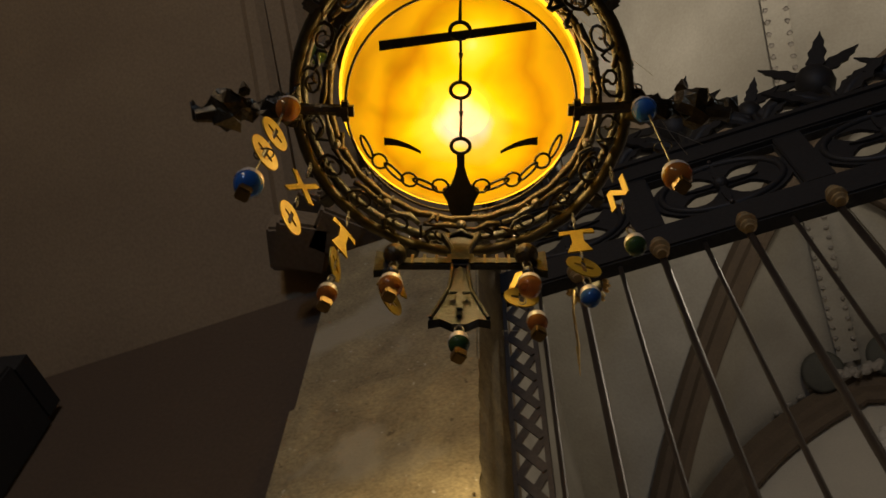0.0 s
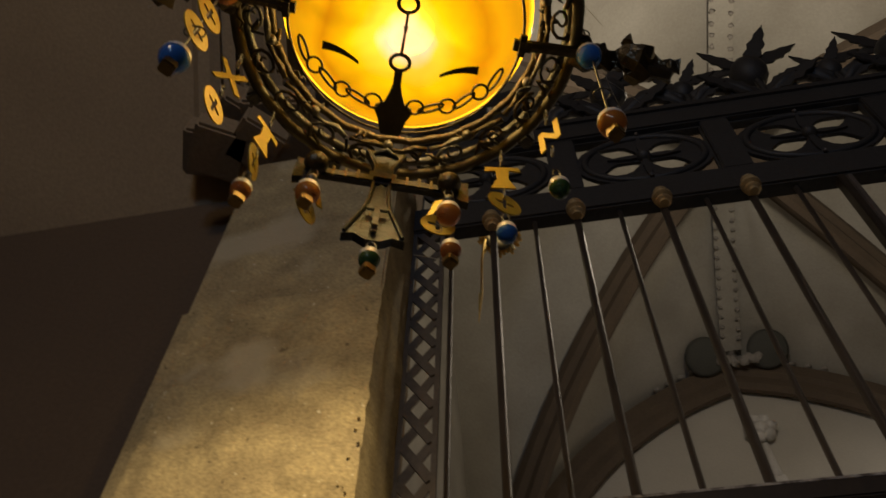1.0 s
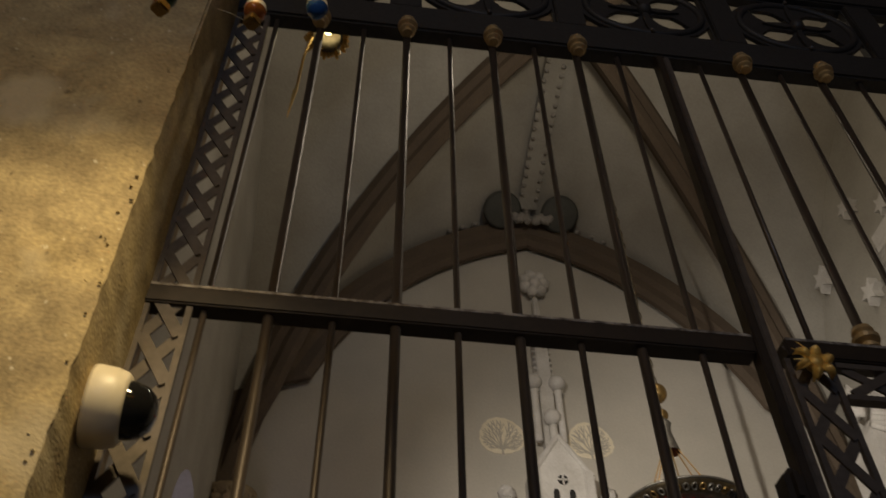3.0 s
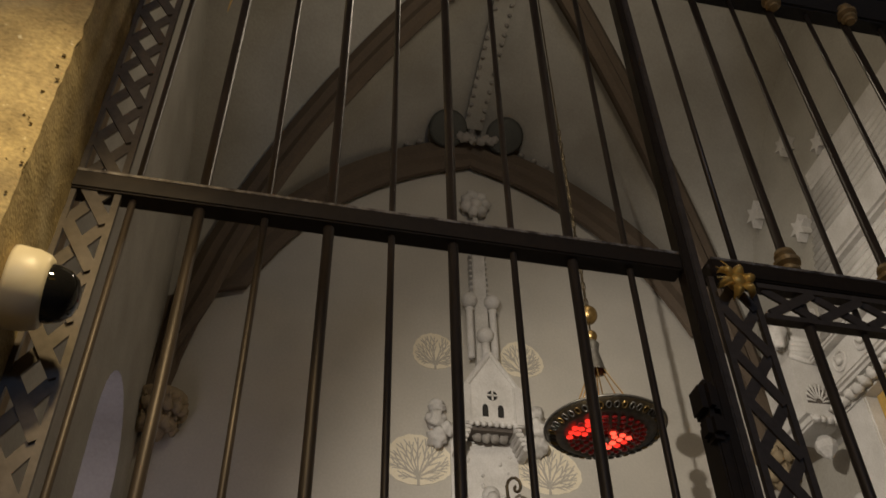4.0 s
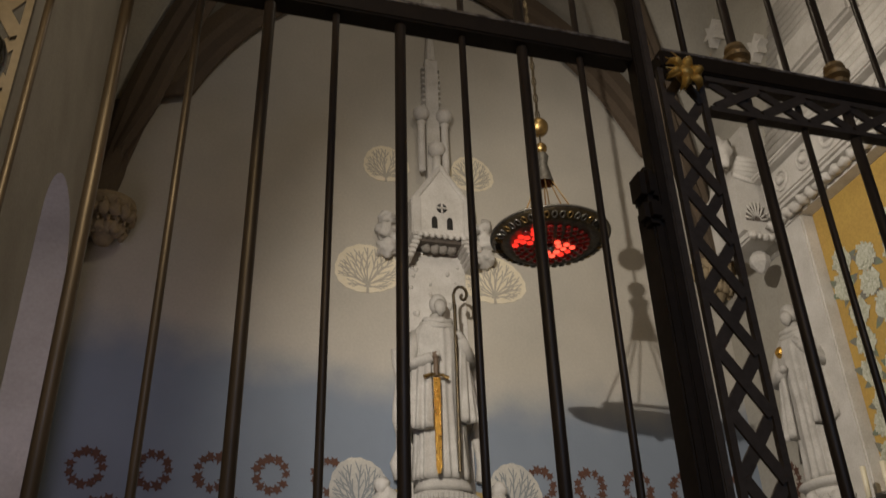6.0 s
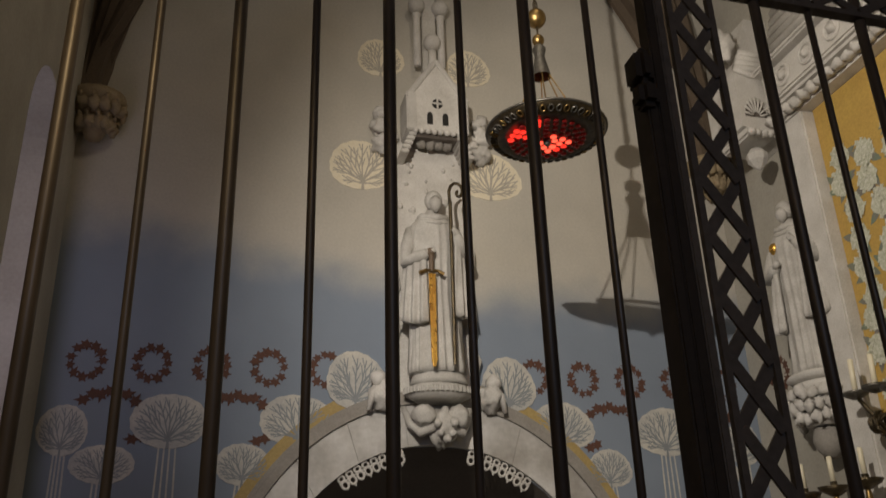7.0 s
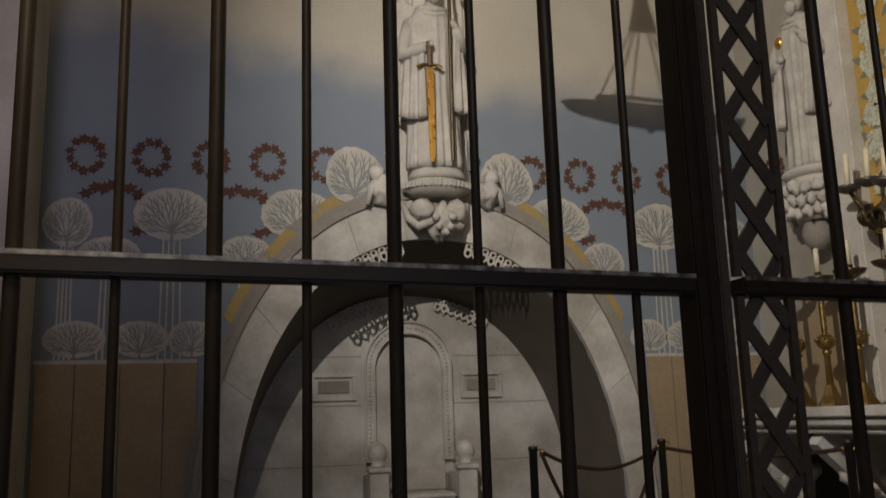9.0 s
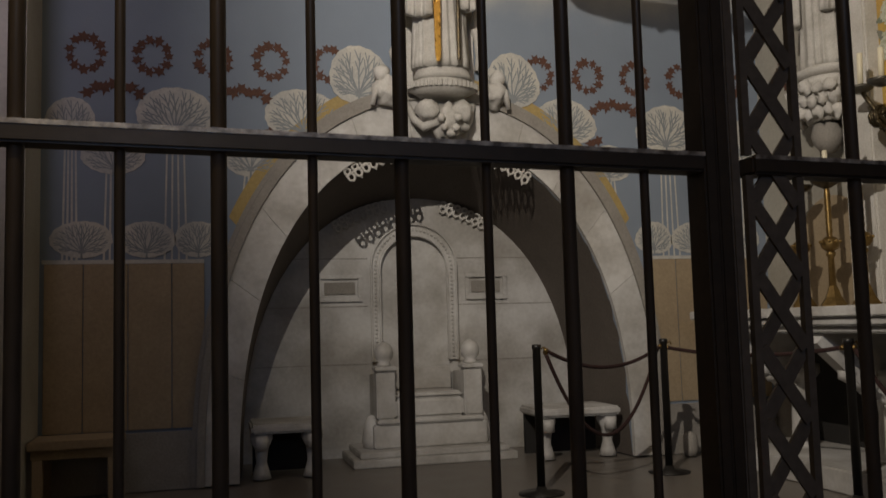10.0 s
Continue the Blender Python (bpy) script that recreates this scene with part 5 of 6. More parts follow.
# bent twigs and barbs of the crown
for i in range(84):
    a = 2 * math.pi * i / 84 + rl.uniform(-0.03, 0.03)
    r0, z0_ = rl.uniform(0.196, 0.262), rl.uniform(-0.030, 0.020)
    if abs(a - math.pi / 2) < 0.17:
        r0, z0_ = 0.258, 0.004
    pts = []
    for k in range(5):
        ak = a + (k - 2) * rl.uniform(0.02, 0.045)
        rk = r0 + rl.uniform(-0.010, 0.010)
        pts.append((rk * math.cos(ak), rk * math.sin(ak), z0_ + rl.uniform(-0.012, 0.010)))
    q = rl.uniform(0.0018, 0.0042)
    lp("twig", T(pts, [q * 0.5, q, q * 1.2, q, q * 0.4], 6), "pewter" if i % 2 else "bronze", lampA, "", True)


def link(c, d, r=0.010, w=0.006, t=0.0016, flip=0):
    """One oval chain link about c along d."""
    c, d = Vector(c), Vector(d).normalized()
    s = d.cross(Vector((0, 0, 1)))
    if s.length < 0.1:
        s = Vector((1, 0, 0))
    s.normalize()
    if flip:
        s = d.cross(s)
    return T([c + d * r * math.cos(a) + s * w * math.sin(a) for a in [k * math.pi / 6 for k in range(12)]], t, 6, True)


# chains under the bowl and the forked plate that joins them
plate = lp("fork_plate", P([(-0.014, 0.166), (-0.018, 0.156), (-0.021, 0.142), (-0.029, 0.126), (-0.027, 0.120), (-0.015, 0.113), (-0.010, 0.100), (-0.006, 0.084), (-0.006, 0.060), (0.006, 0.060), (0.006, 0.084), (0.010, 0.100), (0.015, 0.113), (0.027, 0.120), (0.029, 0.126), (0.021, 0.142), (0.018, 0.156), (0.014, 0.166)], pose(0, 0, -0.056), 0.005), "hoop_brass", lampA, "dark forked bronze plate")
for y in (0.046, -0.040, -0.126, -0.212):
    lp("chain_link", T([(0.014 * math.cos(a), y + 0.012 * math.sin(a), -0.064) for a in [k * math.pi / 8 for k in range(16)]], 0.0030, 7, True), "bronze", lampA, "", True)
    lp("chain_link", T([(0, y - 0.010, -0.064), (0.001, y - 0.045, -0.066), (0.001, y - 0.055, -0.066)], [0.0028, 0.0018, 0.0036], 6), "bronze", lampA)
    lp("chain_link", link((0.001, y - 0.062, -0.066), (0, 1, 0), 0.014, 0.005, 0.002, 1), "bronze", lampA, "", True)
for s in (-1, 1):
    for i in range(6):
        a = math.pi / 2 - s * (0.27 + 0.185 * i)
        rr = 0.118 + 0.0070 * i
        d = (-math.sin(a), math.cos(a), 0)
        lp("chain_link", link((rr * math.cos(a), rr * math.sin(a), -0.058 + 0.003 * i), d, 0.0125 if i % 2 == 0 else 0.0205, 0.0110 if i % 2 == 0 else 0.0048, 0.0021, 0), "bronze", lampA, "", True)
for a in (math.pi / 2 + 2.2, math.pi / 2 - 2.2, math.pi / 2):
    x, y = 0.225 * math.cos(a), 0.225 * math.sin(a)
    if a == math.pi / 2:
        continue
    for i in range(34):
        k = i / 34
        lp("chain_link", link((x * (1 - 0.85 * k), y * (1 - 0.85 * k), 0.03 + 1.6 * k), (-x * 0.85, -y * 0.85, 1.6), 0.030, 0.009, 0.0025, i % 2), "bronze", lampA)
lp("hanging_rod", T([(0, 0, 1.5), (0, 0, 7.73)], 0.006, 8), "bronze", lampA)
bulb = lp("bulb", ball(bmesh.new(), (0.002, 0.040, 0.062), 0.026, 16), "bulb", lampA, "bright lit bulb", True)
bulb.visible_shadow = False
# unseen cap, its rim set to block the bulb's upward light
lp("cap", L([(0, 0.26), (0.10, 0.24), (0.18, 0.19), (0.20, 0.160), (0.193, 0.160), (0.173, 0.182), (0.095, 0.23), (0, 0.25)], (0, 0, 0), 40), "bronze", lampA, "bronze cap added over the bowl to cut its upward light", True)

# cross on the far side, hung inside the hoops
CY = 0.212
cross = lp("cross", P([(-0.032, -0.050), (0.032, -0.050), (0.021, -0.075), (0.0135, -0.105), (0.012, -0.135), (0.0125, -0.180), (0.0165, -0.225), (0.031, -0.280), (0.042, -0.302), (0.026, -0.297), (0.010, -0.309), (-0.010, -0.309), (-0.026, -0.297), (-0.042, -0.302), (-0.031, -0.280), (-0.0165, -0.225), (-0.0125, -0.180), (-0.012, -0.135), (-0.0135, -0.105), (-0.021, -0.075)], pose(0, CY, 0, 90, 0, 0), 0.013), "pewter", lampA, "worn pewter-coloured cross with flared ends")
for z, w in ((-0.064, 0.018),):
    lp("relief_knot", T([(-w, CY - 0.014, z), (0, CY - 0.018, z + 0.010), (w, CY - 0.014, z - 0.004)], [0.003, 0.0055, 0.003], 6), "pewter", cross, "", True)
lp("cross_arm", B(-0.100, 0.112, CY - 0.014, CY - 0.001, -0.149, -0.129, bevel=0.003), "pewter", cross)
lp("boss", B(-0.020, 0.020, CY - 0.024, CY, -0.160, -0.118, bevel=0.007), "pewter", cross)
for s in (-1, 1):
    lp("arm_end", P([(0, -0.014), (s * 0.010, -0.026), (s * 0.024, -0.030), (s * 0.024, 0.030), (s * 0.010, 0.026), (0, 0.014)], pose(s * 0.104, CY - 0.001, -0.139, 90, 0, 0), 0.012), "pewter", cross)
    lp("knob", ball(bmesh.new(), (s * 0.098, CY - 0.022, -0.137), 0.018, 14), "bronze", cross, "", True)
    lp("edge_bead", T([(s * 0.028, CY - 0.0145, -0.056), (s * 0.0125, CY - 0.0145, -0.105), (s * 0.011, CY - 0.0145, -0.140), (s * 0.012, CY - 0.0145, -0.180), (s * 0.016, CY - 0.0145, -0.225), (s * 0.039, CY - 0.0145, -0.297)], 0.0030, 6), "pewter", cross)
    for i in range(3):
        lp("arm_groove", B(s * (0.036 + 0.018 * i) - 0.002, s * (0.036 + 0.018 * i) + 0.002, CY - 0.0165, CY - 0.013, -0.152, -0.126), "bronze", cross)
for w, h0, h1 in ((0.0045, -0.286, -0.218), (0.0150, -0.246, -0.236)):
    lp("relief_cross", B(-w, w, CY - 0.0235, CY - 0.0195, h0, h1, bevel=0.0012), "pewter", cross)
lp("ridge", B(-0.0035, 0.0035, CY - 0.019, CY - 0.013, -0.296, -0.165, bevel=0.0015), "pewter", cross)

TAU = [(-0.032, 0.022), (-0.030, 0.038), (0.030, 0.038), (0.032, 0.022), (0.012, 0.026), (0.010, -0.005), (0.022, -0.040), (-0.022, -0.040), (-0.010, -0.005), (-0.012, 0.026)]
EX = [(-0.030, 0.036), (-0.020, 0.040), (0, 0.008), (0.020, 0.040), (0.030, 0.036), (0.009, 0), (0.030, -0.036), (0.020, -0.040), (0, -0.008), (-0.020, -0.040), (-0.030, -0.036), (-0.009, 0)]
EN = [(-0.024, -0.035), (-0.024, 0.035), (-0.014, 0.035), (0.012, -0.012), (0.012, 0.035), (0.024, 0.035), (0.024, -0.035), (0.014, -0.035), (-0.012, 0.012), (-0.012, -0.035)]
LAMBDA = [(-0.030, -0.038), (-0.006, 0.038), (0.006, 0.038), (0.030, -0.038), (0.018, -0.038), (0, 0.018), (-0.018, -0.038)]


def pierced_disc(m, r=0.026):
    """A coin with a real cross-shaped hole."""
    b = bmesh.new()
    n, g, ln = 48, r * 0.13, r * 0.58
    rows = []
    for k in range(n):
        a = 2 * math.pi * k / n + 0.001
        c, s = abs(math.cos(a)) + 1e-6, abs(math.sin(a)) + 1e-6
        ri = max(min(ln / c, g / s), min(g / c, ln / s))
        rows.append([b.verts.new(m @ Vector((q * math.cos(a), q * math.sin(a), h))) for q, h in ((ri, -0.001), (r, -0.001), (r, 0.001), (ri, 0.001))])
    for k in range(n):
        p, q = rows[k], rows[(k + 1) % n]
        for e in range(4):
            b.faces.new((p[e], p[(e + 1) % 4], q[(e + 1) % 4], q[e]))
    return b


def pendant(angle, shape, turn, beads, disc=True, r=0.248, letter_z=-0.120, disc_z=-0.198, glassname="amber_bead", bead_z=-0.278, cube=True):
    a = radians(angle)
    x, y = r * math.cos(a), r * math.sin(a)
    at = lambda z, t=0: pose(x, y, z, 90, 0, turn + t)
    head = lp("pendant", P([(u * 0.84, v * 0.84) for u, v in shape], at(letter_z) @ Matrix.Translation((0, 0, -0.0012)), 0.0024), "pendant", lampA, "yellow brass letter pendant")
    for z in (-0.045, -0.065, letter_z - 0.05):
        lp("link", link((x, y, z), (0, 0, 1), 0.011, 0.006, 0.0016, int(z * 1000) % 2), "bronze_light", head)
    if disc:
        lp("disc", pierced_disc(at(disc_z, 25)), "pendant", head, "yellow brass coin pierced with a cross")
    if beads:
        lp("link", link((x, y, bead_z + 0.040), (0, 0, 1), 0.010, 0.005, 0.0014), "bronze_light", head)
        bead(head, x, y, bead_z, glassname, cube)
    return head


def bead(parent, x, y, z, glassname, cube=True, r=0.0142):
    lp("bead", ball(bmesh.new(), (x, y, z), r, 18, 1.30), glassname, parent, "glossy glass bead", True)
    lp("bead_cap", L([(r * 1.015, -0.001), (r * 1.0, 0.005), (r * 0.93, 0.0105), (r * 0.72, 0.0155), (r * 0.42, 0.0205), (0.004, 0.025), (0, 0.03)], (x, y, z), 16), "bead_pale", parent, "", True)
    if cube:
        b = B(-0.0085, 0.0085, -0.0085, 0.0085, -0.034, -0.019, bevel=0.002)
        b.transform(pose(x, y, z, 0, 0, 30))
        lp("bead_cube", b, "brass", parent)


pendant(159, EX, 40, False, letter_z=-0.115, disc_z=-0.215)
pendant(136, TAU, 55, True, glassname="amber_bead")
pendant(114, LAMBDA, 30, False, letter_z=-0.150, disc_z=-0.205)
pendant(69, LAMBDA, -20, False, letter_z=-0.150, disc_z=-0.190)
pendant(45, TAU, -8, True, glassname="blue_dark", cube=False)
pendant(23, EN, -60, True, disc=False, glassname="green_glass", cube=False, letter_z=-0.120)
for s, x in ((-1, -0.098), (1, 0.098)):
    lp("arm_drop", link((x, CY - 0.02, -0.166), (0, 0, 1), 0.014, 0.006, 0.0016), "bronze_light", cross)
    lp("arm_drop", ball(bmesh.new(), (x, CY - 0.02, -0.184), 0.009, 10), "bronze_light", cross, "", True)
    bead(cross, x, CY - 0.02, -0.222, "amber_bead", s < 0, 0.0175)
bead(cross, 0.104, CY - 0.01, -0.300, "amber_bead")
lp("green_drop", link((0, CY - 0.01, -0.322), (0, 0, 1), 0.012, 0.006, 0.0016), "bronze_light", cross)
bead(cross, 0.0, CY - 0.01, -0.350, "green_glass")
for side, spec in ((184, ((0.20, "green_glass"), (-0.075, "amber_bead"), (-0.335, "blue_glass"))), (-4, ((0.12, "green_glass"), (-0.085, "blue_glass"), (-0.315, "amber_bead")))):
    a = radians(side)
    x, y = (0.250 if side > 90 else 0.262) * math.cos(a), 0.25 * math.sin(a)
    string = lp("bead_string", T([(x, y, 0.30), (x * 1.02, y, 0.0), (x, y, spec[2][0] + 0.02)], 0.0018, 5), "bronze_light", lampA, "twisted wire with glass beads")
    for z, g in spec:
        bead(string, x, y, z, g, z < -0.2, 0.018)
        lp("wire_loop", link((x, y, z + 0.09), (1, 0, 0.3), 0.013, 0.008, 0.0012), "bronze_light", string)
    if side > 90:
        for z in (-0.175, -0.24):
            lp("disc", pierced_disc(pose(x, y, z, 90, 0, 60)), "pendant", string, "yellow brass coin pierced with a cross")
# cobweb threads on the lamp
for p, q in (((0.30, 0.02, -0.03), (0.36, 0.10, 0.03)), ((0.27, 0.0, -0.10), (0.36, 0.05, -0.05)), ((-0.27, 0, 0.03), (-0.38, 0.05, 0.0)), ((0.06, 0.25, -0.25), (0.11, 0.24, -0.27)), ((0.05, -0.2, 0.1), (0.30, -0.02, 0.06)), ((-0.2, -0.1, 0.1), (-0.27, -0.02, 0.10))):
    lp("cobweb", T([p, tuple((u + v) / 2 - 0.006 for u, v in zip(p, q)), q], 0.0004, 4), "web", lampA)

# gilt reflector behind the frieze that holds the chapel's spotlight
RX, RY, RZ = 0.135, 0.26, 4.30
refl = thing("gilt_spotlight", (RX, RY, RZ), "small hanging spotlight with a crinkled gold fringe behind the frieze", "spotlight")
part("shade", L([(0.02, 0.11), (0.05, 0.07), (0.058, 0.0), (0.054, 0.0), (0.046, 0.065), (0.018, 0.10)], (RX, RY, RZ), 24), "iron_flat", refl, "", True)
for i in range(30):
    a = 2 * math.pi * i / 30
    d = 0.058 + 0.006 * math.sin(i * 2.7)
    p = Vector((RX + d * math.cos(a), RY + d * math.sin(a), RZ + 0.01))
    q = p + Vector((0.022 * math.cos(a), 0.022 * math.sin(a), -0.018 - 0.008 * math.sin(i * 1.7)))
    part("fringe", T([p, (p + q) / 2 + Vector((0, 0, 0.004)), q], [0.006, 0.009, 0.006], 5), "gilt", refl)
# unseen glowing bulb, added so that the gold fringe is lit
part("spot_bulb", ball(bmesh.new(), (RX, RY, RZ + 0.062), 0.018, 12), "bulb", refl, "lit bulb", True)
part("cord", T([(RX, RY, RZ + 0.1), (RX + 0.01, RY, RZ + 0.6), (RX, RY, RZ + 3.9)], 0.004, 6), "black", refl)
part("ribbon", T([(RX - 0.055, RY, RZ), (RX - 0.07, RY - 0.01, RZ - 0.16), (RX - 0.075, RY, RZ - 0.36), (RX - 0.088, RY, RZ - 0.52), (RX - 0.082, RY, RZ - 0.36)], [0.006, 0.005, 0.006, 0.007, 0.004], 6), "gilt", refl, "thin glinting gold cord")

# dome camera on the pier
dome = thing("dome_camera", (PX1, -0.165, 2.30), "cream plastic dome camera with a black glass dome on the pier", "camera")
DM = pose(PX1 + 0.004, -0.155, 2.292, 0, 90, 8)
b = L([(0, 0), (0.072, 0), (0.074, 0.006), (0.072, 0.038), (0.066, 0.058), (0.060, 0.064), (0, 0.064)], (0, 0, 0), 32)
b.transform(DM)
part("housing", b, "cream_plastic", dome, "", True)
b = L([(0.053, 0.060), (0.052, 0.076), (0.046, 0.096), (0.032, 0.111), (0.013, 0.118), (0, 0.119)], (0, 0, 0), 32)
b.transform(DM)
part("dome", b, "dark_glass", dome, "shiny black glass dome", True)

# ---- throne, benches and rope stands ----
ROOM[0] = CHAPEL
throne = thing("stone_throne", (XC, 6.05, 0), "pale marble throne with ball-topped arm posts on a low step", "throne")
part("step", B(1.46, 2.82, 5.72, 6.40, -0.012, 0.055, bevel=0.008), "marble", throne)
part("step", B(1.52, 2.76, 5.76, 6.40, 0.056, 0.105, bevel=0.008), "marble", throne)
part("base", B(1.66, 2.62, 5.90, 6.38, 0.106, 0.30, bevel=0.012), "marble", throne)
part("base_moulding", B(1.69, 2.59, 5.885, 6.38, 0.302, 0.345, bevel=0.012), "marble", throne)
part("seat", B(1.84, 2.43, 5.92, 6.38, 0.346, 0.50, bevel=0.02), "marble", throne)
part("cushion_stone", B(1.85, 2.42, 5.93, 6.36, 0.502, 0.55, bevel=0.02), "marble", throne)
part("seat_back", B(1.85, 2.42, 6.30, 6.38, 0.552, 0.74, bevel=0.008), "marble", throne)
for s in (-1, 1):
    x = XC + s * 0.372
    part("arm_side", B(x - 0.055, x + 0.055, 6.02, 6.38, 0.346, 0.70, bevel=0.01), "marble", throne)
    part("arm_post", B(x - 0.078, x + 0.078, 5.90, 6.05, 0.346, 0.735, bevel=0.012), "marble", throne)
    part("side_scroll", L([(0, 0), (0.07, 0.0), (0.085, 0.06), (0.06, 0.20), (0.03, 0.26), (0, 0.27)], (x + s * 0.10, 6.05, 0.106), 16), "marble", throne, "", True)
    post_cap = part("post_cap", B(x - 0.088, x + 0.088, 5.885, 6.065, 0.737, 0.775, bevel=0.008), "marble", throne)
    part("ball", L([(0, 0), (0.055, 0), (0.060, 0.02), (0.045, 0.03), (0.075, 0.07), (0.080, 0.11), (0.070, 0.155), (0.045, 0.185), (0, 0.205)], (x, 5.975, 0.776), 20), "marble", throne, "", True)

# arched panel carved in the niche's back wall, and its side tablets
YN = 6.398


def round_arch(r, top, foot, n=14):
    return [(-r, foot)] + [(-r * math.cos(math.pi * i / n), top - r + r * math.sin(math.pi * i / n)) for i in range(n + 1)] + [(r, foot)]


niche = tagged(thing("carved_panel", (XC, YN, 0.8), "tall round-topped marble panel with a beaded border", "panel"), kind="structure")
o, i_ = round_arch(0.385, 2.00, 0.80), round_arch(0.305, 1.90, 0.80)
b = bmesh.new()
for k in range(len(o) - 1):
    prism(b, [o[k], o[k + 1], i_[k + 1], i_[k]], facing(XC - 0.015, YN, 0), 0.045)
part("border", b, "marble", niche)
path = round_arch(0.345, 1.95, 0.80, 30)
dense = []
for (x0, z0), (x1, z1) in zip(path, path[1:]):
    n = max(1, int(math.hypot(x1 - x0, z1 - z0) / 0.034))
    dense += [(x0 + (x1 - x0) * k / n, z0 + (z1 - z0) * k / n) for k in range(n)]
bead_mesh = finish(ball(bmesh.new(), (0, 0, 0), 0.013, 8), True)
bead_mesh.materials.append(M["marble"])
for x, z in dense:
    ob = new("carved_bead", bead_mesh)
    ob.location = CHAPEL @ Vector((XC - 0.015 + x, YN - 0.048, z))
    ob.parent, ob.matrix_parent_inverse = niche, PLACE[niche].inverted()
for r, dpt in ((0.385, 0.062), (0.305, 0.058)):
    part("fillet", T([(XC - 0.015 + x, YN - dpt, z) for x, z in round_arch(r, 2.00 if r > 0.35 else 1.90, 0.80, 24)], 0.010, 6), "marble", niche)
for s in (-1, 1):
    x0, x1 = sorted((XC - 0.005 + s * 0.47, XC - 0.005 + s * 0.86))
    tab = tagged(thing("wall_tablet", ((x0 + x1) / 2, YN, 1.33), "sunk marble tablet with a raised frame", "tablet", "niche tablets"), kind="structure")
    for a in ((x0, x1, 1.325, 1.36), (x0, x1, 1.525, 1.56), (x0, x0 + 0.035, 1.361, 1.524), (x1 - 0.035, x1, 1.361, 1.524)):
        part("frame", B(a[0], a[1], YN - 0.025, YN, a[2], a[3], bevel=0.004), "marble", tab)
    part("plate", B(x0 + 0.06, x1 - 0.06, YN - 0.012, YN, 1.39, 1.495, bevel=0.004), "grey_stone", tab)
for z in (0.78, 1.28, 1.70):
    structure("course_joint", B(XC - 1.4, XC - 0.42, YN - 0.003, YN, z, z + 0.006), "grey_stone", "thin joint between marble courses")
    structure("course_joint", B(XC + 0.40, XC + 1.4, YN - 0.003, YN, z, z + 0.006), "grey_stone", "thin joint between marble courses")


def stone_bench(x0, x1, y0, y1, sgn):
    t = thing("stone_bench", ((x0 + x1) / 2, (y0 + y1) / 2, 0), "low pale stone bench with scrolled feet in the niche", "bench", "niche benches")
    part("seat", B(x0, x1, y0, y1, 0.335, 0.405, bevel=0.018), "marble", t)
    for x in (x0 + 0.08, x1 - 0.08):
        part("foot", L([(0, 0), (0.075, 0), (0.06, 0.05), (0.04, 0.12), (0.05, 0.22), (0.085, 0.29), (0.08, 0.334), (0, 0.334)], (x, y0 + 0.12, 0), 14), "marble", t, "", True)
        part("scroll", L([(0, 0), (0.05, 0.0), (0.05, 0.1), (0, 0.1)], (x, y0 + 0.05, 0.22), 14), "marble", t, "", True)
    # near-black sheet painted for the shade below the seat
    part("shadow_board", B(x0 + 0.03, x1 - 0.03, y1 - 0.06, y1 - 0.02, 0.0, 0.33), "near_black", t, "dark sheet for the shade under the seat")


stone_bench(2.92, 3.62, 5.42, 5.95, 1)
stone_bench(0.66, 1.20, 5.42, 5.95, -1)
low = thing("wooden_bench", (-0.45, 5.15, 0), "plain tan wooden prie-dieu bench by the end wall", "bench")
part("top", B(-0.77, -0.20, 4.95, 5.36, 0.36, 0.42, bevel=0.008), "dado", low)
part("apron", B(-0.75, -0.22, 4.98, 5.02, 0.30, 0.358, bevel=0.004), "dado", low)
for x in (-0.74, -0.28):
    part("leg", B(x, x + 0.06, 4.98, 5.04, 0, 0.30, bevel=0.004), "dado", low)
    part("leg", B(x, x + 0.06, 5.29, 5.35, 0, 0.36, bevel=0.004), "dado", low)


def stand(x, y, h=0.955):
    t = thing("rope_stand", (x, y, 0), "slim black metal rope stand on a round foot", "rope stand", "rope stands")
    part("foot", L([(0, 0), (0.15, 0), (0.15, 0.008), (0.04, 0.022), (0.03, 0.05), (0, 0.05)], (x, y, -0.01), 28), "black", t, "", True)
    part("post", L([(0, 0.03), (0.027, 0.03), (0.027, h - 0.03), (0.031, h - 0.028), (0.031, h), (0, h + 0.003)], (x, y, 0), 20), "black", t, "", True)
    part("hook", T([(x + 0.03, y, h - 0.03), (x + 0.055, y, h - 0.02), (x + 0.065, y, h - 0.04)], 0.006, 6), "brass", t)
    return t


stand(2.455, 4.215)
stand(3.60, 4.625)
stand(4.05, 3.2)


def rope(p, q, sag):
    p, q = Vector(p), Vector(q)
    pts = [p.lerp(q, i / 20) - Vector((0, 0, sag * 4 * (i / 20) * (1 - i / 20))) for i in range(21)]
    t = thing("barrier_rope", p, "dark wine-red rope slung between black stands", "rope", "barrier ropes")
    part("cord", T(pts, 0.0135, 8), "rope", t, "", True)
    for e in (pts[0], pts[-1]):
        part("clip", ball(bmesh.new(), e, 0.018, 10), "brass", t, "", True)


rope((2.52, 4.215, 0.915), (3.57, 4.625, 0.90), 0.13)
rope((3.63, 4.62, 0.89), (4.03, 3.23, 0.90), 0.05)
rope((2.52, 4.225, 0.90), (3.56, 4.65, 0.88), 0.58)
rope((4.07, 3.18, 0.90), (4.6, 2.2, 0.85), 0.5)
bin_ = thing("floor_uplight", (4.12, 5.22, 0), "small dark rounded fitting on the floor by the wall", "floor fitting")
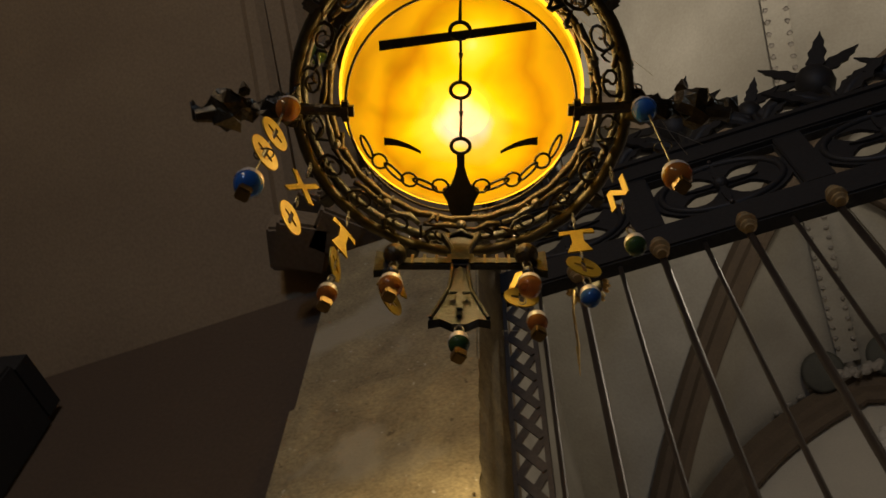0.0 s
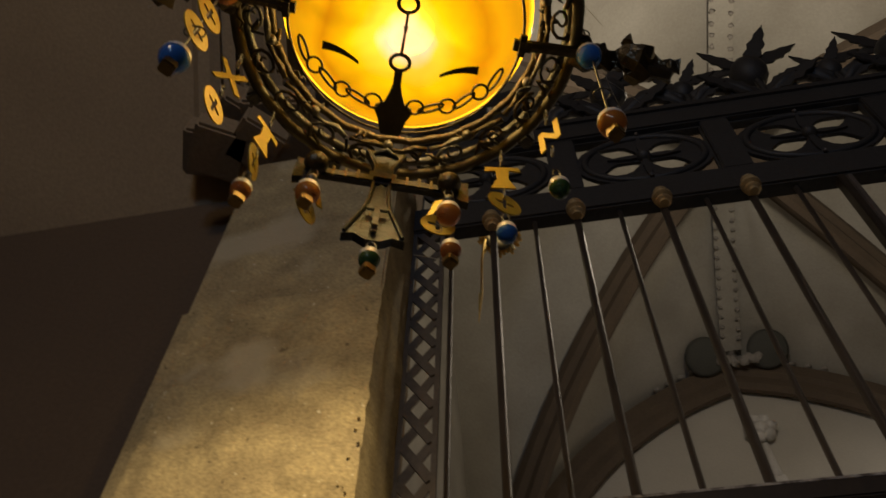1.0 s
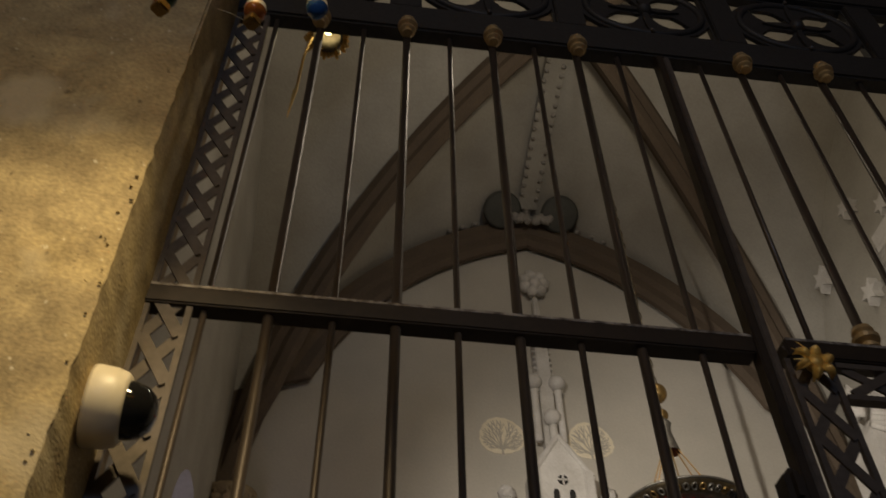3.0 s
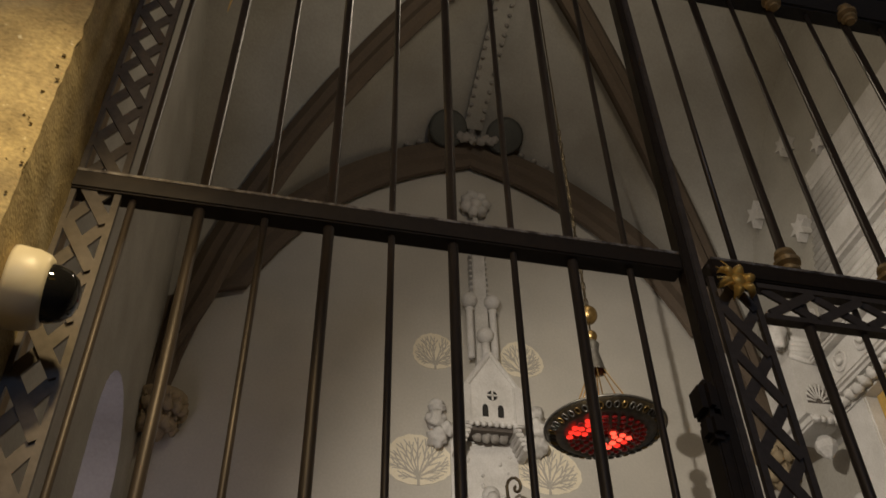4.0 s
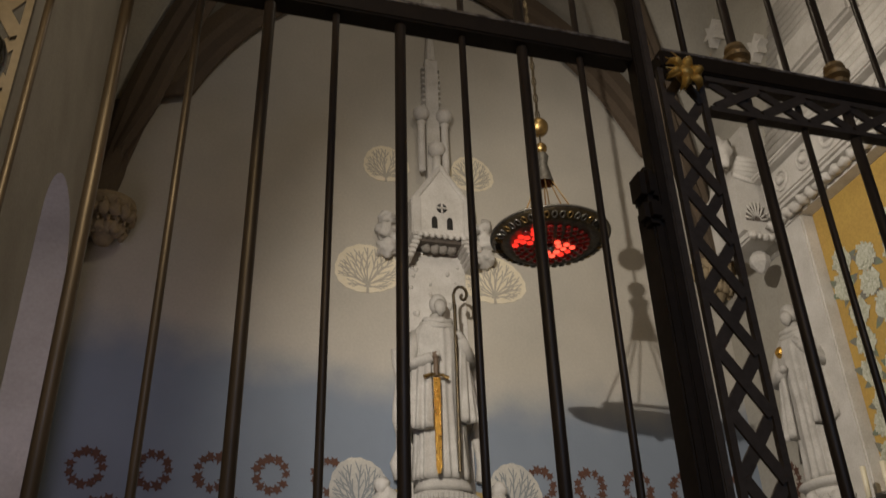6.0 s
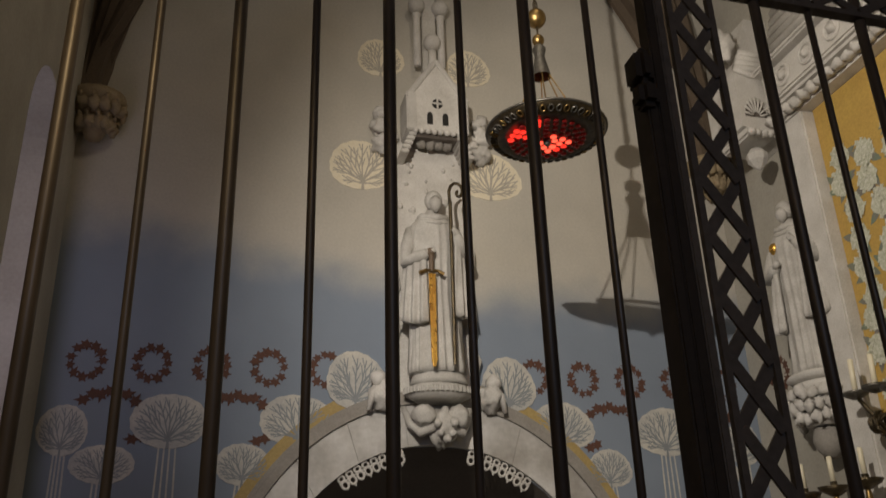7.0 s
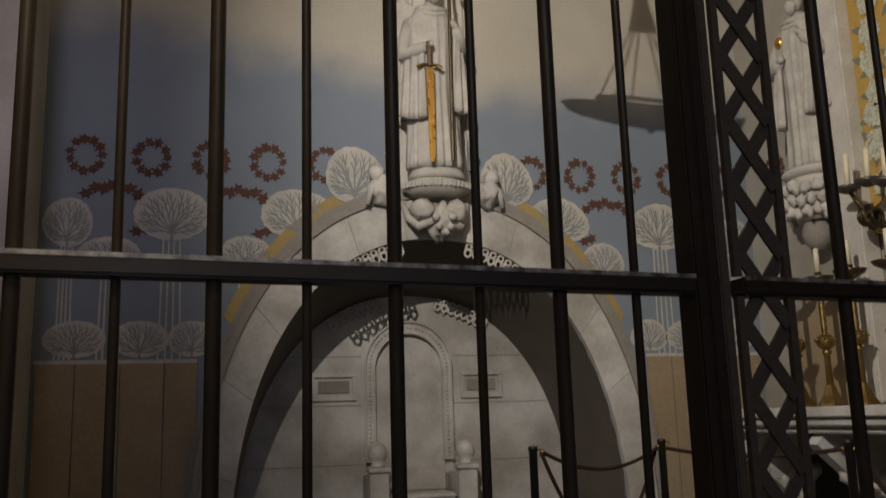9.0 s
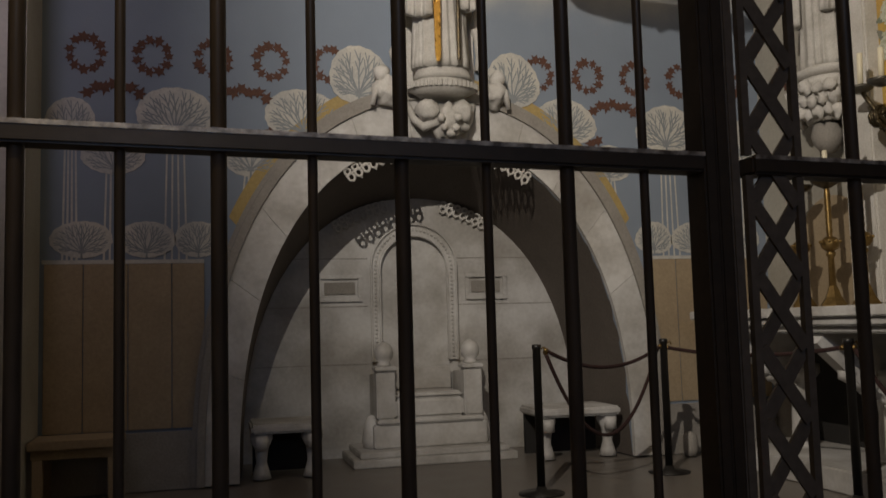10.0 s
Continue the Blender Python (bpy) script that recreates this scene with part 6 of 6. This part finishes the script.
part("body", L([(0, 0), (0.05, 0), (0.06, 0.05), (0.055, 0.16), (0.02, 0.19), (0, 0.19)], (4.12, 5.22, 0), 16), "grey_stone", bin_, "", True)

# ---- red glass lamp in the chapel ----
RLX, RLY, RLZ = 2.275, 3.0, 3.985
ROOM[0] = CHAPEL @ Matrix.Translation((RLX, RLY, RLZ)) @ Matrix.Diagonal((0.89, 0.89, 0.96, 1)) @ Matrix.Translation((-RLX, -RLY, -RLZ))
red = thing("red_lamp", (RLX, RLY, RLZ), "hanging dark metal dish lamp with glowing red glass", "lamp")
prof = [(0.41, 0.03), (0.405, 0.012), (0.33, -0.018), (0.27, -0.028)]
part("dish_rim", L(prof + [(0.268, -0.020), (0.33, -0.008), (0.40, 0.022), (0.408, 0.036), (0.41, 0.03)], (RLX, RLY, RLZ), 56), "bronze", red, "pierced dark metal dish rim", True)
part("edge", T([(RLX + 0.412 * math.cos(a), RLY + 0.412 * math.sin(a), RLZ + 0.03) for a in [2 * math.pi * i / 64 for i in range(64)]], 0.009, 6, True), "bronze_light", red, "", True)
for i in range(44):
    a = 2 * math.pi * i / 44
    c = Vector((RLX + 0.368 * math.cos(a), RLY + 0.368 * math.sin(a), RLZ - 0.008))
    u, v = Vector((math.cos(a), math.sin(a), 0.40)).normalized(), Vector((-math.sin(a), math.cos(a), 0))
    part("scroll", T([c + u * 0.026 * math.cos(k) + v * 0.017 * math.sin(k) for k in [j * math.pi / 4 for j in range(8)]], 0.0055, 5, True), "brass" if i % 3 == 0 else "bronze_light", red, "", True)
glassr = random.Random(7)
cells = []
for ring_i, (r0, n) in enumerate(((0.055, 6), (0.105, 11), (0.155, 16), (0.205, 21), (0.248, 26))):
    for k in range(n):
        cells.append((r0, 2 * math.pi * (k + 0.5 * (ring_i % 2)) / n, ring_i))
part("glass_bed", L([(0.272, -0.027), (0.20, -0.030), (0.10, -0.032), (0, -0.033), (0, -0.022), (0.10, -0.021), (0.20, -0.020), (0.268, -0.019)], (RLX, RLY, RLZ), 40), "bronze", red, "dark leaded bed of the glass", True)
for r0, a, ring_i in cells:
    x, y = RLX + r0 * math.cos(a), RLY + r0 * math.sin(a)
    z = RLZ - 0.034 + 0.005 * (r0 / 0.272) ** 2
    hot = math.hypot(x - RLX - 0.060, y - RLY - 0.05) < 0.112
    glow = "hot_glass" if (hot and glassr.random() < 0.55) else "red_glass" if (hot or (x < RLX - 0.12 and y < RLY + 0.1 and glassr.random() < 0.6)) else "dim_red"
    part("glass_piece", ball(bmesh.new(), (x, y, z), (0.0265 if hot else 0.0245) * glassr.uniform(0.82, 1.06), 8, 0.45), glow, red, "", True)
part("boss", L([(0, -0.085), (0.015, -0.075), (0.03, -0.055), (0.028, -0.034), (0, -0.034)], (RLX, RLY, RLZ), 14), "bronze_light", red, "", True)
part("inner_ring", T([(RLX + 0.24 * math.cos(a), RLY + 0.24 * math.sin(a), RLZ + 0.075) for a in [2 * math.pi * i / 40 for i in range(40)]], 0.012, 6, True), "brass", red, "", True)
for i in range(6):
    a = 2 * math.pi * i / 6 + 0.2
    part("suspension", T([(RLX + 0.24 * math.cos(a), RLY + 0.24 * math.sin(a), RLZ + 0.07), (RLX + 0.05 * math.cos(a), RLY + 0.05 * math.sin(a), RLZ + 0.46)], 0.005, 6), "brass", red)
part("crown_bell", L([(0.07, 0.44), (0.062, 0.47), (0.035, 0.60), (0.05, 0.66), (0.02, 0.70), (0, 0.71)], (RLX, RLY, RLZ), 20), "bronze_light", red, "", True)
part("small_ball", ball(bmesh.new(), (RLX, RLY, RLZ + 0.73), 0.045, 14), "brass", red, "", True)
part("large_ball", ball(bmesh.new(), (RLX, RLY, RLZ + 0.91), 0.072, 18), "brass", red, "polished brass ball", True)
part("chain", T([(RLX, RLY, RLZ + 0.7), (RLX, RLY, 9.50)], 0.007, 6), "bronze", red)
for i in range(26):
    part("chain_link", link((RLX, RLY, RLZ + 1.02 + i * 0.075), (0, 0, 1), 0.042, 0.016, 0.005, i % 2), "bronze", red)

# carved corbel under the ribs and round bosses at the arch crown
ROOM[0] = CHAPEL
for sx, x in ((1, XL + 0.14), (-1, XR - 0.14)):
    cb = thing("rib_corbel", (x, YB - 0.15, 4.95), "carved leafy stone corbel where the vault ribs spring", "corbel", "rib corbels")
    part("bell", L([(0, 0), (0.06, 0.02), (0.12, 0.14), (0.19, 0.30), (0.22, 0.34), (0.22, 0.40), (0, 0.40)], (x, YB - 0.12, 4.90), 20), "corbel_stone", cb, "", True)
    for i in range(16):
        a = math.pi + math.pi * (i % 8) / 7 + (0.2 if i > 7 else 0)
        zz, rr = (5.02, 0.13) if i < 8 else (5.16, 0.185)
        part("leaf", knobbly((x + rr * math.cos(a), YB - 0.12 + rr * math.sin(a), zz), 0.05, i, 1.3, 0.55), "corbel_stone", cb, "", True)
        part("leaf_curl", T([(x + rr * math.cos(a), YB - 0.12 + rr * math.sin(a), zz + 0.03), (x + (rr + 0.05) * math.cos(a), YB - 0.12 + (rr + 0.05) * math.sin(a), zz + 0.06), (x + (rr + 0.045) * math.cos(a), YB - 0.12 + (rr + 0.045) * math.sin(a), zz + 0.02)], [0.016, 0.018, 0.008], 6), "corbel_stone", cb, "", True)
for s in (-1, 1):
    bs = thing("carved_boss", (XC + 0.03 + s * 0.40, YB - 0.25, 9.0), "round grey carved shield boss at the crown of the wall arch", "boss", "crown bosses")
    b = L([(0, -0.05), (0.12, -0.045), (0.195, -0.02), (0.22, 0.02), (0.18, 0.05), (0, 0.05)], (0, 0, 0), 26)
    b.transform(pose(XC + 0.02 + s * 0.33, YB - 0.36, 8.95, 139, 0, 0))
    part("shield", b, "shield", bs, "", True)
    for i in range(6):
        part("leaf", knobbly((XC + 0.03 + s * (0.05 + 0.03 * i), YB - 0.33 - 0.01 * (i % 2), 8.84 + 0.02 * (i % 3)), 0.05, i, 1.0, 0.6), "grey_stone", bs, "", True)
for s in (-1, 1):
    for i in range(4):
        u = s * (0.16 + 0.05 * i)
        structure("rib_leaf", ball(bmesh.new(), (XC + 2.84 * u, YB - 0.16, SPRING + (CROWN - SPRING) * pointed(u) + 0.04), 0.045, 8, 0.4), "grey_stone", "small carved leaf along the wall rib", True)
ridge = tagged(thing("ridge_ornament", (XC, 3.0, CROWN), "pale painted strip with dark leaf edges along the ridge", "ridge ornament"), kind="structure")
b = grid(bmesh.new(), 2, 24, lambda u, v: Vector((XC - 0.11 + 0.22 * u, 1.0 + (YB - 1.3) * v, CROWN - 0.06 + dome_rise(0, (1.0 + (YB - 1.3) * v - VYC) / 2.7))))
part("strip", b, "plaster", ridge)
for i in range(34):
    for s in (-1, 1):
        y = 1.05 + i * 0.117 + 0.05 * (s > 0)
        part("leaf", knobbly((XC + s * 0.085, y, CROWN - 0.075 + dome_rise(0, (y - VYC) / 2.7)), 0.024, i, 0.5, 0.7, 1.4), "grey_stone", ridge, "", True)

# ---- side altar on the east wall ----
altar = thing("stone_altar", (4.5, 3.7, 0), "white marble altar table on carved supports by the side wall", "altar")
part("tabletop", B(4.00, XR - 0.01, 2.40, 4.93, 1.085, 1.150, bevel=0.008), "marble", altar)
part("edge_moulding", B(4.03, XR - 0.01, 2.43, 4.90, 1.030, 1.083, bevel=0.010), "marble", altar)
part("edge_moulding", B(4.07, XR - 0.01, 2.47, 4.86, 0.985, 1.028, bevel=0.010), "marble", altar)
for y in (4.45, 3.55, 2.7):
    part("support", L([(0, 0), (0.13, 0), (0.13, 0.06), (0.09, 0.10), (0.075, 0.45), (0.09, 0.62), (0.14, 0.68), (0.14, 0.74), (0, 0.74)], (4.62, y, 0), 16), "marble", altar, "", True)
    br = bmesh.new()
    prism(br, [(0, 0.98), (0.50, 0.98), (0.56, 0.92), (0.15, 0.55), (0, 0.50)], Matrix.Translation((4.62, y + 0.05, 0)) @ pose(0, 0, 0, 90, 0, 0) @ Matrix.Scale(-1, 4, (1, 0, 0)), 0.10)
    part("bracket", br, "marble", altar)
    for k in range(4):
        part("volute", knobbly((4.30 + 0.08 * k, y, 0.72 - 0.04 * k), 0.058, k), "marble", altar, "", True)
part("altar_step", B(4.15, XR - 0.01, 2.4, 4.9, -0.011, 0.14, bevel=0.01), "marble", altar)
# near-black panel painted for the shade below the tabletop
part("back_panel", B(4.90, XR - 0.012, 2.45, 4.88, 0.142, 0.98), "near_black", altar, "near-black panel for the shade under the table")


def candlestick(x, y, h=0.93, candle=0.20, z0=1.151):
    t = thing("candlestick", (x, y, z0), "tall aged brass altar candlestick with an ivory candle", "candlestick", "altar candlesticks")
    part("foot", L([(0, 0), (0.10, 0), (0.095, 0.02), (0.06, 0.07), (0.03, 0.15), (0, 0.15)], (x, y, z0), 6), "brass", t)
    part("stem", L([(0, 0.14), (0.026, 0.15), (0.022, 0.36), (0.034, 0.37), (0.034, 0.39), (0.022, 0.40)] + [(0.020 + 0.004 * (k % 2), 0.53 + 0.025 * k) for k in range(13)] + [(0.018, h - 0.06), (0, h - 0.05)], (x, y, z0), 14), "brass", t, "", True)
    knop = part("knop", ball(bmesh.new(), (x, y, z0 + 0.455), 0.068, 14, 0.85), "brass", t, "", True)
    for k in range(8):
        a = k * math.pi / 4
        part("knop_stud", ball(bmesh.new(), (x + 0.066 * math.cos(a), y + 0.066 * math.sin(a), z0 + 0.47), 0.014, 6), "brass", knop, "", True)
    part("drip_pan", L([(0, h - 0.075), (0.03, h - 0.07), (0.10, h - 0.03), (0.115, h - 0.005), (0.105, h - 0.005), (0.09, h - 0.025), (0, h - 0.05)], (x, y, z0), 20), "bronze", t, "dark drip pan", True)
    part("socket", L([(0, h - 0.05), (0.02, h - 0.05), (0.026, h + 0.03), (0, h + 0.03)], (x, y, z0), 12), "bronze", t, "", True)
    part("candle", L([(0, h + 0.02), (0.019, h + 0.02), (0.019, h + candle), (0.012, h + candle + 0.008), (0, h + candle + 0.004)], (x, y, z0), 14), "candle", t, "ivory wax candle", True)


for y in (4.46, 4.13, 3.80, 3.42, 3.05):
    candlestick(4.70, y)

# bracket with candles on the wall
br = thing("wall_candelabrum", (4.9, 3.65, 2.5), "dark scrolled metal wall bracket with candles", "candelabrum")
part("arm", T([(5.04, 3.6, 2.35), (4.92, 3.6, 2.30), (4.80, 3.62, 2.38), (4.72, 3.66, 2.52), (4.70, 3.70, 2.60)], 0.016, 8), "bronze", br, "", True)
for k in range(9):
    a = k * 0.7
    part("scroll", T([(4.80 + (0.09 - 0.006 * j) * math.cos(j * 0.7 + a), 3.65 + 0.05 * math.cos(a), 2.42 + (0.09 - 0.006 * j) * math.sin(j * 0.7 + a)) for j in range(9)], 0.010, 6), "bronze", br, "", True)
for y, z, h in ((3.72, 2.60, 0.28), (3.52, 2.60, 0.26), (3.36, 2.56, 0.26)):
    part("cup", L([(0, 0), (0.03, 0), (0.085, 0.03), (0.09, 0.05), (0, 0.04)], (4.70, y, z), 18), "bronze_light", br, "", True)
    b = L([(0, 0.03), (0.019, 0.03), (0.019, h), (0, h + 0.005)], (0, 0, 0), 14)
    b.transform(pose(4.70, y, z, 3, 0, 0))
    part("candle", b, "candle", br, "ivory wax candle", True)

# retable: white pilasters, tiled canopy, painted ochre panel
ret = thing("stone_retable", (XR, 3.2, 2.4), "white carved stone retable with tiled canopy over a painted panel", "retable")
WX = XR - 0.004
part("pilaster", B(WX - 0.16, WX, 3.86, 4.16, 1.16, 5.038, bevel=0.015), "stone", ret)
part("cornice", B(WX - 0.26, WX, 1.8, 4.18, 5.16, 5.24, bevel=0.03), "stone", ret)
part("cornice", B(WX - 0.19, WX, 1.8, 4.18, 5.04, 5.158, bevel=0.03), "stone", ret)
part("fascia", B(WX - 0.22, WX, 1.8, 4.18, 5.242, 5.54, bevel=0.02), "stone", ret)
part("eave", B(WX - 0.30, WX, 1.8, 4.20, 5.542, 5.60, bevel=0.018), "stone", ret)
for i in range(22):
    part("cornice_leaf", knobbly((WX - 0.22, 4.14 - i * 0.108, 5.08), 0.055, i, 0.75, 0.6), "stone", ret, "", True)
for i in range(7):
    part("fascia_roundel", T([(WX - 0.226, 3.90 - i * 0.32 + 0.085 * math.cos(k), 5.39 + 0.085 * math.sin(k)) for k in [j * math.pi / 8 for j in range(16)]], 0.016, 6, True), "stone", ret, "", True)
    part("fascia_leaf", knobbly((WX - 0.225, 3.90 - i * 0.32, 5.39), 0.045, i, 1.0, 0.6), "stone", ret, "", True)
# roof over the cornice: courses of round tiles that step back towards the wall
for i in range(20):
    part("roof_tile", T([(WX - 0.27 + 0.012 * i, 2.0, 5.63 + i * 0.085), (WX - 0.27 + 0.012 * i + 0.006 * (i % 2), 3.0, 5.63 + i * 0.085), (WX - 0.27 + 0.012 * i, 3.92 - 0.016 * i, 5.63 + i * 0.085)], 0.047, 8), "stone", ret, "", True)
part("roof_body", B(WX - 0.22, WX, 2.0, 3.90, 5.602, 5.90), "stone", ret)
part("roof_body", B(WX - 0.10, WX, 2.0, 3.60, 5.902, 7.30), "stone", ret)
part("roof_slab", B(WX - 0.34, WX, 2.55, 3.45, 6.06, 6.36, bevel=0.03), "stone", ret)
part("canopy_boss", L([(0, 4.70), (0.03, 4.72), (0.085, 4.79), (0.09, 4.85), (0.05, 4.90), (0, 4.91)], (WX - 0.30, 4.32, 0), 8), "stone", ret, "hanging stone boss")
# canopy over the side statue: a block with a pierced shell on its face and a tiled roof
CX0, CY0 = WX - 0.46, 4.215
block = part("canopy_block", P([(0, 5.06), (0.46, 4.98), (0.46, 5.62), (0.30, 5.545), (0.14, 5.56), (0, 5.60)], facing(CX0, CY0 + 0.46, 0), 0.46), "stone", ret)
part("canopy_edge", T([(CX0, CY0 - 0.02, 5.62), (CX0 + 0.14, CY0 - 0.02, 5.575), (CX0 + 0.30, CY0 - 0.02, 5.56), (CX0 + 0.46, CY0 - 0.02, 5.635)], 0.026, 8), "stone", block, "", True)
# thin plate whose dark colour is the shade inside the shell
part("shell_hollow", P([(0.105 * math.cos(a), 0.16 * math.sin(a)) for a in [math.pi * k / 12 for k in range(13)]], facing(CX0 + 0.15, CY0 - 0.001, 5.16), 0.004), "soffit", block, "plate coloured dark for the shade behind the shell ribs")
for k in range(9):
    a = math.pi * (0.05 + 0.90 * k / 8)
    part("fan_rib", T([(CX0 + 0.15 + 0.03 * math.cos(a), CY0 - 0.012, 5.165 + 0.04 * math.sin(a)), (CX0 + 0.15 + 0.118 * math.cos(a), CY0 - 0.016, 5.16 + 0.185 * math.sin(a))], [0.006, 0.011], 6), "stone", block, "", True)
part("canopy_foot", B(CX0 + 0.02, CX0 + 0.30, CY0 - 0.03, CY0 + 0.40, 4.97, 5.055, bevel=0.02), "stone", block)
for k in range(5):
    part("foot_leaf", knobbly((CX0 + 0.05 + 0.06 * k, CY0 - 0.03, 4.99), 0.036, k, 0.9, 0.6), "stone", block, "", True)
for i in range(9):
    part("canopy_tile", T([(CX0 + 0.04 + 0.024 * i, CY0 + 0.02 + 0.012 * i, 5.66 + i * 0.062), (WX, CY0 + 0.02 + 0.012 * i, 5.66 + i * 0.062)], 0.037, 8), "stone", block, "", True)
part("canopy_roof", P([(0.02, 5.60), (0.46, 5.60), (0.46, 6.22), (0.24, 6.22)], facing(CX0, CY0 + 0.45, 0), 0.42), "stone", block)
part("canopy_figure", knobbly((CX0 - 0.02, CY0 + 0.03, 5.86), 0.085, 5, 1.9, 0.45, 2.0, 3), "stone", block, "", True)
panel = part("painted_panel", B(WX - 0.05, WX, 2.2, 3.855, 2.35, 5.036, bevel=0.004), "ochre_panel", ret, "ochre panel painted with pale flower clusters")
fl = random.Random(9)
for col in range(6):
    for row in range(11):
        y, z = 3.68 - col * 0.28 + fl.uniform(-0.05, 0.05), 2.50 + row * 0.225 + 0.11 * (col % 2) + fl.uniform(-0.05, 0.05)
        if z > 4.75 - 0.10 * (col % 3):
            continue
        m = Matrix.Translation((WX - 0.0504, y, z)) @ pose(0, 0, 0, 90, 0, -90)
        leaves, petals = bmesh.new(), bmesh.new()
        for k in range(5):
            a = fl.uniform(0, 6.28)
            prism(leaves, [(u, v) for u, v in leaf_outline(6, 0.032, 0.15)], m @ pose(fl.uniform(-0.05, 0.05), fl.uniform(-0.06, 0.02), 0.0005 * k, 0, 0, math.degrees(a)), 0.0004)
        prism(petals, [(0.098 * (1 + 0.13 * math.sin(5 * j + col)) * math.cos(j * math.pi / 9), 0.108 * (1 + 0.13 * math.sin(4 * j + row)) * math.sin(j * math.pi / 9)) for j in range(18)], m @ Matrix.Translation((0, 0, 0.003)), 0.0012)
        for k in range(30):
            rr, a = 0.105 * math.sqrt(fl.random()), fl.uniform(0, 6.28)
            q = fl.uniform(0.014, 0.023)
            prism(petals, [(rr * math.cos(a) + q * (1 + 0.35 * math.sin(4 * j * math.pi / 6)) * math.cos(j * math.pi / 6), 1.1 * rr * math.sin(a) + q * (1 + 0.35 * math.sin(4 * j * math.pi / 6)) * math.sin(j * math.pi / 6)) for j in range(12)], m @ Matrix.Translation((0, 0, 0.0035 + 0.0004 * k)), 0.0006)
        bunch = part("painted_foliage", leaves, "leaf_paint", panel)
        part("flower", petals, "flower", bunch, "pale painted bloom")

robed_figure("statue", WX - 0.16, 4.28, 2.95, 1.45, "white stone robed statue on a bracket by the retable", turn=-74)
ob_ = thing("gilt_orb", (4.775, 4.36, 4.0), "small gilt orb held by the white statue", "orb")
part("orb", ball(bmesh.new(), (4.775, 4.36, 4.00), 0.052, 14), "gold", ob_, "", True)
ped = thing("statue_bracket", (WX - 0.15, 4.34, 2.5), "white carved stone bracket of stacked leaves under the statue", "bracket")
for z, r, h in ((2.89, 0.26, 0.06), (2.79, 0.22, 0.09), (2.67, 0.24, 0.10), (2.55, 0.19, 0.11)):
    part("tier", L([(0, 0), (r * 0.8, 0), (r, h * 0.6), (r * 0.92, h), (0, h)], (WX - 0.15, 4.34, z), 18, squash=(0.75, 1)), "stone", ped, "", True)
for i in range(30):
    a = math.pi * (0.42 + 1.16 * (i % 10) / 9 + 0.05 * (i // 10))
    q = 1.08 - 0.14 * (i // 10)
    part("leaf", knobbly((WX - 0.15 + 0.19 * q * math.cos(a), 4.34 + 0.24 * q * math.sin(a), 2.77 - 0.085 * (i // 10) + 0.012 * (i % 3)), 0.038 + 0.008 * (i % 2), i, 1.25, 0.75), "stone", ped, "", True)
part("urn", L([(0, 2.31), (0.05, 2.32), (0.10, 2.38), (0.12, 2.45), (0.10, 2.54), (0, 2.55)], (WX - 0.13, 4.35, 0), 18), "grey_stone", ped, "", True)

# carved stars on the wall above
star = [((0.15 if i % 2 == 0 else 0.07) * math.cos(i * math.pi / 6), (0.15 if i % 2 == 0 else 0.07) * math.sin(i * math.pi / 6)) for i in range(12)]
for y, z, k in ((4.50, 7.64, 1.0), (3.95, 6.95, 0.9), (3.62, 6.75, 1.0), (3.30, 7.45, 0.8), (3.75, 7.9, 0.8)):
    b = bmesh.new()
    prism(b, [(u * k, v * k) for u, v in star], Matrix.Translation((WX, y, z)) @ pose(0, 0, 0, 90, 0, -90), 0.10)
    solid("stone_star", b, "stone", "pale carved six-pointed stone star on the wall", "star", "stone stars")
# small arched aumbry behind the candles
aum = tagged(thing("wall_recess", (WX, 4.45, 1.2), "shallow tan round-topped recess behind the candlesticks", "recess"), kind="structure")
b = bmesh.new()
prism(b, round_arch(0.40, 2.02, 1.16), Matrix.Translation((WX, 4.52, 0)) @ pose(0, 0, 0, 90, 0, -90), 0.02)
part("recess_face", b, "dado", aum)
